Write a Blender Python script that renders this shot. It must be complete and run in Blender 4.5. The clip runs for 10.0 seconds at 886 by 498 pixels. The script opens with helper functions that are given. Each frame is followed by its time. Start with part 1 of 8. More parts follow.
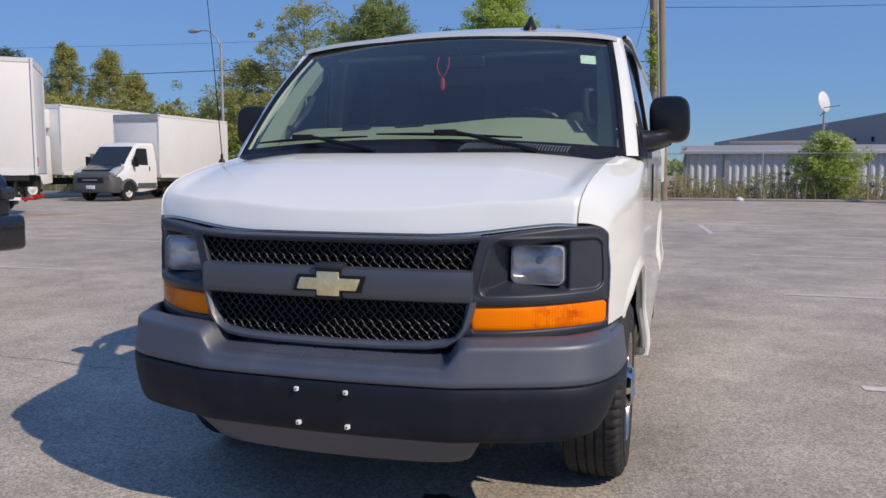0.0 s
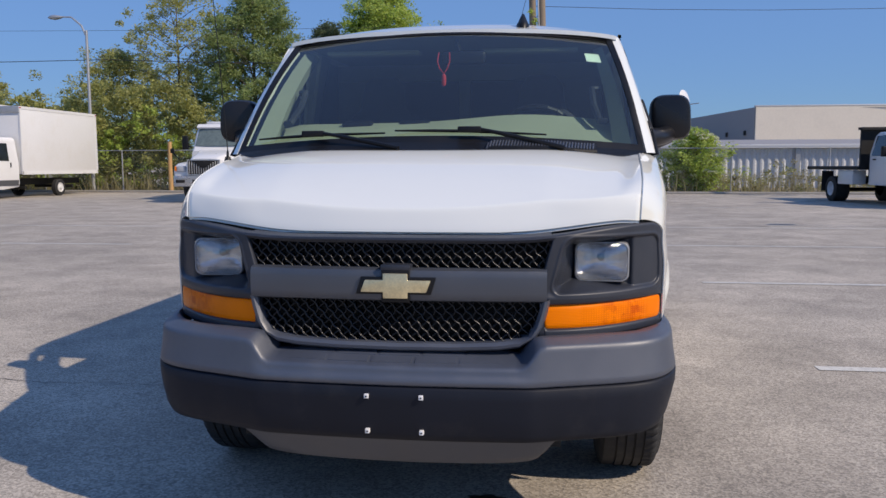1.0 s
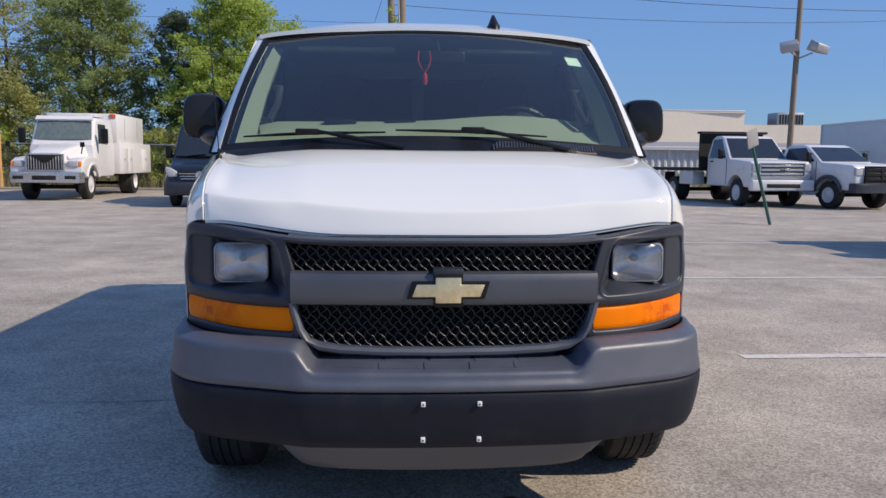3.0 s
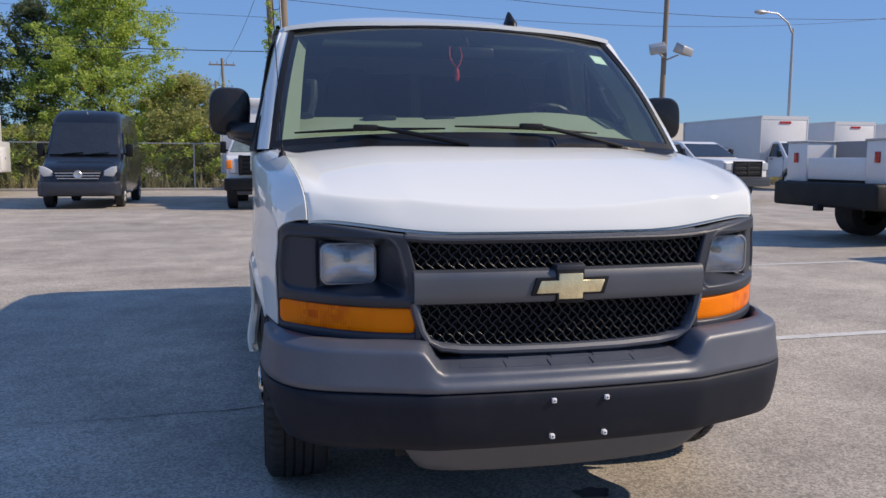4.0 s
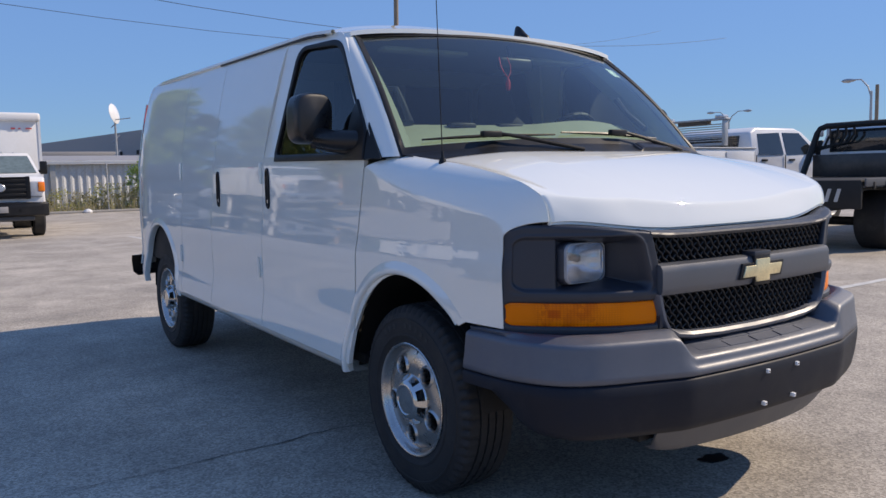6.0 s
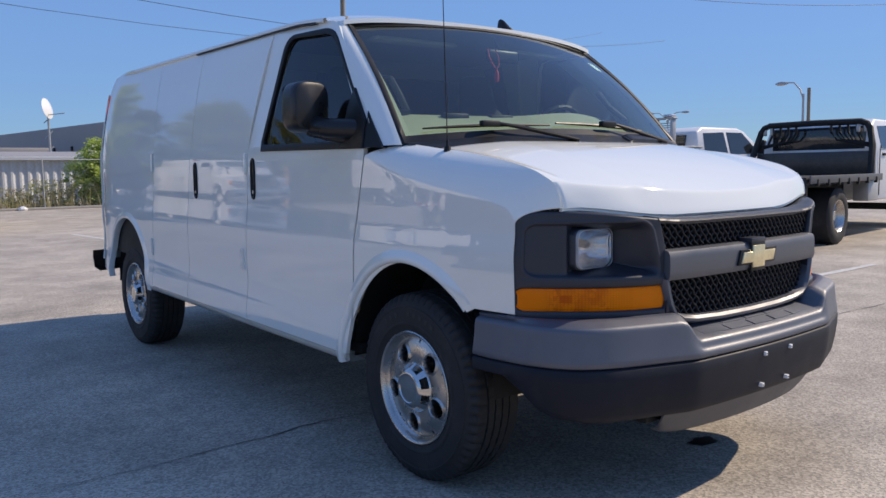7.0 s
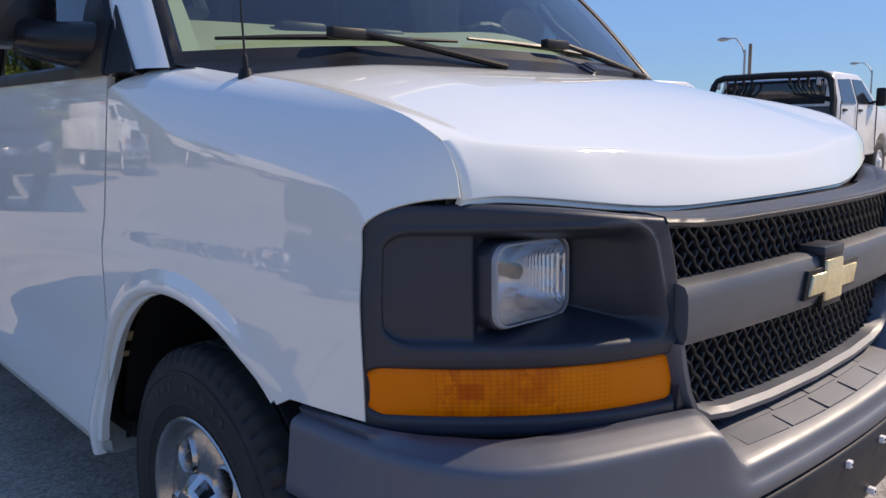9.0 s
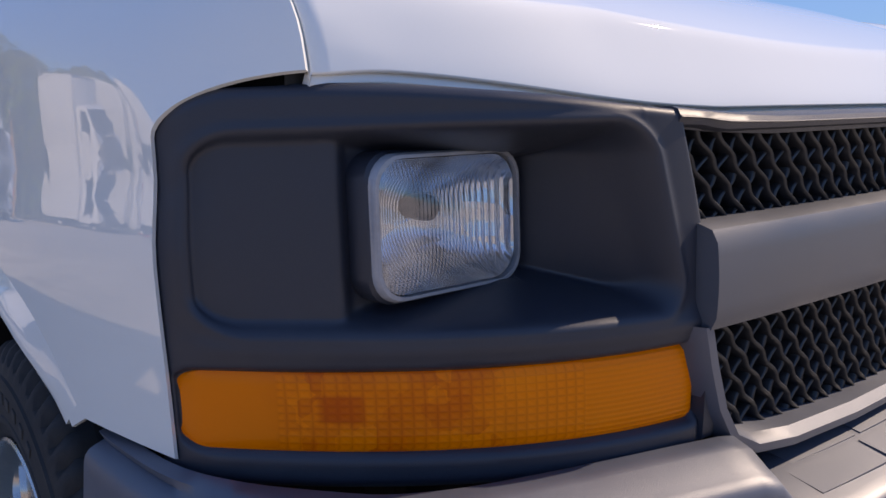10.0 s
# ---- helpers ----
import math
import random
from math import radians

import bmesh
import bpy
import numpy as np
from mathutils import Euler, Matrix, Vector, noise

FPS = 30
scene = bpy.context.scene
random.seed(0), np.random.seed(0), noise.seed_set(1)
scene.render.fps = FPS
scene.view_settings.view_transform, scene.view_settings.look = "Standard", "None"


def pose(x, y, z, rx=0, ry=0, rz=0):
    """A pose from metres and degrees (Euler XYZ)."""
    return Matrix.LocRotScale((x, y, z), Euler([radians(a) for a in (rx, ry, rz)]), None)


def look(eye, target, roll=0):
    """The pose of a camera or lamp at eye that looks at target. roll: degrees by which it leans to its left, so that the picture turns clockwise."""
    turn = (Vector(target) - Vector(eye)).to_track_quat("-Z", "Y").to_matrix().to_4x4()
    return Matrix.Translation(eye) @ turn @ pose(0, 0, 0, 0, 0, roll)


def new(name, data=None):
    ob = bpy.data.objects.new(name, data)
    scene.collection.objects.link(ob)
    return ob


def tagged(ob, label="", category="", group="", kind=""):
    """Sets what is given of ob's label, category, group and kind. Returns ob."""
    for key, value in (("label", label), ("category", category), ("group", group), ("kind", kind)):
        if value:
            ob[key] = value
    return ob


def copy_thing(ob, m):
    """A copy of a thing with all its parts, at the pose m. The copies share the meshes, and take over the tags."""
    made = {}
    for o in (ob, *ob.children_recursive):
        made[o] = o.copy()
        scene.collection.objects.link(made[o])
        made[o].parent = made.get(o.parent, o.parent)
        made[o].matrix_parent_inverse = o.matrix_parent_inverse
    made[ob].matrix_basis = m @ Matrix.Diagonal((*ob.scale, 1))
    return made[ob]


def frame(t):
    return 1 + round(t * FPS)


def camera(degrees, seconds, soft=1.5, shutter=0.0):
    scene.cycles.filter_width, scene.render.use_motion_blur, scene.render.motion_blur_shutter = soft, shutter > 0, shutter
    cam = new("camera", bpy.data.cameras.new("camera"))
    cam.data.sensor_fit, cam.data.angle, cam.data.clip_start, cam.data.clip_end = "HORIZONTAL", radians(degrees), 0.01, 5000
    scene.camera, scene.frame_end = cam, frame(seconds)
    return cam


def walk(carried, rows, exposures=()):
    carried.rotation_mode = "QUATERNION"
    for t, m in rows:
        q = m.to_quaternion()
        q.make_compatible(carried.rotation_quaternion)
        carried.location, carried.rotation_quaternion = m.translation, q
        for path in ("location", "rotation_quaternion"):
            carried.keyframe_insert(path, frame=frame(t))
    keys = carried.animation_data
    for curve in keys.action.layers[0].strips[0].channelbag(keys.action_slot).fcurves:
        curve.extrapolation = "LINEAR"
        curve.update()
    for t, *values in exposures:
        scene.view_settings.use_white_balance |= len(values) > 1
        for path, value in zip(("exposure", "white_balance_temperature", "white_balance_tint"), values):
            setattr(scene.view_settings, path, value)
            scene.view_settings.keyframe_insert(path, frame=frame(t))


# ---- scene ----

cam = camera(58.7, 10.0)
PATH = [
    (0, (1.128, -2.296, 1.27), (0.56, -0.388, 1.071), 0.1),
    (0.5, (0.745, -2.392, 1.291), (0.352, -0.443, 1.081), 0.2),
    (1, (0.488, -2.386, 1.281), (0.232, -0.414, 1.069), -0.1),
    (1.5, (0.283, -2.347, 1.298), (0.149, -0.363, 1.082), 0.4),
    (2, (0.146, -2.353, 1.292), (0.097, -0.364, 1.079), 0.5),
    (3.5, (-0.491, -2.359, 1.292), (-0.223, -0.39, 1.07), 0.4),
    (4, (-0.963, -2.218, 1.285), (-0.508, -0.283, 1.063), 0.2),
    (4.5, (-1.465, -2.109, 1.302), (-0.804, -0.234, 1.085), -0.0),
    (5, (-1.868, -1.916, 1.287), (-1.017, -0.119, 1.078), -0.6),
    (5.5, (-2.263, -1.723, 1.275), (-1.254, -0.008, 1.077), -1.1),
    (7, (-2.746, -1.453, 1.221), (-1.509, 0.107, 1.027), -1.0),
    (7.5, (-2.716, -1.417, 1.217), (-1.448, 0.116, 1.002), -0.9),
    (8, (-2.443, -1.137, 1.226), (-1.147, 0.367, 0.983), -0.7),
    (8.5, (-2.064, -0.774, 1.215), (-0.734, 0.695, 0.944), -0.7),
    (9, (-1.635, -0.505, 1.2), (-0.297, 0.949, 0.897), -0.8),
    (9.5, (-1.268, -0.325, 1.142), (0.033, 1.154, 0.794), -1.3),
    (10, (-1.166, -0.253, 1.044), (0.095, 1.268, 0.737), -1.9),
]
walk(cam, [(t, look(eye, target, roll)) for t, eye, target, roll in PATH], exposures=[(0.0, -0.1, 7150, 14), (2.0, 0.0, 7200, 14), (5.0, 0.1, 7450, 14), (7.5, 0.2, 7450, 14), (9.0, 0.28, 7700, 16), (10.0, 0.31, 7800, 21)])

# ---- light ----
SUN_WAY = Vector((1.14, -0.43, 1.0)).normalized()
world = bpy.data.worlds.new("world")
scene.world = world
world.use_nodes = True
wn = world.node_tree.nodes
sky = wn.new("ShaderNodeTexSky")
sky.sky_type = "NISHITA"
sky.sun_disc = False
sky.sun_elevation = math.asin(SUN_WAY.z)
sky.sun_rotation = math.atan2(SUN_WAY.x, SUN_WAY.y)
sky.altitude, sky.air_density, sky.dust_density, sky.ozone_density = 150, 0.5, 0.0, 5.0
tint = wn.new("ShaderNodeVectorMath")
tint.operation = "MULTIPLY"
tint.inputs[1].default_value = (0.85, 0.98, 1.03)
# a hazeless sky: its glow near the sun drawn in, evenly over the whole dome
level = wn.new("ShaderNodeRGBToBW")
power = wn.new("ShaderNodeMath")
power.operation = "POWER"
power.inputs[1].default_value = -0.75
even = wn.new("ShaderNodeVectorMath")
even.operation = "SCALE"
world.node_tree.links.new(sky.outputs[0], level.inputs[0])
world.node_tree.links.new(level.outputs[0], power.inputs[0])
world.node_tree.links.new(sky.outputs[0], even.inputs[0])
world.node_tree.links.new(power.outputs[0], even.inputs["Scale"])
world.node_tree.links.new(even.outputs[0], tint.inputs[0])
wn["Background"].inputs["Strength"].default_value = 0.277
world.node_tree.links.new(tint.outputs[0], wn["Background"].inputs["Color"])
sun = new("sun", bpy.data.lights.new("sun", "SUN"))
sun.data.energy, sun.data.angle, sun.data.color = 3.9, radians(0.55), (1.0, 0.92, 0.80)
sun.matrix_world = look(SUN_WAY * 60, (0, 0, 0))
scene.view_settings.exposure = 0.0

# ---- materials ----


def node(tree, kind, **values):
    n = tree.nodes.new(kind)
    for k, v in values.items():
        n.inputs[k.replace("_", " ")].default_value = v
    return n


def surface(name, base, rough=0.5, metal=0.0, var=0.12, scale=3.0, fine=90.0, bump=0.1, bump_dist=0.002,
            coat=0.0, spec=0.5, dirt=None, dirt_amount=0.0, dirt_scale=1.5, rough_var=0.08, island=0.0, obj=0.0, ior=1.5):
    """A surface with soft blotches, fine grain and relief, all at real size."""
    m = bpy.data.materials.new(name)
    m.use_nodes = True
    t = m.node_tree
    b = t.nodes["Principled BSDF"]
    pos = t.nodes.new("ShaderNodeTexCoord").outputs["Object"]
    big = node(t, "ShaderNodeTexNoise", Scale=scale, Detail=5.0, Roughness=0.6)
    small = node(t, "ShaderNodeTexNoise", Scale=fine, Detail=3.0, Roughness=0.6)
    for n in (big, small):
        t.links.new(pos, n.inputs["Vector"])
    mixed = t.nodes.new("ShaderNodeMix")
    mixed.data_type = "FLOAT"
    mixed.inputs["Factor"].default_value = 0.45
    t.links.new(big.outputs["Fac"], mixed.inputs["A"])
    t.links.new(small.outputs["Fac"], mixed.inputs["B"])
    level = mixed.outputs["Result"]
    if island or obj:
        if island:
            rnd = t.nodes.new("ShaderNodeNewGeometry").outputs["Random Per Island"]
        else:
            rnd = t.nodes.new("ShaderNodeObjectInfo").outputs["Random"]
        add = node(t, "ShaderNodeMath")
        add.operation = "MULTIPLY_ADD"
        add.inputs[1].default_value = island or obj
        t.links.new(rnd, add.inputs[0])
        t.links.new(level, add.inputs[2])
        level = add.outputs[0]
    ramp = t.nodes.new("ShaderNodeMapRange")
    ramp.inputs["From Min"].default_value, ramp.inputs["From Max"].default_value = 0.3, 0.7 + (island or obj)
    ramp.inputs["To Min"].default_value, ramp.inputs["To Max"].default_value = 1 - var, 1 + var
    t.links.new(level, ramp.inputs["Value"])
    col = t.nodes.new("ShaderNodeVectorMath")
    col.operation = "SCALE"
    col.inputs[0].default_value = base
    t.links.new(ramp.outputs["Result"], col.inputs["Scale"])
    colour = col.outputs["Vector"]
    if dirt:
        stain = node(t, "ShaderNodeTexNoise", Scale=dirt_scale, Detail=7.0, Roughness=0.7)
        t.links.new(pos, stain.inputs["Vector"])
        edge = t.nodes.new("ShaderNodeMapRange")
        edge.inputs["From Min"].default_value, edge.inputs["From Max"].default_value = 0.5, 0.72
        edge.inputs["To Max"].default_value = dirt_amount
        t.links.new(stain.outputs["Fac"], edge.inputs["Value"])
        mix = t.nodes.new("ShaderNodeMix")
        mix.data_type = "RGBA"
        t.links.new(edge.outputs["Result"], mix.inputs["Factor"])
        t.links.new(colour, mix.inputs["A"])
        mix.inputs["B"].default_value = (*dirt, 1)
        colour = mix.outputs["Result"]
    t.links.new(colour, b.inputs["Base Color"])
    rr = t.nodes.new("ShaderNodeMapRange")
    rr.inputs["From Min"].default_value, rr.inputs["From Max"].default_value = 0.3, 0.7
    rr.inputs["To Min"].default_value, rr.inputs["To Max"].default_value = max(rough - rough_var, 0.02), rough + rough_var
    t.links.new(big.outputs["Fac"], rr.inputs["Value"])
    t.links.new(rr.outputs["Result"], b.inputs["Roughness"])
    b.inputs["Metallic"].default_value = metal
    b.inputs["Specular IOR Level"].default_value = spec
    b.inputs["IOR"].default_value = ior
    b.inputs["Coat Weight"].default_value = coat
    b.inputs["Coat Roughness"].default_value = 0.025
    b.inputs["Coat IOR"].default_value = 2.05 if name == "white_paint" else 1.5
    if bump:
        bp = node(t, "ShaderNodeBump", Strength=bump, Distance=bump_dist)
        t.links.new(small.outputs["Fac"], bp.inputs["Height"])
        t.links.new(bp.outputs["Normal"], b.inputs["Normal"])
    return m


def glass(name, tint, gloss_rough=0.0, ior=1.5, dust=0.0):
    """A thin pane: tinted clear with a mirror gloss by Fresnel."""
    m = bpy.data.materials.new(name)
    m.use_nodes = True
    t = m.node_tree
    t.nodes.remove(t.nodes["Principled BSDF"])
    clear = node(t, "ShaderNodeBsdfTransparent", Color=(*tint, 1))
    gloss = node(t, "ShaderNodeBsdfGlossy", Roughness=gloss_rough, Color=(0.95, 0.97, 1, 1))
    fres = node(t, "ShaderNodeFresnel", IOR=ior)
    mix = t.nodes.new("ShaderNodeMixShader")
    t.links.new(fres.outputs[0], mix.inputs[0])
    t.links.new(clear.outputs[0], mix.inputs[1])
    t.links.new(gloss.outputs[0], mix.inputs[2])
    last = mix
    if dust:
        film = node(t, "ShaderNodeBsdfDiffuse", Color=(0.75, 0.76, 0.76, 1))
        last = t.nodes.new("ShaderNodeMixShader")
        last.inputs[0].default_value = dust
        t.links.new(mix.outputs[0], last.inputs[1])
        t.links.new(film.outputs[0], last.inputs[2])
    t.links.new(last.outputs[0], t.nodes["Material Output"].inputs["Surface"])
    return m


paint = surface("white_paint", (0.80, 0.81, 0.765), rough=0.5, spec=0.0, var=0.015, scale=1.2, fine=600, bump=0.0, coat=1.0, dirt=(0.62, 0.60, 0.56), dirt_amount=0.08, rough_var=0.03)
truck_white = surface("truck_white", (0.72, 0.72, 0.72), rough=0.35, var=0.04, scale=0.8, fine=20, bump=0.02, coat=0.3, dirt=(0.5, 0.47, 0.42), dirt_amount=0.18)
truck_box = surface("box_white", (0.68, 0.68, 0.68), rough=0.5, var=0.04, scale=0.6, fine=15, bump=0.03, dirt=(0.55, 0.5, 0.42), dirt_amount=0.2)
plastic = surface("black_plastic", (0.008, 0.008, 0.0095), spec=0.3, rough=0.43, var=0.2, scale=6, fine=900, bump=0.25, bump_dist=0.0006, dirt=(0.05, 0.048, 0.046), dirt_amount=0.08, dirt_scale=4)
plastic_gray = surface("gray_plastic", (0.0235, 0.028, 0.041), spec=0.55, rough=0.46, var=0.15, scale=5, fine=900, bump=0.3, bump_dist=0.0007, dirt=(0.07, 0.07, 0.072), dirt_amount=0.2, dirt_scale=4)
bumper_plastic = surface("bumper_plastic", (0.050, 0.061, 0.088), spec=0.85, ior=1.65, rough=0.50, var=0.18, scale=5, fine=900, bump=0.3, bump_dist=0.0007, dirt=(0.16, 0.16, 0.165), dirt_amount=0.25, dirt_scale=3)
bar_plastic = surface("grille_bar_plastic", (0.040, 0.047, 0.063), spec=0.9, ior=1.6, rough=0.50, var=0.15, scale=5, fine=900, bump=0.3, bump_dist=0.0007, dirt=(0.09, 0.09, 0.09), dirt_amount=0.2, dirt_scale=4)
grille_plastic = surface("grille_plastic", (0.011, 0.011, 0.013), spec=0.6, rough=0.36, var=0.2, scale=6, fine=600, bump=0.05)
# bumper face: the shade on its downward tilt is put into a darker base
plastic_shaded = surface("bumper_face_shaded", (0.010, 0.0125, 0.021), spec=0.25, rough=0.55, var=0.2, scale=5, fine=900, bump=0.3, bump_dist=0.0007, dirt=(0.09, 0.085, 0.08), dirt_amount=0.18, dirt_scale=3)
rubber = surface("tyre_rubber", (0.018, 0.018, 0.019), rough=0.75, var=0.25, scale=12, fine=200, bump=0.3, bump_dist=0.001, dirt=(0.07, 0.065, 0.06), dirt_amount=0.35, dirt_scale=7)
chrome = surface("chrome", (0.58, 0.575, 0.57), rough=0.12, metal=1.0, var=0.06, scale=10, fine=150, bump=0.02, dirt=(0.3, 0.28, 0.25), dirt_amount=0.2, dirt_scale=8)
steel = surface("bright_steel", (0.52, 0.50, 0.48), rough=0.28, metal=1.0, var=0.1, scale=12, fine=200, bump=0.04, dirt=(0.25, 0.22, 0.19), dirt_amount=0.3, dirt_scale=7)
galv = surface("galvanised_steel", (0.42, 0.43, 0.44), rough=0.5, metal=0.6, var=0.15, scale=6, fine=60, bump=0.05)
black_paint = surface("black_paint", (0.006, 0.0065, 0.009), rough=0.3, var=0.2, scale=2, fine=50, bump=0.02, coat=0.5, dirt=(0.08, 0.075, 0.07), dirt_amount=0.15)
frame_black = surface("chassis_black", (0.009, 0.009, 0.009), rough=0.7, var=0.3, scale=4, fine=60, bump=0.1)
beige = surface("beige_trim", (0.40, 0.425, 0.33), rough=0.6, var=0.06, scale=4, fine=400, bump=0.15, bump_dist=0.0008)
cloth = surface("dark_cloth", (0.024, 0.026, 0.032), rough=0.9, var=0.15, scale=5, fine=500, bump=0.3, bump_dist=0.001)
headliner = surface("headliner_cloth", (0.27, 0.30, 0.25), rough=0.9, var=0.08, scale=4, fine=400, bump=0.2)
gold = surface("gold_emblem", (0.78, 0.66, 0.40), rough=0.38, metal=0.7, var=0.25, scale=18, fine=160, bump=0.08)
amber = surface("amber_lens", (0.95, 0.22, 0.003), rough=0.12, var=0.08, scale=20, fine=120, bump=0.0, coat=0.6)
red_lens = surface("red_lens", (0.45, 0.01, 0.01), rough=0.15, var=0.1, coat=0.6, bump=0.0)
red_cord = surface("red_cord", (0.55, 0.03, 0.04), rough=0.7, var=0.15, fine=300)
sticker_white = surface("pale_sticker", (0.72, 0.82, 0.74), rough=0.5, var=0.05)
bolt_white = surface("white_clip", (0.8, 0.8, 0.8), rough=0.4, var=0.05)
windscreen = glass("windscreen_glass", (0.52, 0.71, 0.69), ior=1.85, dust=0.012)
dark_glass = glass("dark_side_glass", (0.33, 0.38, 0.39))
mark_rubber = surface("worn_rubber", (0.028, 0.028, 0.029), rough=0.7, var=0.2, scale=20)
# far windscreens: pale reflections are painted into the base colour
reflection_glass = surface("far_glass_pale_reflection", (0.13, 0.165, 0.155), rough=0.06, var=0.3, scale=2.5, fine=10, bump=0.0, spec=0.8)
far_glass = surface("far_glass", (0.02, 0.025, 0.03), rough=0.06, var=0.2, scale=2, fine=10, bump=0.0, spec=0.8)
lamp_glass = glass("lamp_glass", (0.93, 0.95, 0.97))
mirror_shell = surface("mirror_shell_plastic", (0.011, 0.011, 0.013), spec=0.45, rough=0.31, var=0.2, scale=6, fine=700, bump=0.08, bump_dist=0.0005, dirt=(0.05, 0.048, 0.046), dirt_amount=0.08, dirt_scale=4)
mirror_face = surface("mirror_face", (0.9, 0.9, 0.9), rough=0.02, metal=1.0, var=0.0, bump=0.0, rough_var=0.0)
wood_pole = surface("weathered_wood", (0.24, 0.19, 0.14), rough=0.85, var=0.25, scale=2, fine=50, bump=0.4, bump_dist=0.01)
cream = surface("cream_wall", (0.86, 0.77, 0.64), rough=0.8, var=0.06, scale=0.3, fine=5, bump=0.05, dirt=(0.45, 0.40, 0.34), dirt_amount=0.2, dirt_scale=0.3)
gray_wall = surface("gray_metal_wall", (0.30, 0.29, 0.29), rough=0.7, var=0.08, scale=0.4, fine=6, bump=0.05)
pale_metal = surface("pale_corrugated", (0.58, 0.60, 0.62), rough=0.5, var=0.12, scale=0.8, fine=8, bump=0.05, dirt=(0.35, 0.3, 0.25), dirt_amount=0.3, dirt_scale=0.8)
wire_dark = surface("dark_wire", (0.03, 0.03, 0.035), rough=0.6, var=0.1)
green_post = surface("green_post_paint", (0.02, 0.10, 0.08), rough=0.5, var=0.15)
orange_mark = surface("orange_marker", (0.75, 0.12, 0.02), rough=0.4, var=0.1)
bark = surface("bark", (0.13, 0.10, 0.075), rough=0.9, var=0.3, scale=5, fine=40, bump=0.6, bump_dist=0.02)


def leaf(name, base, var):
    m = surface(name, base, rough=0.55, var=var, scale=0.35, fine=2.0, bump=0.0, island=0.6, spec=0.35)
    t = m.node_tree
    b = t.nodes["Principled BSDF"]
    thin = t.nodes.new("ShaderNodeBsdfTranslucent")
    t.links.new(b.inputs["Base Color"].links[0].from_socket, thin.inputs["Color"])
    mix = t.nodes.new("ShaderNodeMixShader")
    mix.inputs[0].default_value = 0.55
    t.links.new(b.outputs[0], mix.inputs[1])
    t.links.new(thin.outputs[0], mix.inputs[2])
    t.links.new(mix.outputs[0], t.nodes["Material Output"].inputs["Surface"])
    return m


leaf_dark = leaf("leaf_dark", (0.30, 0.37, 0.14), 0.45)
leaf_bright = leaf("leaf_bright", (0.44, 0.54, 0.13), 0.4)
leaf_olive = leaf("leaf_olive", (0.42, 0.42, 0.15), 0.45)
leaf_shade = leaf("leaf_shade", (0.15, 0.19, 0.10), 0.45)
leaf_yellow = leaf("leaf_yellow", (0.62, 0.53, 0.11), 0.45)
weed_dry = leaf("weed_dry", (0.38, 0.34, 0.19), 0.45)

# ---- building blocks ----


def part(name, bm, material, parent=None, label="", smooth=True, angle=40):
    """Links a bmesh as one mesh object under a thing or a part."""
    me = bpy.data.meshes.new(name)
    bmesh.ops.recalc_face_normals(bm, faces=bm.faces)
    for f in bm.faces:
        f.smooth = smooth
    if smooth and angle < 180:
        lim = radians(angle)
        for e in bm.edges:
            if len(e.link_faces) == 2 and e.calc_face_angle(0) > lim:
                e.smooth = False
    bm.to_mesh(me)
    bm.free()
    for m in material if isinstance(material, (list, tuple)) else [material]:
        me.materials.append(m)
    ob = new(name, me)
    ob.parent = parent
    if label:
        tagged(ob, label)
    return ob


def thing(name, label, category, at=None, group="", kind=""):
    ob = new(name)
    if at is not None:
        ob.matrix_basis = at
    return tagged(ob, label, category, group, kind)


def lerp(a, b, t):
    return a + (b - a) * t


def sstep(a, b, v):
    t = min(max((v - a) / (b - a), 0), 1)
    return t * t * (3 - 2 * t)


def curve_at(keys, v):
    """A smooth value from (place, value) keys."""
    if v <= keys[0][0]:
        return keys[0][1]
    for (a, p), (b, q) in zip(keys, keys[1:]):
        if v <= b:
            return lerp(p, q, (v - a) / (b - a))
    return keys[-1][1]


def grid(bm, rows, close_u=False, close_v=False):
    """Faces over rows of points. Returns the vertices."""
    vs = [[bm.verts.new(p) for p in r] for r in rows]
    n, k = len(vs), len(vs[0])
    for i in range(n if close_v else n - 1):
        for j in range(k if close_u else k - 1):
            a, b, c, d = vs[i][j], vs[i][(j + 1) % k], vs[(i + 1) % n][(j + 1) % k], vs[(i + 1) % n][j]
            try:
                bm.faces.new((a, b, c, d))
            except ValueError:
                pass
    return vs


def solid_sheet(rows, thick):
    """A sheet over rows of points, with its back set off along y or by a vector, closed at the rim."""
    bm = bmesh.new()
    off = Vector(thick)
    front = grid(bm, rows)
    back = grid(bm, [[Vector(p) + off for p in r] for r in rows])
    n, k = len(front), len(front[0])
    ring = [(0, j) for j in range(k)] + [(i, k - 1) for i in range(1, n)] + [(n - 1, j) for j in range(k - 2, -1, -1)] + [(i, 0) for i in range(n - 2, 0, -1)]
    for (a, b), (c, d) in zip(ring, ring[1:] + ring[:1]):
        bm.faces.new((front[a][b], front[c][d], back[c][d], back[a][b]))
    return bm


def box(bm, x0, y0, z0, x1, y1, z1, bevel=0.0, seg=2):
    vs = [bm.verts.new((x, y, z)) for x in (x0, x1) for y in (y0, y1) for z in (z0, z1)]
    fs = [bm.faces.new([vs[i] for i in q]) for q in ((0, 1, 3, 2), (4, 6, 7, 5), (0, 4, 5, 1), (2, 3, 7, 6), (0, 2, 6, 4), (1, 5, 7, 3))]
    if bevel:
        es = list({e for f in fs for e in f.edges})
        bmesh.ops.bevel(bm, geom=es, offset=bevel, segments=seg, affect="EDGES", profile=0.5)
    return bm


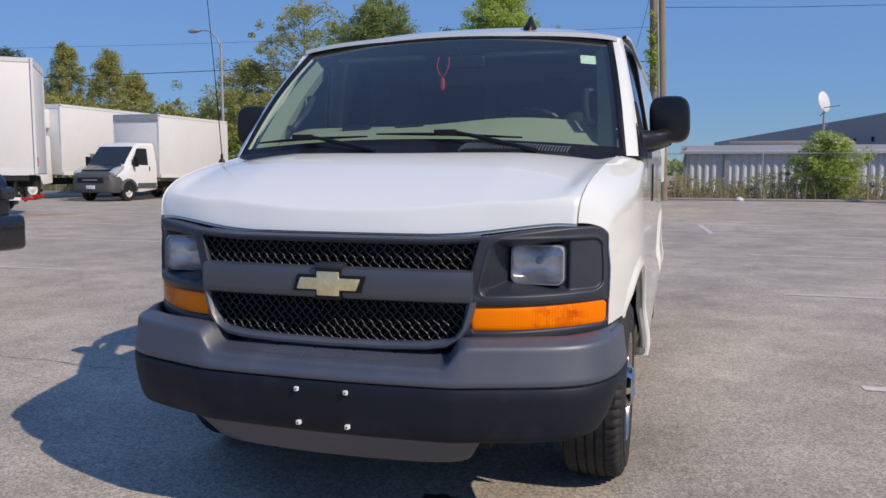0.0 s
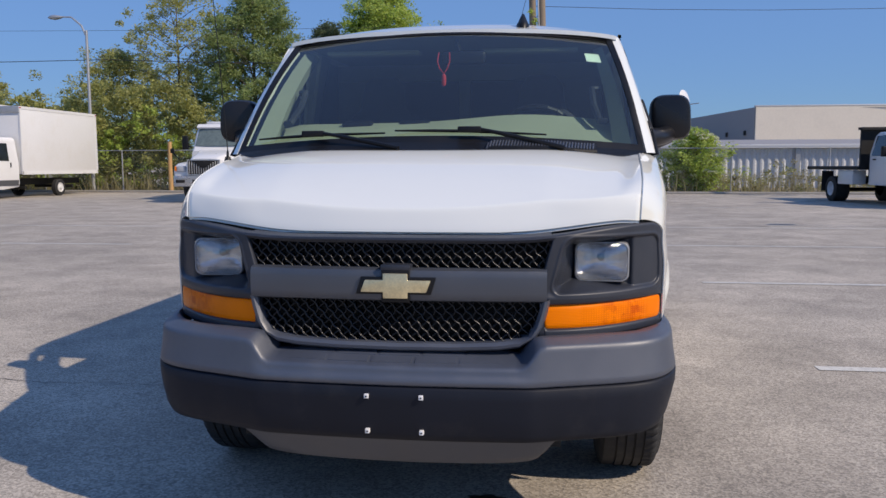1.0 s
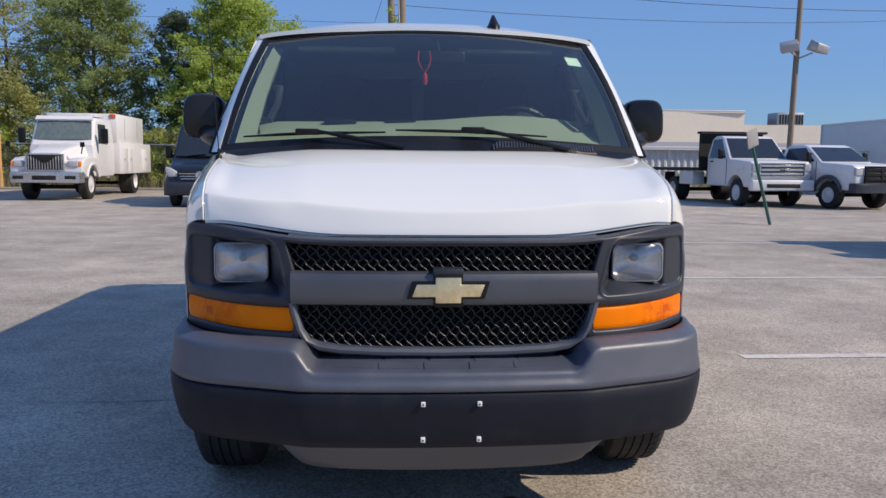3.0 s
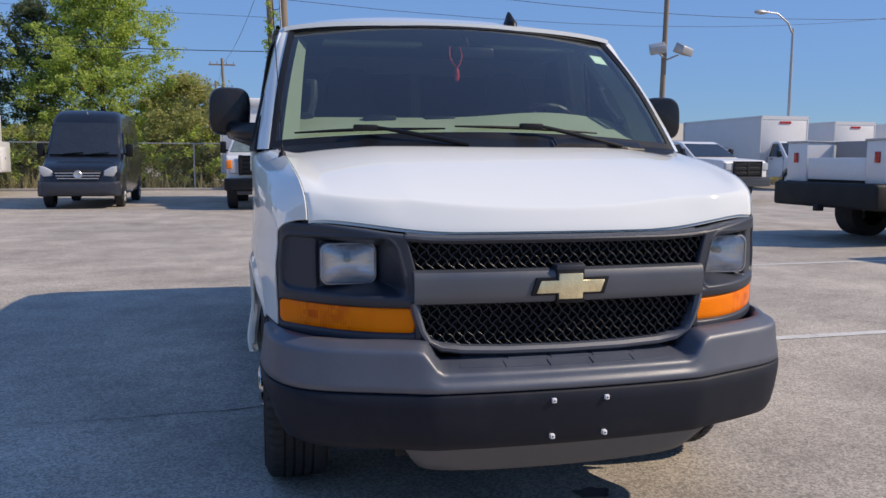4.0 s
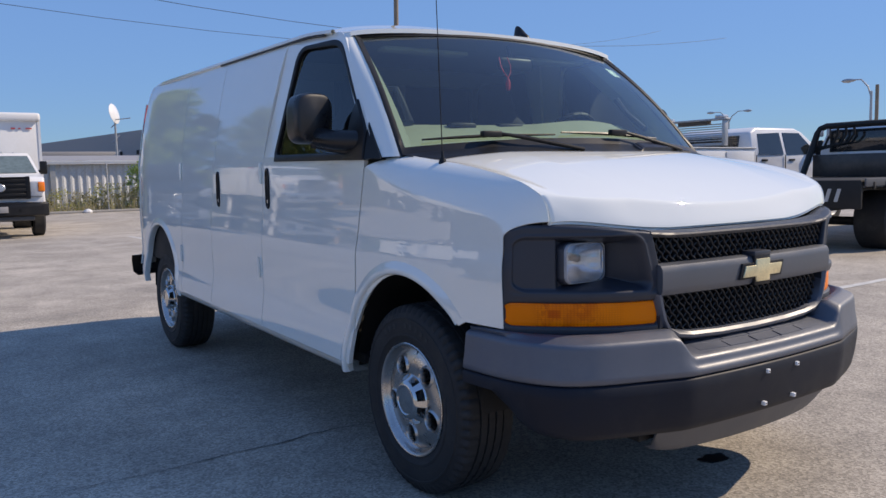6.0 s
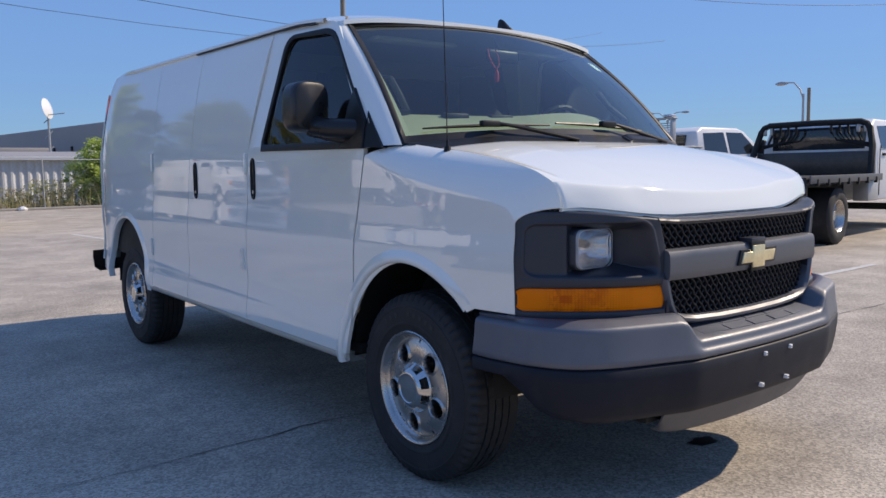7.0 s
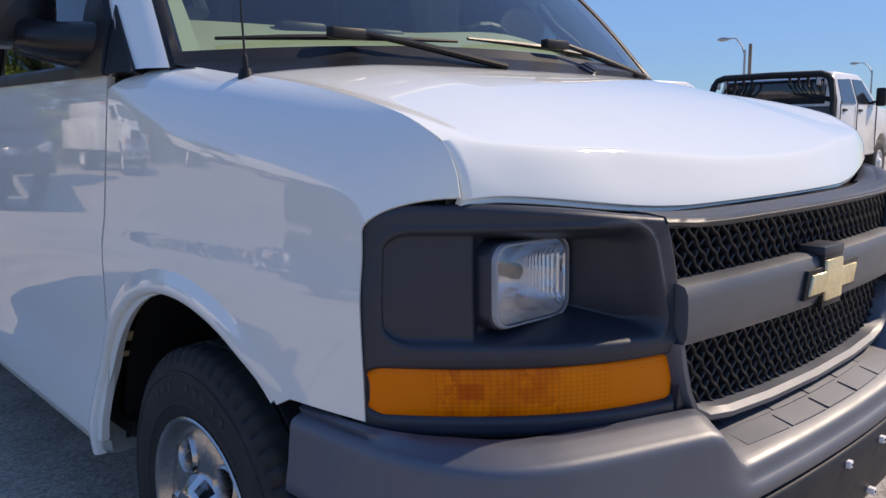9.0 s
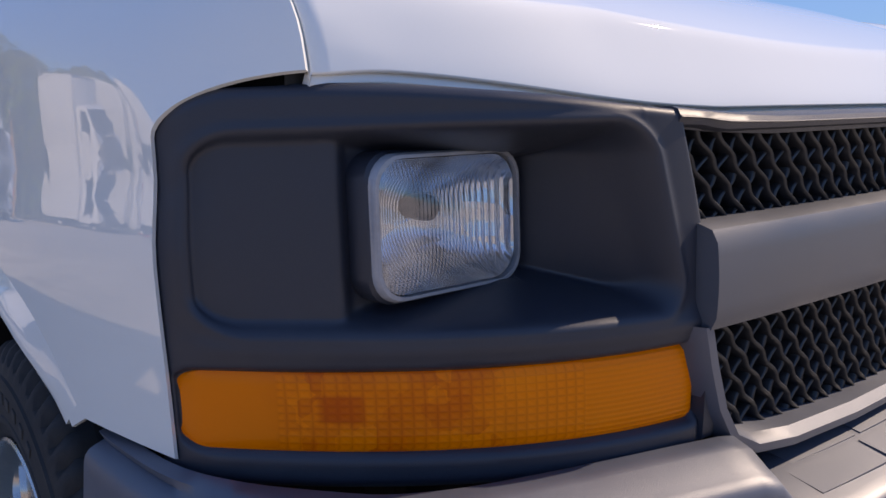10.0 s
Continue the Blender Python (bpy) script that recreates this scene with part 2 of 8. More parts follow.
def block(x0, y0, z0, x1, y1, z1, bevel=0.0, seg=2):
    return box(bmesh.new(), x0, y0, z0, x1, y1, z1, bevel, seg)


def tube(bm, pts, radius, sides=8, caps=True):
    """A tube along points; radius may be a list."""
    pts = [Vector(p) for p in pts]
    rad = radius if isinstance(radius, (list, tuple)) else [radius] * len(pts)
    up = Vector((0, 0, 1))
    rings = []
    for i, p in enumerate(pts):
        d = (pts[min(i + 1, len(pts) - 1)] - pts[max(i - 1, 0)]).normalized()
        ref = up if abs(d.dot(up)) < 0.95 else Vector((1, 0, 0))
        a = d.cross(ref).normalized()
        b = d.cross(a)
        rings.append([bm.verts.new(p + (a * math.cos(q) + b * math.sin(q)) * rad[i]) for q in [2 * math.pi * k / sides for k in range(sides)]])
    for r, s in zip(rings, rings[1:]):
        for k in range(sides):
            bm.faces.new((r[k], r[(k + 1) % sides], s[(k + 1) % sides], s[k]))
    if caps:
        bm.faces.new(rings[0])
        bm.faces.new(rings[-1][::-1])
    return bm


def revolve(profile, sides, centre, axis="x"):
    """A turned body: profile of (along the axis, radius)."""
    bm = bmesh.new()
    rows = []
    for a, r in profile:
        row = []
        for k in range(sides):
            q = 2 * math.pi * k / sides
            c, s = r * math.cos(q), r * math.sin(q)
            row.append(Vector((a, c, s) if axis == "x" else (c, a, s) if axis == "y" else (c, s, a)) + Vector(centre))
        rows.append(row)
    grid(bm, rows, close_u=True)
    bmesh.ops.remove_doubles(bm, verts=bm.verts, dist=1e-5)
    return bm


def prism(outline, axis, a, b, bevel=0.0, seg=2):
    """An outline of 2D points pulled out along an axis from a to b."""
    bm = bmesh.new()

    def put(p, h):
        return {"x": (h, p[0], p[1]), "y": (p[0], h, p[1]), "z": (p[0], p[1], h)}[axis]
    lo = [bm.verts.new(put(p, a)) for p in outline]
    hi = [bm.verts.new(put(p, b)) for p in outline]
    bm.faces.new(lo[::-1])
    bm.faces.new(hi)
    for i in range(len(lo)):
        j = (i + 1) % len(lo)
        bm.faces.new((lo[i], lo[j], hi[j], hi[i]))
    if bevel:
        bmesh.ops.recalc_face_normals(bm, faces=bm.faces)
        es = [e for e in bm.edges if e.calc_face_angle(0) > radians(35)]
        bmesh.ops.bevel(bm, geom=es, offset=bevel, segments=seg, affect="EDGES", profile=0.5, clamp_overlap=True)
    return bm


def mirrored(bm):
    """A copy of a bmesh, mirrored in x."""
    c = bm.copy()
    bmesh.ops.scale(c, vec=(-1, 1, 1), verts=c.verts)
    bmesh.ops.reverse_faces(c, faces=c.faces)
    return c


def both(name, make, material, parent, label=""):
    """A part on each side of the van: make() gives the bmesh for the side of positive x."""
    a = part(name, make(), material, parent, label)
    b = part(name, mirrored(make()), material, parent, label)
    return a, b

# ---- ground ----


def asphalt():
    m = surface("worn_asphalt", (0.42, 0.373, 0.315), rough=0.85, var=0.10, scale=0.35, fine=2.5, bump=0.0)
    t = m.node_tree
    b = t.nodes["Principled BSDF"]
    pos = t.nodes["Texture Coordinate"].outputs["Object"]
    before = b.inputs["Base Color"].links[0].from_socket
    grit = node(t, "ShaderNodeTexVoronoi", Scale=105.0)
    t.links.new(pos, grit.inputs["Vector"])
    stone = t.nodes.new("ShaderNodeMapRange")
    stone.inputs["From Min"].default_value, stone.inputs["From Max"].default_value = 0.0, 1.0
    stone.inputs["To Min"].default_value, stone.inputs["To Max"].default_value = 0.62, 1.36
    sep = t.nodes.new("ShaderNodeSeparateColor")
    t.links.new(grit.outputs["Color"], sep.inputs[0])
    t.links.new(sep.outputs[0], stone.inputs["Value"])
    a = t.nodes.new("ShaderNodeVectorMath")
    a.operation = "SCALE"
    t.links.new(before, a.inputs[0])
    t.links.new(stone.outputs["Result"], a.inputs["Scale"])
    worn = node(t, "ShaderNodeTexNoise", Scale=1.1, Detail=9.0, Roughness=0.72)
    t.links.new(pos, worn.inputs["Vector"])
    wide = t.nodes.new("ShaderNodeMapRange")
    wide.inputs["From Min"].default_value, wide.inputs["From Max"].default_value = 0.35, 0.68
    wide.inputs["To Min"].default_value, wide.inputs["To Max"].default_value = 0.70, 1.18
    t.links.new(worn.outputs["Fac"], wide.inputs["Value"])
    c = t.nodes.new("ShaderNodeVectorMath")
    c.operation = "SCALE"
    t.links.new(a.outputs["Vector"], c.inputs[0])
    t.links.new(wide.outputs["Result"], c.inputs["Scale"])
    far = node(t, "ShaderNodeTexNoise", Scale=0.16, Detail=6.0, Roughness=0.65)
    t.links.new(pos, far.inputs["Vector"])
    dust = t.nodes.new("ShaderNodeMapRange")
    dust.inputs["From Min"].default_value, dust.inputs["From Max"].default_value = 0.35, 0.65
    dust.inputs["To Min"].default_value, dust.inputs["To Max"].default_value = 0.84, 1.12
    t.links.new(far.outputs["Fac"], dust.inputs["Value"])
    e = t.nodes.new("ShaderNodeVectorMath")
    e.operation = "SCALE"
    t.links.new(c.outputs["Vector"], e.inputs[0])
    t.links.new(dust.outputs["Result"], e.inputs["Scale"])
    spots = node(t, "ShaderNodeTexVoronoi", Scale=9.0)
    t.links.new(pos, spots.inputs["Vector"])
    dot = t.nodes.new("ShaderNodeMapRange")
    dot.inputs["From Min"].default_value, dot.inputs["From Max"].default_value = 0.04, 0.10
    dot.inputs["To Min"].default_value, dot.inputs["To Max"].default_value = 0.72, 1.0
    t.links.new(spots.outputs["Distance"], dot.inputs["Value"])
    g = t.nodes.new("ShaderNodeVectorMath")
    g.operation = "SCALE"
    t.links.new(e.outputs["Vector"], g.inputs[0])
    t.links.new(dot.outputs["Result"], g.inputs["Scale"])
    t.links.new(g.outputs["Vector"], b.inputs["Base Color"])
    bp = node(t, "ShaderNodeBump", Strength=0.4, Distance=0.003)
    t.links.new(grit.outputs["Distance"], bp.inputs["Height"])
    t.links.new(bp.outputs["Normal"], b.inputs["Normal"])
    return m


ground_mat = asphalt()
bm = bmesh.new()
grid(bm, [[(x, y, 0) for x in (-900, -60, -20, 0, 20, 60, 900)] for y in (-900, -60, -20, 0, 33, 60, 900)])
tagged(part("ground", bm, ground_mat), "sun-bleached gray asphalt lot with fine cracks and stains", "ground", kind="structure")

line_paint = surface("worn_line_paint", (0.55, 0.54, 0.51), rough=0.8, var=0.2, scale=6, fine=40, bump=0.1, dirt=(0.26, 0.245, 0.22), dirt_amount=0.75, dirt_scale=9)


def stripe(x0, y0, x1, y1, width=0.1):
    bm = bmesh.new()
    d = Vector((x1 - x0, y1 - y0, 0))
    n = Vector((-d.y, d.x, 0)).normalized() * width / 2
    k = max(2, int(d.length / 0.25))
    rows = []
    for i in range(k + 1):
        p = Vector((x0, y0, 0.004)) + d * (i / k)
        w = 1 + 0.12 * noise.noise(p * 3)
        rows.append([p - n * w, p + n * w])
    grid(bm, rows)
    ob = part("painted_line", bm, line_paint)
    return tagged(ob, "worn white painted parking line on asphalt", "line", "parking lines", "structure")


for y in (-1.0, 2.74, 6.42, 10.45, 14.2):
    stripe(2.2, y, 7.4, y + 0.05)
for y in (9.65, 5.9, 13.4):
    stripe(-14.0, y - 0.25, -6.2, y + 0.02)
stripe(1.63, 17.3, 1.80, 14.5, 0.11)
stripe(4.0, 22.0, 16.0, 22.2, 0.10)

crack_mat = surface("crack_tar", (0.085, 0.08, 0.075), rough=0.7, var=0.2)


def crack(pts, width=0.012, seed=0):
    """A thin crack that fades out and sets in again."""
    rnd = random.Random(seed)
    bm = bmesh.new()
    rows = []
    for (ax, ay), (bx, by) in zip(pts, pts[1:]):
        n = max(3, int(math.hypot(bx - ax, by - ay) / 0.07))
        for i in range(n):
            t = i / n
            x, y = lerp(ax, bx, t), lerp(ay, by, t)
            y += 0.05 * noise.noise(Vector((x * 2.3, y * 2.3, seed))) + rnd.uniform(-0.008, 0.008)
            gone = noise.noise(Vector((x * 0.9, y * 0.9, seed + 7.0)))
            if gone < -0.05:
                if len(rows) > 1:
                    grid(bm, rows)
                rows = []
                continue
            w = width * rnd.uniform(0.2, 0.9) * min(1.0, 0.25 + 2.5 * (gone + 0.05))
            rows.append([(x, y - w / 2, 0.004), (x, y + w / 2, 0.004)])
    if len(rows) > 1:
        grid(bm, rows)
    return tagged(part("ground_crack", bm, crack_mat), "thin dark crack in the asphalt", "crack", "ground cracks", "structure")


crack([(-9, 1.8), (-5, 1.95), (-2.2, 1.85), (-0.7, 1.9), (1.0, 1.8)], 0.013, 1)
crack([(1.2, 2.0), (2.6, 1.6), (5, 1.5), (9, 1.8)], 0.012, 2)
crack([(-8, 11.5), (-5, 11.3), (-2, 11.6), (3, 11.4)], 0.03, 3)
crack([(3.2, 7.2), (3.4, 9.6), (3.1, 13)], 0.02, 4)
crack([(2.0, 0.3), (3.4, 0.5), (4.8, 0.2)], 0.012, 5)
crack([(-12, 14.6), (-6, 14.9), (0, 14.5), (8, 14.8)], 0.05, 6)

oil = surface("oil_stain", (0.012, 0.012, 0.013), rough=0.35, var=0.2, scale=9)


def stain(cx, cy, rx, ry, seed, mat=oil, name="oil_stain"):
    bm = bmesh.new()
    k = 40
    c = bm.verts.new((cx, cy, 0.0045))
    ring = []
    for i in range(k):
        q = 2 * math.pi * i / k
        r = 1 + 0.55 * noise.noise(Vector((math.cos(q) * 1.7, math.sin(q) * 1.7, seed)))
        ring.append(bm.verts.new((cx + rx * r * math.cos(q), cy + ry * r * math.sin(q), 0.0045)))
    for i in range(k):
        bm.faces.new((c, ring[i], ring[(i + 1) % k]))
    return tagged(part(name, bm, mat), "dark oil stain soaked into the asphalt", "stain", "ground stains", "structure")


stain(0.28, 0.52, 0.075, 0.04, 3)

# ---- the white van ----
van = thing("cargo_van", "white full-size cargo van with gray plastic bumper parked on asphalt", "van")


def rake(y):
    return 0.017 * max(0.0, y - 1.2)


SIDE = [(0.40, 1.003), (0.46, 1.0105), (0.50, 1.0085), (0.56, 0.9995), (0.61, 0.9918), (0.63, 0.9892), (0.66, 0.9885), (0.72, 0.9895), (0.80, 0.991), (0.93, 0.994), (0.975, 0.990), (1.0, 0.9865), (1.1, 0.9855), (1.2, 0.9845), (1.30, 0.983),
        (1.335, 0.980), (1.36, 0.975), (1.50, 0.955), (1.65, 0.928), (1.78, 0.900), (1.88, 0.874), (1.95, 0.845)]


def smooth_at(keys, v):
    """Smooth value through keys by a cubic."""
    for i in range(len(keys) - 1):
        a, b = keys[i], keys[i + 1]
        if v <= b[0] or i == len(keys) - 2:
            p0 = keys[max(i - 1, 0)]
            p3 = keys[min(i + 2, len(keys) - 1)]
            h = b[0] - a[0]
            m0 = (b[1] - p0[1]) / (b[0] - p0[0])
            m1 = (p3[1] - a[1]) / (p3[0] - a[0])
            t = min(max((v - a[0]) / h, 0), 1)
            return (2 * t**3 - 3 * t**2 + 1) * a[1] + (t**3 - 2 * t**2 + t) * h * m0 + (-2 * t**3 + 3 * t**2) * b[1] + (t**3 - t**2) * h * m1
    return keys[-1][1]


def side_x(y, z):
    x = smooth_at(SIDE, min(max(z, 0.40), 1.95))
    if y < 1.25:
        x -= 0.083 * ((1.25 - y) / 0.775) ** 2.2
    if y < 2.1 and z > 1.35:
        x -= 0.055 * min((2.1 - y) / 0.8, 1.0) * (z - 1.35) / 0.55
    if y > 4.7:
        x -= 0.10 * ((y - 4.7) / 0.65) ** 2.4
    return x


def side_point(y, z, out=0.0):
    return Vector((side_x(y, z) + out, y, z + rake(y)))


def side_panel(y_lo, y_hi, z_lo, z_hi, ny=14, nz=16, out=0.0, thick=0.018, us=None):
    """A panel of the body side. y_lo and y_hi: front and rear edge by z; z_lo and z_hi: by y."""
    rows = []
    us = us or [i / ny for i in range(ny + 1)]
    for u in us:
        row = []
        ymid = lerp(y_lo(0.9), y_hi(0.9), u)
        a, b = z_lo(ymid), z_hi(ymid)
        for j in range(nz + 1):
            z = lerp(a, b, j / nz)
            y = lerp(y_lo(z), y_hi(z), u)
            row.append(side_point(y, z, out))
        rows.append(row)
    return solid_sheet(rows, (-thick, 0, 0))


GAP = 0.006


def door_front(z):
    return curve_at([(0.40, 1.43), (0.53, 1.40), (0.98, 1.356), (1.31, 1.275)], z)


def door_rear(z):
    return curve_at([(0.5, 2.42), (0.75, 2.43), (1.26, 2.385), (1.40, 2.37), (1.90, 2.27)], z)


def leaf_split(z):
    return curve_at([(0.46, 3.26), (0.94, 3.25), (1.37, 3.17), (1.84, 3.17)], z)


def leaf_rear(z):
    return curve_at([(0.46, 3.90), (0.73, 3.90), (1.28, 3.83), (1.84, 3.88)], z)


HUB_F, HUB_R, HUB_Z = 1.019, 4.448, 0.374


def arch_z(y, hub, a, b, low):
    q = 1 - ((y - hub) / a) ** 2
    return max(low, HUB_Z + 0.03 + b * math.sqrt(q)) if q > 0 else low


def wave(k):
    return [0.5 - 0.5 * math.cos(math.pi * i / k) for i in range(k + 1)]


# front fender: side, shoulder and the seam with the hood
SEAM = [(0.350, 0.812, 1.096), (0.353, 0.813, 1.122), (0.360, 0.815, 1.148), (0.375, 0.818, 1.173), (0.40, 0.822, 1.193), (0.475, 0.831, 1.228), (0.62, 0.844, 1.264), (0.80, 0.858, 1.296), (0.92, 0.868, 1.311), (1.05, 0.880, 1.330), (1.2, 0.89, 1.345)]


def seam_at(y):
    y = min(max(y, 0.35), 1.2)
    return smooth_at([(k[0], k[1]) for k in SEAM], y), smooth_at([(k[0], k[2]) for k in SEAM], y)


def make_fender():
    us = sorted(set([0.0, 0.012, 0.025, 0.04, 0.06, 0.09, 0.14, 0.19, 0.23] + [0.23 + 0.77 * w for w in wave(26)]))
    rows = []
    nv, ns = 16, 14
    for u in us:
        row = []
        y_ref = lerp(0.478, 1.415, u)
        z_low = 0.735 if y_ref < 0.69 else max(0.42, arch_z(y_ref, HUB_F, 0.435, 0.475, 0.42))
        if y_ref < 0.69:
            z_low = lerp(0.733, 0.738, (y_ref - 0.478) / 0.21)
        y_top = 0.350 + 0.75 * u ** 1.45
        xs, zs = seam_at(y_top)
        z_sh = zs - smooth_at([(0, 0.052), (0.12, 0.082), (0.3, 0.105), (0.6, 0.105), (0.85, 0.07), (1, 0.042)], u)
        for j in range(nv + 1):
            t = j / nv
            z = lerp(z_low, z_sh, t)
            y = lerp(0.478, door_front(z) - GAP, u)
            row.append(Vector((side_x(y, z), y, z)))
        y_side = row[-1].y
        x_side = row[-1].x
        for j in range(1, ns + 1):
            q1 = lerp(1.5, 1.2, sstep(0.0, 0.15, u))
            q = j / ns * q1
            cx, cz = (math.cos(q) - math.cos(q1)) / (1 - math.cos(q1)), math.sin(q) / math.sin(q1)
            y = lerp(y_side, y_top, (j / ns) ** lerp(1.6, 1.0, u))
            row.append(Vector((xs + (x_side - xs) * cx, y, z_sh + (zs - z_sh) * cz)))
        rows.append(row)
    return solid_sheet(rows, (-0.004, 0.002, -0.002))


both("front_fender", make_fender, paint, van)


def make_arch_lip(hub, a, b, q0, q1):
    """The rolled lip round a wheel opening."""
    rows = []
    for i in range(45):
        q = lerp(q0, q1, i / 44)
        row = []
        fade = sstep(0, radians(16), min(q1 - q, q + radians(20)))
        for off, out in ((0.0, -0.03), (0.0, 0.004), (0.003, 0.010), (0.010, 0.0135), (0.022, 0.0125), (0.034, 0.007), (0.046, 0.002), (0.058, -0.002)):
            out = out * fade if out > 0 else out - 0.004 * (1 - fade)
            y = hub + (a + off) * math.cos(q)
            z = max(0.40, HUB_Z + 0.03 + (b + off) * math.sin(q))
            row.append(Vector((side_x(y, z) + out, y, z + rake(y))))
        rows.append(row)
    bm = bmesh.new()
    grid(bm, rows)
    return bm


both("arch_lip", lambda: make_arch_lip(HUB_F, 0.43, 0.47, radians(0), radians(138)), paint, van)
both("arch_lip", lambda: make_arch_lip(HUB_R, 0.425, 0.47, radians(0), radians(180)), paint, van)

# doors and side panels, lower and upper
SILL, BELT, GUTTER = 0.446, 1.345, 1.925
both("front_door", lambda: side_panel(lambda z: door_front(z) + GAP / 2, lambda z: door_rear(z) - GAP / 2, lambda y: SILL, lambda y: BELT), paint, van)


def round_corners(corners, n=6):
    """Points along a closed outline of (y, z, radius) corners, rounded."""
    pts = []
    for i, (y, z, r) in enumerate(corners):
        p, a, b = Vector((y, z)), Vector(corners[i - 1][:2]), Vector(corners[(i + 1) % len(corners)][:2])
        u, w = (a - p), (b - p)
        r = min(r, u.length * 0.45, w.length * 0.45)
        s, e = p + u.normalized() * r, p + w.normalized() * r
        for k in range(n + 1):
            t = k / n
            q = s * (1 - t) ** 2 + p * 2 * t * (1 - t) + e * t * t
            pts.append((q.x, q.y))
    return pts


WIN = round_corners([(1.30, 1.348, 0.01), (1.30, 1.42, 0.04), (1.695, 1.866, 0.085), (2.085, 1.876, 0.07), (2.225, 1.348, 0.03)])


def make_door_frame():
    """The frame round the door glass."""
    out = round_corners([(1.26, 1.345, 0.002), (1.262, 1.42, 0.04), (1.695, 1.912, 0.07), (2.268, 1.925, 0.01), (2.372, 1.345, 0.002)])
    inn = WIN
    bm = bmesh.new()

    def ring(pts, o):
        return [bm.verts.new(side_point(y, z, o)) for y, z in pts]
    a, b, c, d = ring(out, 0.0), ring([(lerp(p[0], q[0], 0.85), lerp(p[1], q[1], 0.85)) for p, q in zip(out, inn)], 0.0), ring(inn, -0.006), ring(inn, -0.03)
    e = ring(out, -0.02)
    for r, s in ((e, a), (a, b), (b, c), (c, d)):
        for i in range(len(r)):
            j = (i + 1) % len(r)
            bm.faces.new((r[i], r[j], s[j], s[i]))
    return bm


def make_door_glass():
    bm = bmesh.new()
    rows = []
    left = [(1.285, 1.34), (1.285, 1.42), (1.415, 1.56), (1.555, 1.72), (1.645, 1.82), (1.69, 1.885)]
    right = [(2.24, 1.34), (2.22, 1.42), (2.19, 1.56), (2.15, 1.72), (2.12, 1.82), (2.10, 1.885)]
    for (a, z), (b, _) in zip(left, right):
        rows.append([side_point(lerp(a, b, i / 8), z, -0.012) for i in range(9)])
    grid(bm, rows)
    return bm


def make_window_seal():
    bm = bmesh.new()
    mid = Vector((0, sum(p[0] for p in WIN) / len(WIN), sum(p[1] for p in WIN) / len(WIN)))
    rows = []
    for y, z in WIN:
        p = Vector((0, y, z))
        d = (p - mid).normalized()
        o, i = p + d * 0.012, p - d * 0.016
        if z < 1.36:
            o.z = 1.322
        rows.append([side_point(o.y, o.z, -0.001), side_point(o.y, o.z, 0.004), side_point(p.y, p.z, 0.007), side_point(i.y, i.z, 0.002), side_point(i.y, i.z, -0.016)])
    grid(bm, rows + [rows[0]])
    return bm


both("door_frame", make_door_frame, paint, van)
for ob in both("door_glass", make_door_glass, dark_glass, van, "dark tinted side glass"):
    ob.visible_shadow = False
both("window_seal", make_window_seal, plastic, van)


def upper(y0, y1):
    return side_panel(lambda z: y0(z) + GAP / 2, lambda z: y1(z) - GAP / 2, lambda y: SILL, lambda y: GUTTER, nz=26)


# side cargo doors on the kerb side, a plain panel on the other
part("side_door", mirrored(upper(door_rear, leaf_split)), paint, van, "hinged cargo door with black handle")
part("side_door", mirrored(upper(leaf_split, leaf_rear)), paint, van, "narrow hinged cargo door")
part("side_panel", side_panel(lambda z: door_rear(z) + GAP / 2, lambda z: leaf_rear(z) - 0.001, lambda y: SILL, lambda y: GUTTER, ny=20, nz=26), paint, van)


def make_quarter():
    us = sorted(set([0.02 * i for i in range(6)] + [0.08 + 0.64 * w for w in wave(24)] + [0.72 + 0.28 * i / 10 for i in range(11)]))
    return side_panel(lambda z: leaf_rear(z) + GAP / 2, lambda z: curve_at([(0.4, 5.28), (1.4, 5.30), (1.7, 5.22), (1.9, 5.06), (1.95, 4.98)], z),
                      lambda y: arch_z(y, HUB_R, 0.43, 0.475, 0.44), lambda y: GUTTER, nz=26, us=us)


both("rear_quarter", make_quarter, paint, van)


def make_rocker():
    rows = []
    for i in range(31):
        y = lerp(1.43, 3.99, i / 30)
        rows.append([Vector((x, y, z + rake(y))) for x, z in ((0.90, 0.405), (0.965, 0.405), (0.986, 0.408), (0.997, 0.414), (1.003, 0.424), (1.005, 0.434), (1.002, 0.441), (0.96, 0.444))])
    bm = bmesh.new()
    grid(bm, rows)
    bmesh.ops.solidify(bm, geom=bm.faces[:], thickness=0.008)
    return bm


both("rocker_panel", make_rocker, paint, van)

# inner shell behind the gaps, floor and rear end
bm = bmesh.new()
for s in (-1, 1):
    rows = []
    for i in range(27):
        y = lerp(1.42, 5.1, i / 26)
        rows.append([Vector((s * (side_x(y, z) - 0.04), y, z + rake(y))) for z in (1.30, 1.1, 0.95, 0.6, 0.5)] if y < 2.33 else
                    [Vector((s * (side_x(y, z) - 0.04), y, z + rake(y))) for z in (1.88, 1.6, 1.2, 0.95, 0.6)])
    grid(bm, rows[:7])
    grid(bm, rows[7:])
box(bm, -0.93, 1.42, 0.44, 0.93, 3.95, 0.48)
box(bm, -0.55, 0.20, 0.34, 0.55, 1.42, 0.60)
box(bm, -0.55, 3.9, 0.44, 0.55, 5.2, 0.55)
part("inner_shell", bm, frame_black, van)

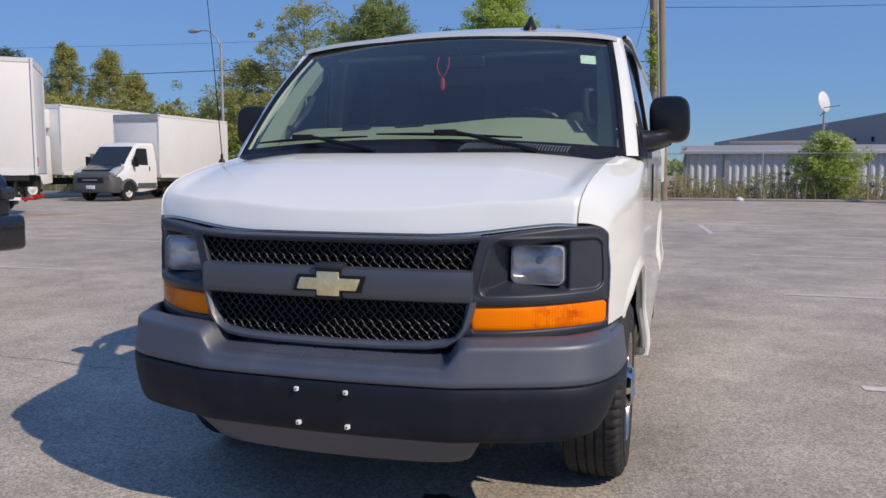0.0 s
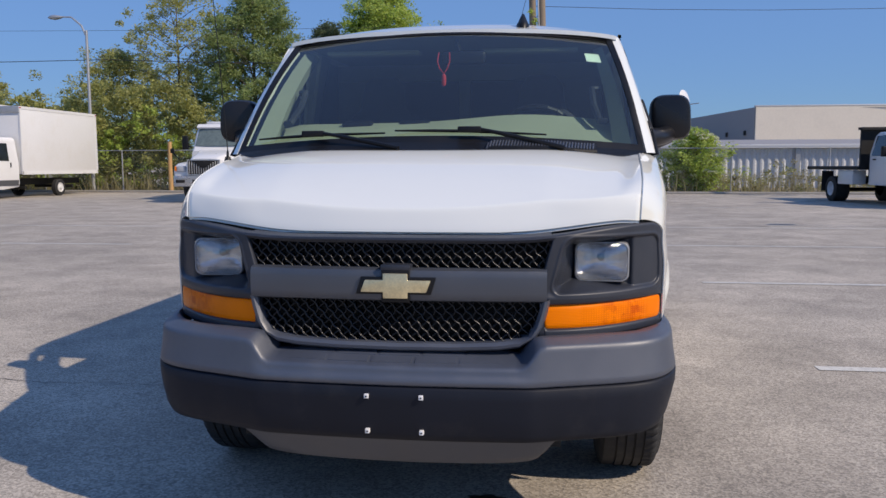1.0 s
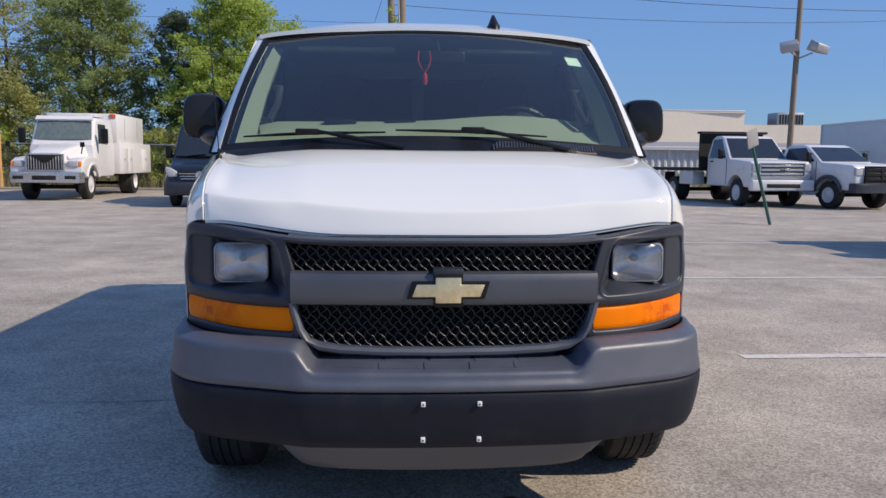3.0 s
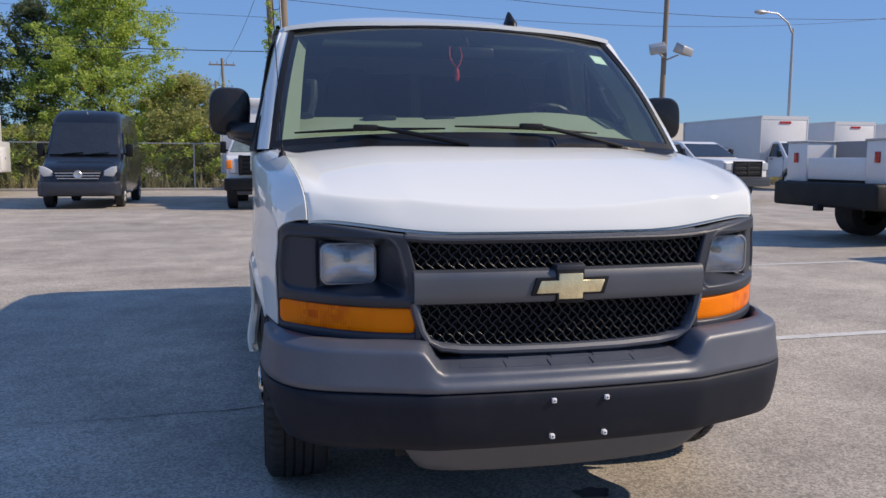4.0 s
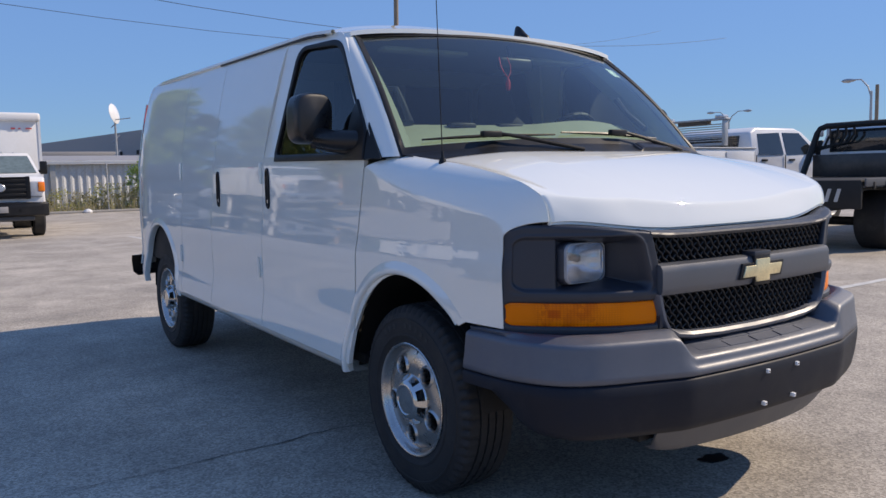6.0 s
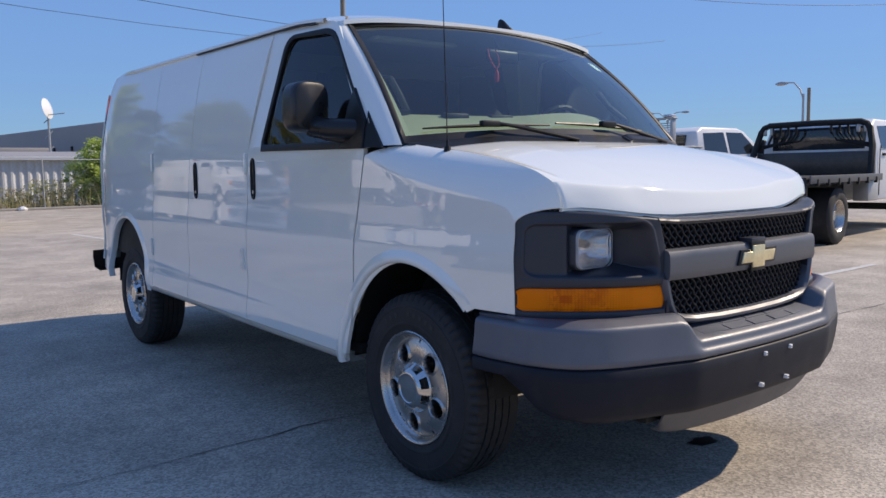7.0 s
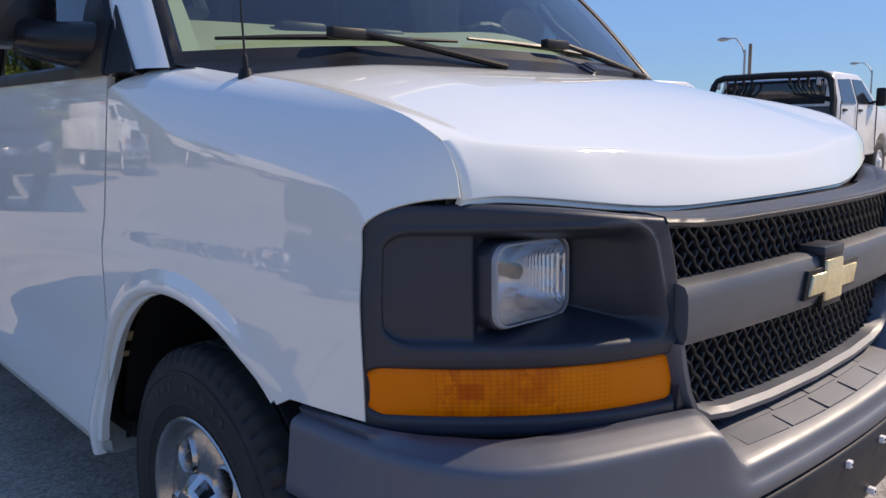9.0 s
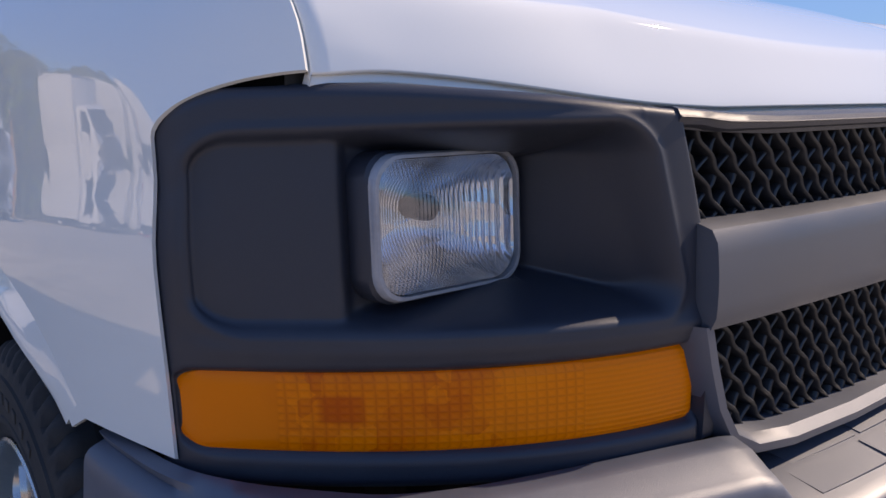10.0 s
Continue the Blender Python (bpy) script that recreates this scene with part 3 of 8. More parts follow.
def make_rear_door():
    rows = []
    for i in range(13):
        z = lerp(0.50, 1.93, i / 12)
        yb = curve_at([(0.5, 5.34), (1.4, 5.36), (1.7, 5.27), (1.95, 5.02)], z)
        rows.append([Vector((lerp(0.004, 1, j / 8) * (side_x(5.2, z) - 0.012), yb - 0.05 * (j / 8) ** 6, z + 0.07)) for j in range(9)])
    return solid_sheet(rows, (0, -0.02, 0))


both("rear_door", make_rear_door, paint, van)


def make_tail_light():
    rows = []
    for i in range(9):
        z = lerp(1.40, 1.80, i / 8)
        y = curve_at([(1.4, 5.29), (1.7, 5.21), (1.8, 5.13)], z)
        rows.append([Vector((side_x(y - 0.05, z) + 0.004, y - 0.045, z + 0.07)), Vector((side_x(y, z) + 0.012, y, z + 0.07)), Vector((side_x(y, z) - 0.03, y + 0.05, z + 0.07)), Vector((side_x(y, z) - 0.10, y + 0.06, z + 0.07))])
    bm = bmesh.new()
    grid(bm, rows)
    return bm


both("tail_light", make_tail_light, red_lens, van, "red plastic tail light")
rb = []
for i in range(25):
    x = lerp(-1, 1, i / 24)
    y = 5.55 - 0.13 * abs(x) ** 5
    rb.append([Vector((x * 0.97, y - 0.10, 0.64)), Vector((x * 0.985, y, 0.63)), Vector((x * 0.985, y + 0.015, 0.58)), Vector((x * 0.98, y, 0.49)), Vector((x * 0.97, y - 0.12, 0.47))])
part("rear_bumper", solid_sheet(rb, (0, -0.012, 0)), plastic, van, "black rear step bumper")

# roof with gutters


def roof_z(x, y):
    c = 1.945 + 0.105 * sstep(1.55, 2.15, y) if y < 2.4 else 2.05
    c += 0.6 * rake(y) - 0.05 * sstep(4.5, 5.15, y) ** 2
    e = curve_at([(1.56, 1.895), (1.7, 1.905), (2.0, 1.928), (5.2, 1.928)], y) + rake(y) - 0.02 * sstep(4.7, 5.15, y)
    k = min(abs(x) / 0.845, 1)
    return e + (c - e) * (1 - k ** 2.6) ** 0.75


def header_y(x):
    return 1.585 + 0.075 * (x / 0.8) ** 2


rows = []
for i in range(41):
    u = i / 40
    row = []
    for j in range(33):
        s = math.sin((j / 32 - 0.5) * math.pi)
        y0 = header_y(s * 0.8)
        y = lerp(y0, 5.06, u ** 1.4)
        w = curve_at([(1.5, 0.80), (1.75, 0.838), (2.1, 0.848), (4.6, 0.848), (5.1, 0.81)], y)
        x = s * w
        row.append(Vector((x, y, roof_z(x * 0.845 / w, y))))
    rows.append(row)
part("roof", solid_sheet(rows, (0, 0, -0.02)), paint, van)


def make_gutter():
    bm = bmesh.new()
    pts = []
    for i in range(40):
        y = lerp(1.78, 5.04, i / 39)
        w = curve_at([(1.5, 0.806), (1.75, 0.844), (2.1, 0.854), (4.6, 0.854), (5.1, 0.814)], y)
        pts.append((w, y, roof_z(0.845, y) + 0.004))
    rows = [[Vector(p) + Vector(d) for d in ((0, 0, 0.012), (0.014, 0, 0.010), (0.016, 0, -0.004), (0.004, 0, -0.010), (-0.01, 0, -0.006))] for p in pts]
    grid(bm, rows, close_u=True)
    return bm


both("roof_gutter", make_gutter, paint, van)


def make_gutter_seam():
    bm = bmesh.new()
    rows = []
    for i in range(40):
        y = lerp(1.85, 3.3, i / 39)
        w = curve_at([(1.5, 0.822), (1.75, 0.862), (2.1, 0.870), (4.6, 0.870), (5.1, 0.83)], y)
        z = roof_z(0.845, y) - 0.001
        rows.append([(w - 0.004, y, z), (w + 0.0, y, z - 0.008), (w - 0.02, y, z - 0.010)])
    grid(bm, rows)
    return bm


both("gutter_seam", make_gutter_seam, plastic, van)

# windscreen, pillars and cowl


def screen(u, v, push=0.0):
    """u across from -1 to 1, v up from 0 to 1."""
    b = Vector((u * 0.905, 0.955 + 0.150 * u * u, 1.372 - 0.040 * u * u))
    t = Vector((u * 0.785, 1.595 + 0.085 * u * u, 1.935 - 0.035 * u * u))
    p = b.lerp(t, v)
    bulge = 0.03 * math.sin(math.pi * v)
    return p + Vector((u * 0.2, -0.66, 0.75)) * (bulge + push)


rows = [[screen(lerp(-1, 1, j / 28), i / 16) for j in range(29)] for i in range(17)]
bm = bmesh.new()
grid(bm, rows)
ws = part("windscreen", bm, windscreen, van, "large clear windscreen with faint green tint")
ws.visible_shadow = False
bm = bmesh.new()
loop = [(-1 + 2 * i / 30, 0) for i in range(31)] + [(1, i / 16) for i in range(1, 17)] + [(1 - 2 * i / 30, 1) for i in range(1, 31)] + [(-1, 1 - i / 16) for i in range(1, 16)]
ring = []
for u, v in loop:
    iu, iv = u * 0.982, lerp(0.05, 0.972, v)
    ring.append([screen(u, v, 0.004) + Vector((u * 0.012, 0, 0.01 * (v * 2 - 1))), screen(u, v, 0.008), screen(iu, iv, 0.003), screen(iu, iv, -0.004)])
grid(bm, ring + [ring[0]])
bmesh.ops.remove_doubles(bm, verts=bm.verts, dist=1e-5)
part("screen_seal", bm, plastic, van, "black rubber windscreen surround")


def make_pillar():
    rows = []
    for i in range(15):
        t = i / 14
        a = screen(1.0, t * 0.99) + Vector((0.012, -0.002, 0.0))
        yb = lerp(1.262, 1.735, t)
        zb = lerp(1.322, 1.912, t ** 0.95)
        b = Vector((side_x(yb, zb) + 0.001, yb, zb))
        m = a.lerp(b, 0.5) + Vector((0.016, -0.006, 0.004))
        rows.append([a + Vector((-0.02, 0.03, -0.01)), a, a.lerp(m, 0.5) + Vector((0.008, -0.006, 0)), m, m.lerp(b, 0.5) + Vector((0.006, 0, 0)), b, b + Vector((-0.03, 0.01, 0))])
    bm = bmesh.new()
    grid(bm, rows)
    return bm


both("windscreen_pillar", make_pillar, paint, van)

rows = []
for i in range(33):
    u = lerp(-1, 1, i / 32)
    a = screen(u, 0.0, 0.006)
    f = Vector((u * 0.88, 0.845 + 0.175 * u * u, 1.318 - 0.004 * u * u))
    rows.append([f, f + Vector((0, 0.015, 0.012)), f.lerp(a, 0.5) + Vector((0, 0, 0.004)), a + Vector((0, -0.004, 0.002)), a + Vector((0, 0.03, -0.02))])
bm = bmesh.new()
grid(bm, rows)
part("cowl", bm, plastic, van, "gray plastic cowl below the windscreen")
bm = bmesh.new()
rows = []
for i in range(21):
    x = lerp(0.22, 0.70, i / 20)
    h = 0.022 * sstep(0.22, 0.27, x) * (1 - 0.7 * sstep(0.45, 0.70, x))
    y = 0.875 + 0.175 * (x / 0.9) ** 2
    rows.append([Vector((x, y, 1.334)), Vector((x, y + 0.006, 1.338 + h)), Vector((x, y + 0.05, 1.358 + h)), Vector((x, y + 0.085, 1.362 + 0.6 * h)), Vector((x, y + 0.095, 1.350))])
part("cowl_vent", solid_sheet(rows, (0, 0, -0.006)), plastic, van)
for k in range(36):
    x = 0.245 + 0.0125 * k
    h = 0.022 * sstep(0.22, 0.27, x) * (1 - 0.7 * sstep(0.45, 0.70, x))
    y = 0.875 + 0.175 * (x / 0.9) ** 2
    bm = bmesh.new()
    tube(bm, [(x, y + 0.004, 1.338 + h), (x + 0.004, y + 0.05, 1.361 + h), (x + 0.008, y + 0.084, 1.364 + 0.6 * h)], 0.0036, 5)
    part("cowl_vent_bar", bm, bumper_plastic, van)

# hood


def hood_front(x):
    return 0.222 + 0.2085 * abs(x) ** 2.262


def edge_rise(x):
    """How far the hood's front edge climbs towards its corners."""
    return 0.020 * sstep(0.42, 0.80, abs(x)) + 0.021 * min(max((abs(x) - 0.36) / 0.45, 0.0), 1.0)


def soft_min(a, b, k):
    m = max(k - abs(a - b), 0) / k
    return min(a, b) - m * m * k / 4


def hood_z(x, d, yf, yr):
    """Height of the hood: a steep front lip up to a crease, then an evenly arched top."""
    a = abs(x)
    y = yf + d
    w = max(-0.05, (y - 0.262) / 0.600)
    mid = 1.137 + 0.205 * (1.5 * w - 0.5 * w * w)
    edge = 1.228 + 0.27 * (y - 0.475) - 0.18 * (y - 0.475) ** 2
    fall = max(0.0, a - 0.49)
    top = lerp(mid, edge, min(a / 0.84, 1) ** 3.0) - 0.05 * fall * fall / (fall + 0.012)
    zf = 1.057 + edge_rise(a)
    lip = zf + 0.004 * (1 - math.exp(-d / 0.003)) + lerp(2.3, 3.6, sstep(0.50, 0.72, a)) * d
    return soft_min(lip, top, lerp(0.012, 0.036, sstep(0.46, 0.80, a)))


rows = []
for i in range(71):
    v = (i / 70) ** 2.6
    row = []
    for j in range(97):
        u = lerp(-1, 1, j / 96)
        x0 = u * 0.806
        yf = hood_front(x0)
        yr = 0.862 + 0.165 * u * u
        sx, sz = seam_at(lerp(0.350, 1.03, v))
        z = hood_z(u * 0.84, (yr - yf) * v, yf, yr)
        row.append(Vector((u * (sx - GAP), lerp(yf, yr, v), lerp(z, sz - 0.002, sstep(0.90, 1.0, abs(u))))))
    rows.append(row)
front = [r.copy() for r in rows[0]]
rows = [[p + Vector((0, 0.012, 0.0)) for p in front], [p + Vector((0, 0.003, -0.003)) for p in front], [p + Vector((0, 0.0005, -0.002)) for p in front]] + rows
part("hood", solid_sheet(rows, (0, 0.006, -0.01)), paint, van, "white painted hood", angle=75)
# shadow gap under the hood edge
rows = []
for j in range(65):
    x = lerp(-0.82, 0.82, j / 64)
    y = hood_front(max(-0.806, min(0.806, x)))
    z = 1.057 + edge_rise(x)
    rows.append([(x, y + 0.022, z + 0.004), (x, y + 0.028, z - 0.06), (x, y + 0.15, z - 0.1)])
bm = bmesh.new()
grid(bm, rows)
part("hood_gap", bm, frame_black, van)

# front fascia


def face_y(x):
    a = abs(x)
    if a < 0.50:
        return 0.150 + 0.025 * (a / 0.5) ** 2
    t = (a - 0.50) / 0.405
    return 0.175 + 0.085 * t + 0.215 * t ** 2.2


def strip(x0, x1, lo, hi, out=0.0, depth=0.06, n=24, rim=0.008, zs=6):
    """A curved bar of the fascia from x0 to x1, between heights lo(x) and hi(x), with rounded edges."""
    rows = []
    for i in range(n + 1):
        x = lerp(x0, x1, i / n)
        a, b = lo(x), hi(x)
        y = face_y(x) - out
        r = min(rim, (b - a) * 0.45)
        row = [Vector((x, y + depth, a)), Vector((x, y + r * 1.2, a)), Vector((x, y + r * 0.35, a + r * 0.3)), Vector((x, y, a + r))]
        row += [Vector((x, y - 0.002 * math.sin(math.pi * k / zs), lerp(a + r, b - r, k / zs))) for k in range(1, zs)]
        row += [Vector((x, y, b - r)), Vector((x, y + r * 0.35, b - r * 0.3)), Vector((x, y + r * 1.2, b)), Vector((x, y + depth, b))]
        rows.append(row)
    bm = bmesh.new()
    vs = grid(bm, rows)
    bm.faces.new(vs[0])
    bm.faces.new(vs[-1][::-1])
    return bm


def fascia_ledge():
    """The rolled top of the fascia, which drops into the gap under the hood's edge."""
    rows = []
    for i in range(41):
        x = lerp(-0.51, 0.51, i / 40)
        y, z = face_y(x), top_hi(x)
        rows.append([Vector((x, y + 0.004, z - 0.008)), Vector((x, y + 0.010, z - 0.001)), Vector((x, lerp(y, hood_front(x), 0.5), z + 0.003)), Vector((x, hood_front(x) - 0.020, z + 0.004)), Vector((x, hood_front(x) - 0.013, z - 0.001)), Vector((x, hood_front(x) - 0.010, z - 0.014)), Vector((x, hood_front(x) + 0.01, z - 0.05))])
    return solid_sheet(rows, (0, 0.004, -0.012))


def top_hi(x):
    return 1.0455 + 0.94 * edge_rise(x) - (0.045 * (1 - math.sqrt(max(0.0, 1 - (max(0.0, abs(x) - 0.851) / 0.056) ** 2))))


part("fascia_ledge", fascia_ledge(), plastic_gray, van)
part("fascia_top", strip(-0.522, 0.522, lambda x: 1.030 + 0.006 * sstep(0.45, 0.5, abs(x)), top_hi, out=0.007, depth=0.03, n=60), plastic_gray, van)
part("grille_bar", strip(-0.497, 0.497, lambda x: 0.835, lambda x: 0.944, out=0.028, depth=0.07, rim=0.018, n=40), bar_plastic, van, "gray plastic bar across the grille")


LAMP = (0.592, 0.887, 0.770, 1.020)


def box_gap(x, z, cx, cz, hx, hz, r):
    """How far (x, z) lies outside a box with rounded corners; negative inside."""
    qx, qz = abs(x - cx) - hx + r, abs(z - cz) - hz + r
    return math.hypot(max(qx, 0), max(qz, 0)) + min(max(qx, qz), 0) - r


def surround_y(x, z):
    """Front of the moulded frame round the headlight and the turn signal."""
    base = face_y(x) - 0.006 - 0.007 * math.exp(-((z - 0.847) / 0.013) ** 2) * sstep(0.91, 0.86, x)
    xs = x - 0.25 * (z - 0.866) * (1 - sstep(0.56, 0.80, x))
    t = -box_gap(xs, z, 0.7005, 0.9525, 0.1855, 0.0865, 0.030)
    base -= 0.0045 * math.exp(-((t + 0.007) / 0.006) ** 2)
    t = (t + math.sqrt(t * t + 0.005 ** 2)) / 2
    steep = lerp(4.5, 3.0, sstep(0.765, 0.81, x))
    panel = face_y(x) + 0.009
    if x > 0.60:
        floor = lerp(0.356, panel, sstep(0.771, 0.800, x))
    elif xs > 0.512:
        floor = lerp(face_y(0.512) + 0.010, 0.356, min(1.0, (xs - 0.512) / max(0.02, 0.083 - (x - xs))))
    else:
        floor = base + 0.05
    y = soft_min(base + steep * t, floor, 0.006)
    s = -box_gap(x, z, 0.6945, 0.7845, 0.2065, 0.0415, 0.014)
    if s > -0.004:
        y += min(0.016, 4.0 * (s + math.sqrt(s * s + 0.002 ** 2)) / 2)
    g = -box_gap(x, z, (LAMP[0] + LAMP[2]) / 2, (LAMP[1] + LAMP[3]) / 2, (LAMP[2] - LAMP[0]) / 2 - 0.003, (LAMP[3] - LAMP[1]) / 2 - 0.003, 0.018)
    if g > 0:
        y = max(y, min(0.43, 0.356 + 30 * g))
    top = top_hi(x)
    y += 0.020 * (max(0.0, x - 0.882) / 0.0245) ** 2
    y += 0.010 * (max(0.0, z - top + 0.010) / 0.010) ** 2
    y += 0.010 * (max(0.0, 0.722 - z) / 0.010) ** 2
    return y


def rib_x(z):
    """Inner edge of the rib between the headlight pocket and the grille."""
    return 0.486 + 0.27 * max(0.0, z - 0.945)


def make_surround():
    rows = []
    for i in range(171):
        x = lerp(0.486, 0.9065, i / 170)
        top = top_hi(x)
        row = []
        for k in range(131):
            z = lerp(0.711, top, k / 130)
            xx = x + (rib_x(z) - 0.486) * (1 - sstep(0.486, 0.66, x))
            row.append(Vector((xx + (side_x(0.478, z) - 0.908) * max(0.0, (x - 0.86) / 0.0465), surround_y(xx, z) + 0.012 * max(0.0, (0.492 - x) / 0.006) ** 2, z)))
        last = row[-1]
        back = max(0.012, (hood_front(x) - 0.016 - last.y) * sstep(0.84, 0.78, x))
        row.append(Vector((last.x - 0.004 * sstep(0.86, 0.90, x), last.y + 0.5 * back, last.z + 0.002 * sstep(0.84, 0.78, x))))
        row.append(Vector((last.x - 0.008 * sstep(0.86, 0.90, x), last.y + back, last.z - 0.001)))
        row.append(Vector((last.x - 0.010 * sstep(0.86, 0.90, x), last.y + back + 0.006, last.z - 0.010)))
        row.append(Vector((last.x - 0.016 * sstep(0.86, 0.90, x), last.y + back + 0.018, last.z - 0.04)))
        rows.append(row)
    return solid_sheet(rows, (0, 0.022, 0))


def make_corner_gap():
    """Black back of the gap between the surround and the fender's front corner."""
    rows = []
    for i in range(17):
        x = lerp(0.76, 0.900, i / 16)
        y, z = surround_y(x, top_hi(x) - 0.012), top_hi(x)
        rows.append([Vector((x - 0.012, y + 0.024, z - 0.04)), Vector((x - 0.014, y + 0.034, z + 0.005)), Vector((x - 0.03, y + 0.06, z + 0.05))])
    bm = bmesh.new()
    grid(bm, rows)
    return bm


for s in (1, -1):
    bm = make_surround()
    if s < 0:
        bm = mirrored(bm)
    part("headlight_surround", bm, plastic_gray, van, "dark gray moulded plastic headlight surround", angle=180)
both("corner_gap", make_corner_gap, frame_black, van)
both("fascia_inner", lambda: strip(0.474, 0.490, lambda x: 0.722, lambda x: 0.836, out=0.010, depth=0.10, n=4, rim=0.006, zs=10), plastic_gray, van)


def make_lower_rail():
    path = [(0.492, 0.842), (0.482, 0.80), (0.468, 0.755), (0.448, 0.722), (0.41, 0.702), (0.34, 0.692), (0.2, 0.686), (0, 0.684)]
    pts = path + [(-x, z) for x, z in path[-2::-1]]
    rows = []
    for x, z in pts:
        p = Vector((x, face_y(x), z))
        inward = Vector((-x, 0, 0.76 - z)).normalized() if abs(x) > 0.42 else Vector((0, 0, 1))
        rows.append([p + Vector((0, -0.010, 0)) - inward * 0.018 + Vector((0, 0.05, 0)), p - inward * 0.018 + Vector((0, -0.006, 0)), p - inward * 0.010 + Vector((0, -0.020, 0)), p + Vector((0, -0.022, 0)), p + inward * 0.010 + Vector((0, -0.012, 0)), p + inward * 0.013 + Vector((0, 0.06, 0))])
    bm = bmesh.new()
    grid(bm, rows)
    return bm


part("grille_rail", make_lower_rail(), bumper_plastic, van, "gray rim round the lower grille")


def lattice(inside, z0, z1, x1, seed):
    """Two families of wavy bars crossing in diamonds."""
    bm = bmesh.new()
    pitch, slope = 0.0335, 1.12
    h = z1 - z0
    for fam in (-1, 1):
        k = -int((x1 + h) / pitch) - 2
        while k * pitch < x1 + h + pitch:
            run = []
            steps = 26
            for i in range(steps + 1):
                z = lerp(z0, z1, i / steps)
                x = k * pitch + fam * (z - (z0 + z1) / 2) / slope + 0.0032 * math.sin((z - z0) / pitch * slope * 2 * math.pi)
                if inside(x, z):
                    run.append((x, z))
                else:
                    if len(run) > 2:
                        wavy_bar(bm, run, fam)
                    run = []
            if len(run) > 2:
                wavy_bar(bm, run, fam)
            k += 1
    return bm


def wavy_bar(bm, run, fam):
    rows = []
    w = 0.0027 if fam < 0 else 0.0023
    f = 0.012 if fam < 0 else 0.017
    for i, (x, z) in enumerate(run):
        a, b = run[max(i - 1, 0)], run[min(i + 1, len(run) - 1)]
        t = Vector((b[0] - a[0], 0, b[1] - a[1])).normalized()
        n = Vector((-t.z, 0, t.x))
        p = Vector((x, face_y(x) + f, z))
        rows.append([p - n * w + Vector((0, 0.022, 0)), p - n * w + Vector((0, 0.002, 0)), p + Vector((0, -0.001, 0)), p + n * w + Vector((0, 0.002, 0)), p + n * w + Vector((0, 0.022, 0))])
    grid(bm, rows)


def low_half(z):
    return curve_at([(0.69, 0.40), (0.71, 0.44), (0.75, 0.468), (0.84, 0.492)], z)


part("upper_grille", lattice(lambda x, z: abs(x) < rib_x(z) + 0.006, 0.940, 1.036, 0.53, 0), grille_plastic, van, "black diamond mesh grille", angle=180)
part("lower_grille", lattice(lambda x, z: abs(x) < low_half(z), 0.690, 0.838, 0.49, 1), grille_plastic, van, "black diamond mesh grille", angle=180)
bm = bmesh.new()
grid(bm, [[(x, face_y(x) + 0.075, z) for z in (0.66, 0.8, 0.95, 1.05)] for x in (-0.53, -0.3, 0, 0.3, 0.53)])
part("grille_backing", bm, frame_black, van)

# emblem
cross = [(-0.115, -0.022), (-0.040, -0.022), (-0.040, -0.042), (0.042, -0.042), (0.042, -0.022), (0.103, -0.022), (0.118, 0.018), (0.042, 0.018), (0.042, 0.040), (-0.040, 0.040), (-0.040, 0.018), (-0.100, 0.018)]
ex, ez = 0.005, 0.890
part("emblem_base", prism([(ex + x * 1.14, ez + z * 1.32 + (0.004 if z > 0 else 0)) for x, z in cross], "y", 0.114, 0.15, 0.002), plastic, van)
part("emblem_tab", block(ex - 0.048, 0.112, ez + 0.05, ex + 0.050, 0.17, ez + 0.068, 0.004), plastic_gray, van)
part("emblem", prism([(ex + x, ez + z) for x, z in cross], "y", 0.1095, 0.14, 0.0025), gold, van, "dull gold cross-shaped badge")

# headlights and their pockets


def rounded(x0, z0, x1, z1, r, n=6):
    pts = []
    for cx, cz, q in ((x1 - r, z1 - r, 0), (x0 + r, z1 - r, 90), (x0 + r, z0 + r, 180), (x1 - r, z0 + r, 270)):
        for i in range(n + 1):
            a = radians(q + 90 * i / n)
            pts.append((cx + r * math.cos(a), cz + r * math.sin(a)))
    return pts


def pane(outline, y, bulge, n=7, step=0.0):
    """A domed pane over an outline in x and z."""
    bm = bmesh.new()
    cx = sum(p[0] for p in outline) / len(outline)
    cz = sum(p[1] for p in outline) / len(outline)
    rows = []
    for i in range(n + 1):
        k = 1 - i / n
        rows.append([Vector((cx + (x - cx) * k, y - bulge * (1 - k ** 2.5), cz + (z - cz) * k)) for x, z in outline])
    grid(bm, rows, close_u=True)
    bmesh.ops.remove_doubles(bm, verts=bm.verts, dist=1e-5)
    return bm


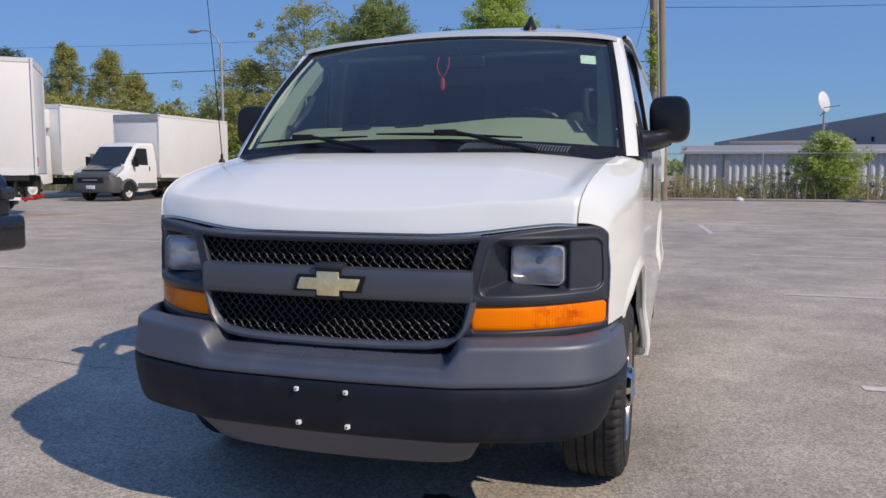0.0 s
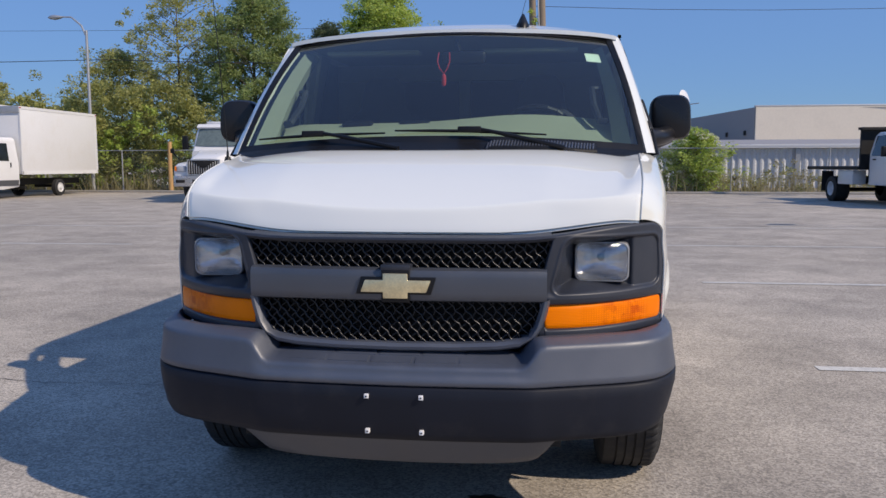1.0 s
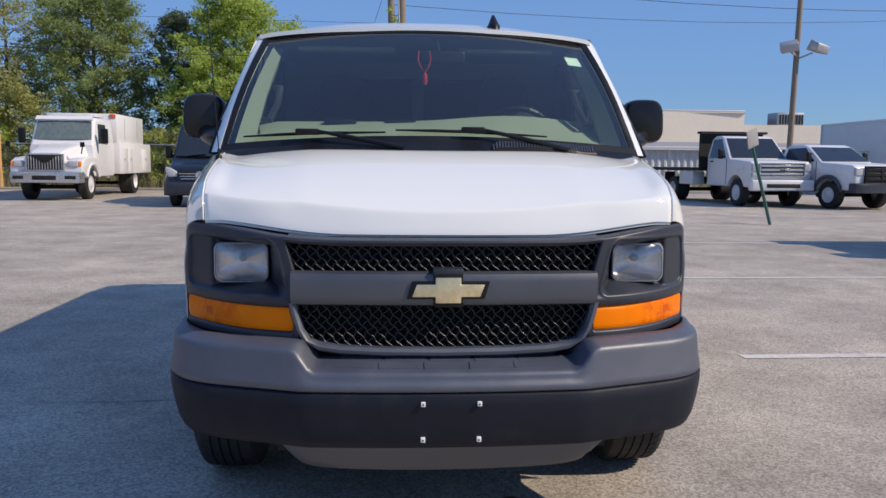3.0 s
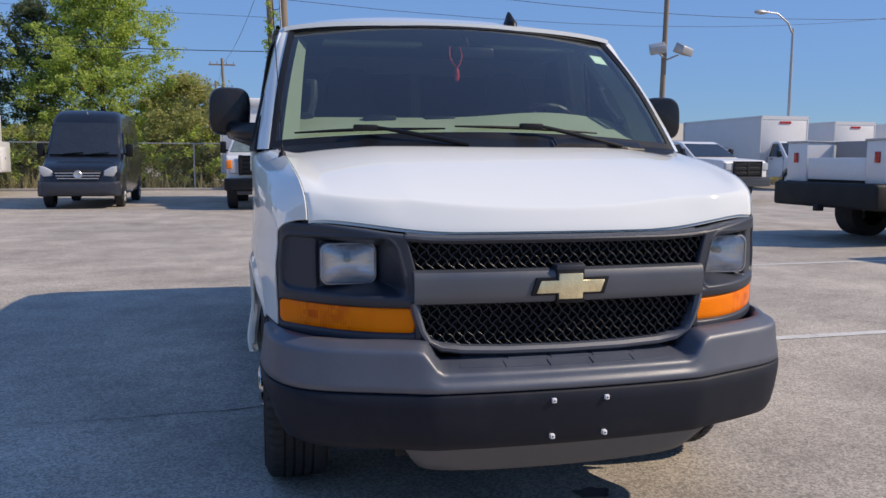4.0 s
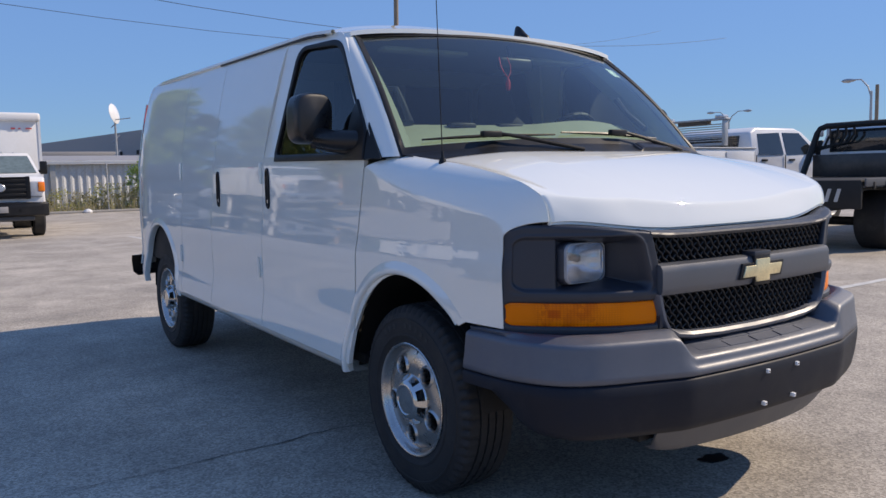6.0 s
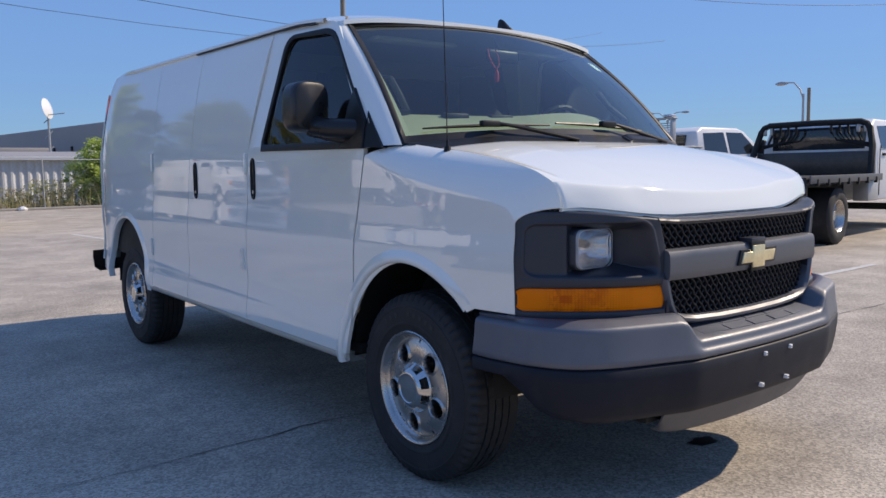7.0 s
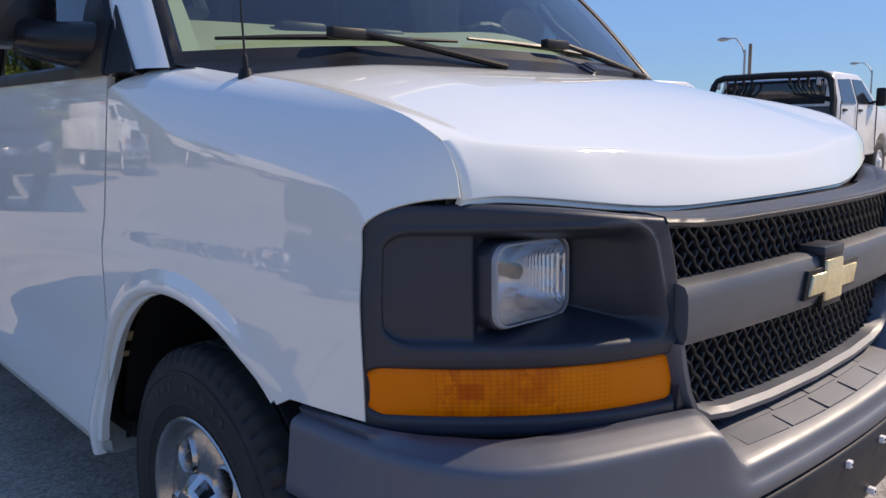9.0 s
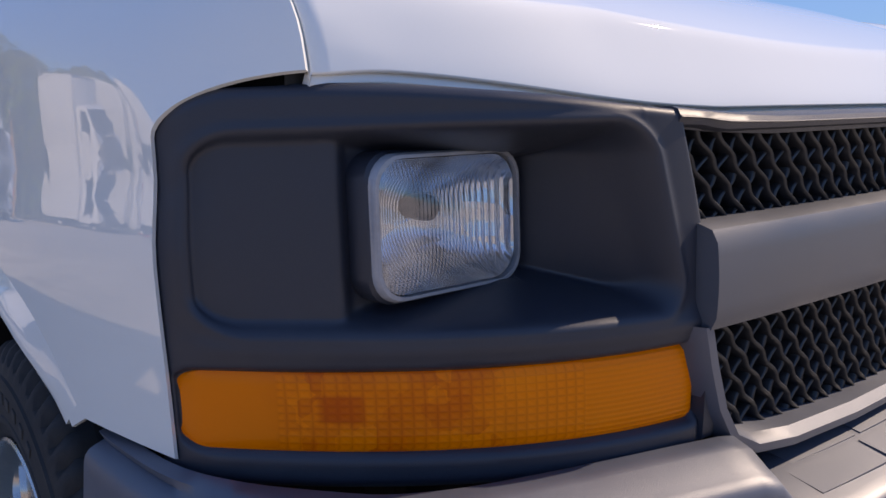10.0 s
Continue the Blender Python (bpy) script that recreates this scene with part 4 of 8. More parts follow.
def lamp_lens_glass():
    """Ribbed clear lamp glass."""
    m = bpy.data.materials.new("ribbed_lamp_glass")
    m.use_nodes = True
    t = m.node_tree
    t.nodes.remove(t.nodes["Principled BSDF"])
    pos = t.nodes.new("ShaderNodeTexCoord").outputs["Object"]
    rib = node(t, "ShaderNodeTexWave", Scale=80.0, Distortion=0.0)
    rib.bands_direction = "X"
    t.links.new(pos, rib.inputs["Vector"])
    bp = node(t, "ShaderNodeBump", Strength=0.5, Distance=0.0015)
    t.links.new(rib.outputs["Fac"], bp.inputs["Height"])
    refr = node(t, "ShaderNodeBsdfTransparent", Color=(0.97, 0.98, 0.99, 1))
    gloss = node(t, "ShaderNodeBsdfGlossy", Roughness=0.10)
    mix = t.nodes.new("ShaderNodeMixShader")
    t.links.new(bp.outputs["Normal"], gloss.inputs["Normal"])
    mix.inputs[0].default_value = 0.24
    t.links.new(refr.outputs[0], mix.inputs[1])
    t.links.new(gloss.outputs[0], mix.inputs[2])
    t.links.new(mix.outputs[0], t.nodes["Material Output"].inputs["Surface"])
    return m


lens_mat = lamp_lens_glass()


def make_lamp_bowl():
    out = rounded(LAMP[0] + 0.004, LAMP[1] + 0.004, LAMP[2] - 0.004, LAMP[3] - 0.004, 0.03, 12)
    cx, cz = (LAMP[0] + LAMP[2]) / 2, (LAMP[1] + LAMP[3]) / 2
    rows = []
    for k, d in ((1, 0.0), (0.97, 0.010), (0.9, 0.022), (0.8, 0.034), (0.68, 0.045), (0.55, 0.054), (0.42, 0.060), (0.28, 0.065), (0.15, 0.067), (0.02, 0.068)):
        rows.append([Vector((cx + (x - cx) * k, 0.320 + d, cz + (z - cz) * k)) for x, z in out])
    bm = bmesh.new()
    grid(bm, rows, close_u=True)
    bmesh.ops.recalc_face_normals(bm, faces=bm.faces)
    return bm


def make_lamp_rim():
    """Thin bright edge that clasps the glass."""
    out, mid, inn = (rounded(LAMP[0] + k, LAMP[1] + k, LAMP[2] - k, LAMP[3] - k, 0.028) for k in (-0.002, 0.0, 0.003))
    bm = bmesh.new()
    rows = [[(x, 0.334, z) for x, z in mid], [(x, 0.328, z) for x, z in out], [(x, 0.318, z) for x, z in out], [(x, 0.3145, z) for x, z in mid], [(x, 0.3140, z) for x, z in inn], [(x, 0.326, z) for x, z in inn]]
    grid(bm, rows, close_u=True)
    return bm


def make_lamp_bucket():
    """Dark sleeve that holds the lamp in its pocket."""
    a, b = (rounded(LAMP[0] - k, LAMP[1] - k, LAMP[2] + k, LAMP[3] + k, 0.026) for k in (0.001, 0.004))
    bm = bmesh.new()
    grid(bm, [[(x, 0.335, z) for x, z in a], [(x, 0.322, z) for x, z in a], [(x, 0.326, z) for x, z in b], [(x, 0.385, z) for x, z in b]], close_u=True)
    return bm


def fluted(name, base, rough, metal):
    """Bright reflector seen through ribbed glass: fine upright flutes, parted into a few blocks."""
    m = surface(name, base, rough=rough, metal=metal, var=0.08, scale=40, fine=120, bump=0.0)
    t = m.node_tree
    b = t.nodes["Principled BSDF"]
    pos = t.nodes["Texture Coordinate"].outputs["Object"]
    rib = node(t, "ShaderNodeTexWave", Scale=75.0, Distortion=0.4)
    rib.bands_direction = "X"
    cells = node(t, "ShaderNodeTexVoronoi", Scale=26.0, Randomness=0.75)
    for n in (rib, cells):
        t.links.new(pos, n.inputs["Vector"])
    add = node(t, "ShaderNodeMath")
    add.operation = "MULTIPLY_ADD"
    add.inputs[1].default_value = 3.0
    t.links.new(cells.outputs["Distance"], add.inputs[0])
    t.links.new(rib.outputs["Fac"], add.inputs[2])
    bp = node(t, "ShaderNodeBump", Strength=0.55, Distance=0.004)
    t.links.new(add.outputs[0], bp.inputs["Height"])
    t.links.new(bp.outputs["Normal"], b.inputs["Normal"])
    return m


bowl_mat = fluted("lamp_bowl", (0.86, 0.89, 0.93), 0.16, 0.9)
shield_mat = surface("bulb_shield_metal", (0.10, 0.11, 0.13), rough=0.4, metal=0.5, var=0.2, scale=30, bump=0.0)
rim_mat = surface("clouded_lens_rim", (0.30, 0.31, 0.33), rough=0.18, var=0.15, scale=30, fine=200, bump=0.05, coat=0.5)
for s in (1, -1):
    lamp = part("headlight", make_lamp_bowl() if s > 0 else mirrored(make_lamp_bowl()), bowl_mat, van, "square sealed-beam headlight with ribbed glass")
    m = pane(rounded(LAMP[0] + 0.002, LAMP[1] + 0.002, LAMP[2] - 0.002, LAMP[3] - 0.002, 0.027, 9), 0.3155, 0.018, 12)
    lens = part("lamp_lens", m if s > 0 else mirrored(m), lens_mat, lamp, "ribbed clear glass")
    lens.visible_shadow = False
    part("lamp_bucket", make_lamp_bucket() if s > 0 else mirrored(make_lamp_bucket()), plastic_gray, lamp, "dark gray plastic sleeve")
    shield = revolve([(0.346, 0.0), (0.347, 0.009), (0.351, 0.013), (0.362, 0.014), (0.386, 0.012)], 20, ((LAMP[0] + LAMP[2]) / 2, 0, (LAMP[1] + LAMP[3]) / 2 + 0.012), "y")
    part("bulb_shield", shield if s > 0 else mirrored(shield), shield_mat, lamp, "dull gray bulb shield")
    part("lamp_rim", make_lamp_rim() if s > 0 else mirrored(make_lamp_rim()), rim_mat, lamp)

# turn signals


def amber_mat():
    """Amber plastic moulded in zones: a plain outer end, a field of small square prisms and a stretch of fine level
    ribs. The prisms' shade and glint are mixed into the colour.
    """
    m = bpy.data.materials.new("amber_ribbed_lens")
    m.use_nodes = True
    t = m.node_tree
    b = t.nodes["Principled BSDF"]
    pos = t.nodes.new("ShaderNodeTexCoord").outputs["Object"]
    sep = t.nodes.new("ShaderNodeSeparateXYZ")
    t.links.new(pos, sep.inputs[0])

    def calc(kind, a, b2=0.0, c=0.0):
        n = t.nodes.new("ShaderNodeMath")
        n.operation = kind
        for k, v in enumerate((a, b2, c)):
            if isinstance(v, (int, float)):
                n.inputs[k].default_value = v
            else:
                t.links.new(v, n.inputs[k])
        return n.outputs[0]

    def between(v, lo, hi, soft=0.0015):
        n = t.nodes.new("ShaderNodeMapRange")
        n.interpolation_type = "SMOOTHSTEP"
        n.inputs["From Min"].default_value, n.inputs["From Max"].default_value = lo - soft, lo + soft
        t.links.new(v, n.inputs["Value"])
        k = t.nodes.new("ShaderNodeMapRange")
        k.interpolation_type = "SMOOTHSTEP"
        k.inputs["From Min"].default_value, k.inputs["From Max"].default_value = hi - soft, hi + soft
        k.inputs["To Min"].default_value, k.inputs["To Max"].default_value = 1.0, 0.0
        t.links.new(v, k.inputs["Value"])
        return calc("MULTIPLY", n.outputs["Result"], k.outputs["Result"])

    x = calc("ABSOLUTE", sep.outputs["X"])
    z = sep.outputs["Z"]
    u, w, h = (calc("ABSOLUTE", calc("SUBTRACT", calc("FRACT", calc("MULTIPLY", v, k)), 0.5)) for v, k in ((x, 1 / 0.0085), (z, 1 / 0.0074), (z, 1 / 0.0050)))
    grid_line = calc("MULTIPLY", calc("MAXIMUM", u, w), 2.0)
    rib_line = calc("MULTIPLY", h, 2.0)
    field = between(x, 0.612, 0.838)
    inner = between(x, 0.40, 0.612)
    plain = between(x, 0.838, 1.2)
    bulb = calc("MULTIPLY", between(x, 0.782, 0.812, 0.003), between(z, 0.775, 0.801, 0.003))
    cells = node(t, "ShaderNodeTexVoronoi", Scale=44.0, Randomness=1.0)
    cells.distance = "CHEBYCHEV"
    t.links.new(pos, cells.inputs["Vector"])
    cell = t.nodes.new("ShaderNodeSeparateColor")
    t.links.new(cells.outputs["Color"], cell.inputs[0])
    patch = calc("MULTIPLY", calc("MULTIPLY", cell.outputs[0], between(x, 0.68, 0.835, 0.02)), 0.55)
    # a slanting glint, painted as a lighter band
    sweep_glint = between(calc("ADD", x, calc("MULTIPLY", z, 1.1)), 1.535, 1.575, 0.02)
    # shade between prisms and ribs, painted as darker amber
    dark = calc("ADD", calc("MULTIPLY", calc("POWER", grid_line, 3.0), calc("MULTIPLY", field, 0.42)), calc("MULTIPLY", calc("POWER", rib_line, 2.0), calc("MULTIPLY", inner, 0.22)))
    dark = calc("ADD", dark, patch)
    dark = calc("ADD", dark, calc("MULTIPLY", bulb, 0.5))
    dark = calc("ADD", dark, calc("MULTIPLY", plain, 0.24))
    dark = calc("MINIMUM", calc("MAXIMUM", calc("SUBTRACT", dark, calc("MULTIPLY", sweep_glint, 0.15)), 0.0), 1.0)
    mix = t.nodes.new("ShaderNodeMix")
    mix.data_type = "RGBA"
    mix.inputs["A"].default_value = (1.0, 0.23, 0.0, 1)
    mix.inputs["B"].default_value = (0.62, 0.085, 0.0, 1)
    t.links.new(dark, mix.inputs["Factor"])
    t.links.new(mix.outputs["Result"], b.inputs["Base Color"])
    height = calc("ADD", calc("MULTIPLY", grid_line, field), calc("MULTIPLY", rib_line, inner))
    bp = node(t, "ShaderNodeBump", Strength=0.35, Distance=0.002)
    t.links.new(height, bp.inputs["Height"])
    t.links.new(bp.outputs["Normal"], b.inputs["Normal"])
    b.inputs["Roughness"].default_value = 0.36
    b.inputs["Specular IOR Level"].default_value = 0.12
    b.inputs["Coat Weight"].default_value = 0.12
    b.inputs["Coat Roughness"].default_value = 0.05
    return m


amber_lens = amber_mat()


def make_signal():
    rows = []
    xs = [0.490 + 0.012 * (i / 8) ** 2 for i in range(8)] + [lerp(0.502, 0.882, i / 30) for i in range(31)] + [0.898 - 0.016 * (i / 9) ** 2 for i in range(8, -1, -1)]
    for x in xs:
        end = 0.008 - math.sqrt(max(0, 0.008 ** 2 - max(0, 0.498 - x) ** 2)) + 0.016 - math.sqrt(max(0, 0.016 ** 2 - max(0, x - 0.882) ** 2))
        a, b = 0.746 + end, 0.823 - end
        y = face_y(x) + 0.002 + 0.008 * max(0, (x - 0.886) / 0.012) ** 2 + 0.003 * max(0, (0.494 - x) / 0.004) ** 2
        rows.append([Vector((x, y + 0.03, a)), Vector((x, y + 0.004, a)), Vector((x, y, a + 0.006))] + [Vector((x, y - 0.0012 * math.sin(math.pi * k / 6), lerp(a + 0.006, b - 0.006, k / 6))) for k in range(1, 6)] + [Vector((x, y, b - 0.006)), Vector((x, y + 0.004, b)), Vector((x, y + 0.03, b))])
    bm = bmesh.new()
    grid(bm, rows)
    return bm


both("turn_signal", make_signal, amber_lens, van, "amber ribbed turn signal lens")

# front bumper
PLAN = [(0.0, 0.033), (0.22, 0.038), (0.41, 0.050), (0.46, 0.057), (0.50, 0.070), (0.60, 0.104), (0.70, 0.138), (0.79, 0.176), (0.865, 0.230), (0.918, 0.310), (0.948, 0.400), (0.962, 0.500), (0.968, 0.60), (0.968, 0.635)]


def plan_points(n=46):
    """Evenly spread points and outward normals along the bumper's plan, from the middle to its end."""
    fine = []
    for i in range(len(PLAN) - 1):
        p0, p1, p2, p3 = PLAN[max(i - 1, 0)], PLAN[i], PLAN[i + 1], PLAN[min(i + 2, len(PLAN) - 1)]
        if i == 0:
            p0 = (-PLAN[1][0], PLAN[1][1])
        for k in range(20):
            t = k / 20
            fine.append(tuple(0.5 * (2 * p1[c] + (p2[c] - p0[c]) * t + (2 * p0[c] - 5 * p1[c] + 4 * p2[c] - p3[c]) * t * t + (3 * p1[c] - p0[c] - 3 * p2[c] + p3[c]) * t ** 3) for c in (0, 1)))
    fine.append(PLAN[-1])
    cum = [0]
    for a, b in zip(fine, fine[1:]):
        cum.append(cum[-1] + math.dist(a, b))
    out = []
    for i in range(n + 1):
        d = cum[-1] * i / n
        k = next(j for j in range(len(cum)) if cum[j] >= d - 1e-9)
        k = max(k, 1)
        t = (d - cum[k - 1]) / (cum[k] - cum[k - 1])
        p = (lerp(fine[k - 1][0], fine[k][0], t), lerp(fine[k - 1][1], fine[k][1], t))
        tx, ty = fine[k][0] - fine[k - 1][0], fine[k][1] - fine[k - 1][1]
        l = math.hypot(tx, ty)
        out.append((p, (ty / l, -tx / l)))
    return out


def sweep(profile, n=46):
    """Both halves of the bumper from a profile(x) of (inward, height)."""
    half = plan_points(n)
    rows = []
    for s, seq in ((-1, half[:0:-1]), (1, half)):
        for (x, y), (nx, ny) in seq:
            rows.append([Vector((s * (x - nx * d), y - ny * d, z)) for d, z in profile(x, y)])
    bm = bmesh.new()
    vs = grid(bm, rows)
    return bm, vs


def up_profile(x, y):
    k = sstep(0.42, 0.50, x) if y < 0.35 else 1.0
    top = lerp(0.634, 0.706, k)
    back = lerp(0.668, 0.730, k)
    db = lerp(0.15, 0.085, k) if y < 0.25 else lerp(0.085, 0.05, sstep(0.25, 0.5, y))
    return [(db + 0.03, back - 0.05), (db, back - 0.002), (db * 0.7, lerp(top, back, 0.75)), (0.040, top + 0.0075), (0.030, top + 0.004), (0.023, top + 0.0005), (0.0185, top - 0.005), (0.0165, top - 0.012), (0.0155, top - 0.020), (0.010, lerp(top, 0.585, 0.6)), (0.004, 0.600), (0.0015, 0.582), (0.008, 0.576), (0.03, 0.574)]


def low_profile(x, y):
    e = sstep(0.80, 0.95, x)
    lift = curve_at([(0.30, 0), (0.36, 0.02), (0.42, 0.065), (0.50, 0.115), (0.60, 0.17)], y)
    return [(0.03, 0.575), (0.006, 0.573), (0.0, 0.566), (0.001, 0.53), (0.008, lerp(0.47, 0.48, e) + lift * 0.5), (0.019, lerp(0.415, 0.43, e) + lift * 0.8), (0.03, lerp(0.392, 0.405, e) + lift), (0.05, lerp(0.383, 0.40, e) + lift), (0.14, lerp(0.385, 0.405, e) + lift)]


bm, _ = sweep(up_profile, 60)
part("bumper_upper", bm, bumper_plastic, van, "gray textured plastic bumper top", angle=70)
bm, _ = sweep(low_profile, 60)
part("bumper_lower", bm, plastic_shaded, van, "gray plastic bumper face with shade in its colour", angle=70)

for k in range(5):
    for r in range(2):
        x0 = -0.36 + 0.145 * k + 0.02 * r
        rows = []
        for i in range(7):
            x = lerp(x0, x0 + 0.132, i / 6)
            yb = 0.03 + 0.045 * (x / 0.5) ** 2
            y0, y1 = (0.046, 0.086) if r == 0 else (0.094, 0.134)
            rows.append([Vector((x, yb + lerp(y0, y1, j / 3), lerp(0.638, 0.668, (lerp(y0, y1, j / 3) - 0.03) / 0.12) + 0.0042)) for j in range(4)])
        part("step_pad", solid_sheet(rows, (0, 0, -0.008)), bumper_plastic, van)

rows = []
for i in range(33):
    u = lerp(-1, 1, i / 32)
    c = abs(u) ** 8
    x = u * 0.535
    yb = 0.075 + 0.055 * u * u
    top = Vector((x, yb, 0.392))
    low = Vector((u * lerp(0.535, 0.485, c), yb + 0.075, lerp(0.280, 0.305, c)))
    rows.append([top, top.lerp(low, 0.33), top.lerp(low, 0.7) + Vector((0, -0.004, 0)), low + Vector((0, -0.006, 0.006)), low + Vector((0, 0.02, 0))])
# the lighter bar plastic puts the light on the dam into its colour
part("air_dam", solid_sheet(rows, (0, 0.008, 0)), bar_plastic, van, "gray plastic air dam under the bumper")

for bx in (-0.0755, 0.1019):
    for bz, by in ((0.543, 0.029), (0.424, 0.040)):
        part("plate_clip", block(bx - 0.0072, by - 0.0035, bz - 0.0072, bx + 0.0072, by + 0.02, bz + 0.0072, 0.0015), bolt_white, van, "white plastic plate clip")
        part("clip_screw", revolve([(by - 0.0048, 0.0), (by - 0.0048, 0.0026), (by - 0.002, 0.003)], 10, (bx, 0, bz), "y"), frame_black, van)

# wheel wells
for hub in (HUB_F, HUB_R):
    for s in (-1, 1):
        rows = []
        for i in range(17):
            q = radians(lerp(2, 178, i / 16))
            y, z = hub + 0.46 * math.cos(q), HUB_Z + 0.03 + 0.50 * math.sin(q)
            rows.append([(s * 0.93, y, z), (s * 0.6, y, z)])
        bm = bmesh.new()
        grid(bm, rows)
        box(bm, s * 0.62, hub - 0.5, 0.46, s * 0.6, hub + 0.5, 0.95)
        part("wheel_well", bm, frame_black, van)

# wheels


def make_tyre(r, w, sides=180):
    """Tyre with ribs and shoulder blocks; the outer side lies at x = 0, the inner at -w."""
    prof = [(-0.012, 0.216), (0.000, 0.226), (0.004, 0.236), (0.008, 0.252), (0.0105, 0.254), (0.0105, 0.262), (0.0085, 0.264), (0.011, 0.285), (0.010, 0.305), (0.0085, 0.318), (0.0105, 0.320), (0.0100, 0.326), (0.006, 0.328), (0.001, r - 0.034), (-0.004, r - 0.022), (-0.010, r - 0.012), (-0.020, r - 0.004)]
    for c in range(5):
        a, b = -0.030 - c * (w - 0.06) / 5, -0.030 - (c + 1) * (w - 0.06) / 5
        edge = 0.0015 if c in (0, 4) else 0
        prof += [(a - 0.003, r - edge), (b + 0.006, r - edge)]
        if c < 4:
            prof += [(b + 0.005, r - 0.009), (b - 0.002, r - 0.009)]
    prof += [(-w + 0.020, r - 0.004), (-w + 0.008, r - 0.02), (-w - 0.004, 0.29), (-w + 0.01, 0.216)]
    bm = bmesh.new()
    rows = []
    for a, rr in prof:
        row = []
        for k in range(sides):
            q = 2 * math.pi * k / sides
            shoulder = a > -0.045 and rr > r - 0.025
            cut = 0.0
            if shoulder and k % 3 == 0:
                cut = 0.009
            elif rr > r - 0.003 and k % 6 == (0 if int(-a * 30) % 2 else 3):
                cut = 0.004
            x = a - (cut * 0.7 if a > -0.012 else 0)
            row.append(Vector((x, (rr - cut) * math.cos(q), (rr - cut) * math.sin(q))))
        rows.append(row)
    grid(bm, rows, close_u=True)
    return bm


def make_rim():
    """Dished wheel with five round holes, each with a raised ring."""
    prof = [(-0.03, 0.218), (-0.002, 0.226), (0.004, 0.2265), (0.007, 0.223), (0.006, 0.218), (0.000, 0.213), (-0.012, 0.2085), (-0.021, 0.204), (-0.026, 0.199), (-0.026, 0.193)]
    bm = bmesh.new()
    sides = 80
    rows = [[Vector((a, r * math.cos(2 * math.pi * k / sides), r * math.sin(2 * math.pi * k / sides))) for k in range(sides)] for a, r in prof]
    grid(bm, rows, close_u=True)

    def disc_x(r):
        return smooth_at([(0.05, -0.010), (0.09, -0.012), (0.115, -0.011), (0.15, -0.012), (0.175, -0.018), (0.193, -0.026)], r)
    n, hole_r, hole_c = 5, 0.0395, 0.1435
    for h in range(n):
        q0 = radians(48 + 72 * h)
        m = 40
        inner, outer = [], []
        for k in range(m):
            a = 2 * math.pi * k / m
            dy, dz = math.cos(a), math.sin(a)
            inner.append((hole_c + hole_r * dy, hole_r * dz))
            best = 0.2
            for step in range(1, 400):
                t = step * 0.0005
                y, z = hole_c + dy * t, dz * t
                r = math.hypot(y, z)
                if r > 0.1935 or r < 0.055 or abs(math.atan2(z, y)) > math.pi / n:
                    best = t
                    break
            outer.append((hole_c + dy * best, dz * best))
        ring = []
        for f, dx in ((0.80, -0.06), (0.84, -0.02), (0.90, 0.004), (0.97, 0.0085), (1.06, 0.005), (1.14, 0.0)):
            ring.append([(hole_c + (p[0] - hole_c) * f, p[1] * f, dx) for p in inner])
        last = ring[-1]
        for k in (0.33, 0.66, 1.0):
            ring.append([(lerp(a[0], b[0], k), lerp(a[1], b[1], k), 0.0) for a, b in zip(last, outer)])
        rows = []
        for rr in ring:
            row = []
            for y, z, dx in rr:
                r = math.hypot(y, z)
                q = math.atan2(z, y) + q0
                row.append(Vector((disc_x(r) + dx, r * math.cos(q), r * math.sin(q))))
            rows.append(row)
        grid(bm, rows, close_u=True)
    bmesh.ops.remove_doubles(bm, verts=bm.verts, dist=0.0004)
    return bm


def make_cap():
    """Chrome centre cap: a blunt cone with eight open slots between its ribs, a rolled shoulder and a dished face."""
    bm = bmesh.new()
    sides = 128
    prof = [(-0.030, 0.105), (-0.018, 0.104), (-0.010, 0.101), (-0.006, 0.098), (-0.0055, 0.0975), (0.000, 0.093), (0.006, 0.088), (0.012, 0.083), (0.018, 0.078), (0.0185, 0.0775), (0.023, 0.073), (0.027, 0.068), (0.029, 0.063), (0.029, 0.057), (0.025, 0.053), (0.0245, 0.046), (0.027, 0.025), (0.028, 0.0005)]
    rows = []
    for a, r in prof:
        row = []
        for k in range(sides):
            q = 2 * math.pi * k / sides
            slot = -0.0058 < a < 0.0182 and (k % 16) in (4, 5, 6, 7, 8, 9, 10, 11, 12)
            deep = 0.022 if slot else 0.0
            row.append(Vector((a - 0.6 * deep, (r - deep) * math.cos(q), (r - deep) * math.sin(q))))
        rows.append(row)
    vs = grid(bm, rows, close_u=True)
    # slot floors coloured black in place of the shade inside open slots
    for i in range(4, 9):
        for k in range(sides):
            if (k % 16) in range(4, 12):
                for f in vs[i][k].link_faces:
                    if vs[i + 1][(k + 1) % sides] in f.verts and vs[i][(k + 1) % sides] in f.verts:
                        f.material_index = 1
    return bm


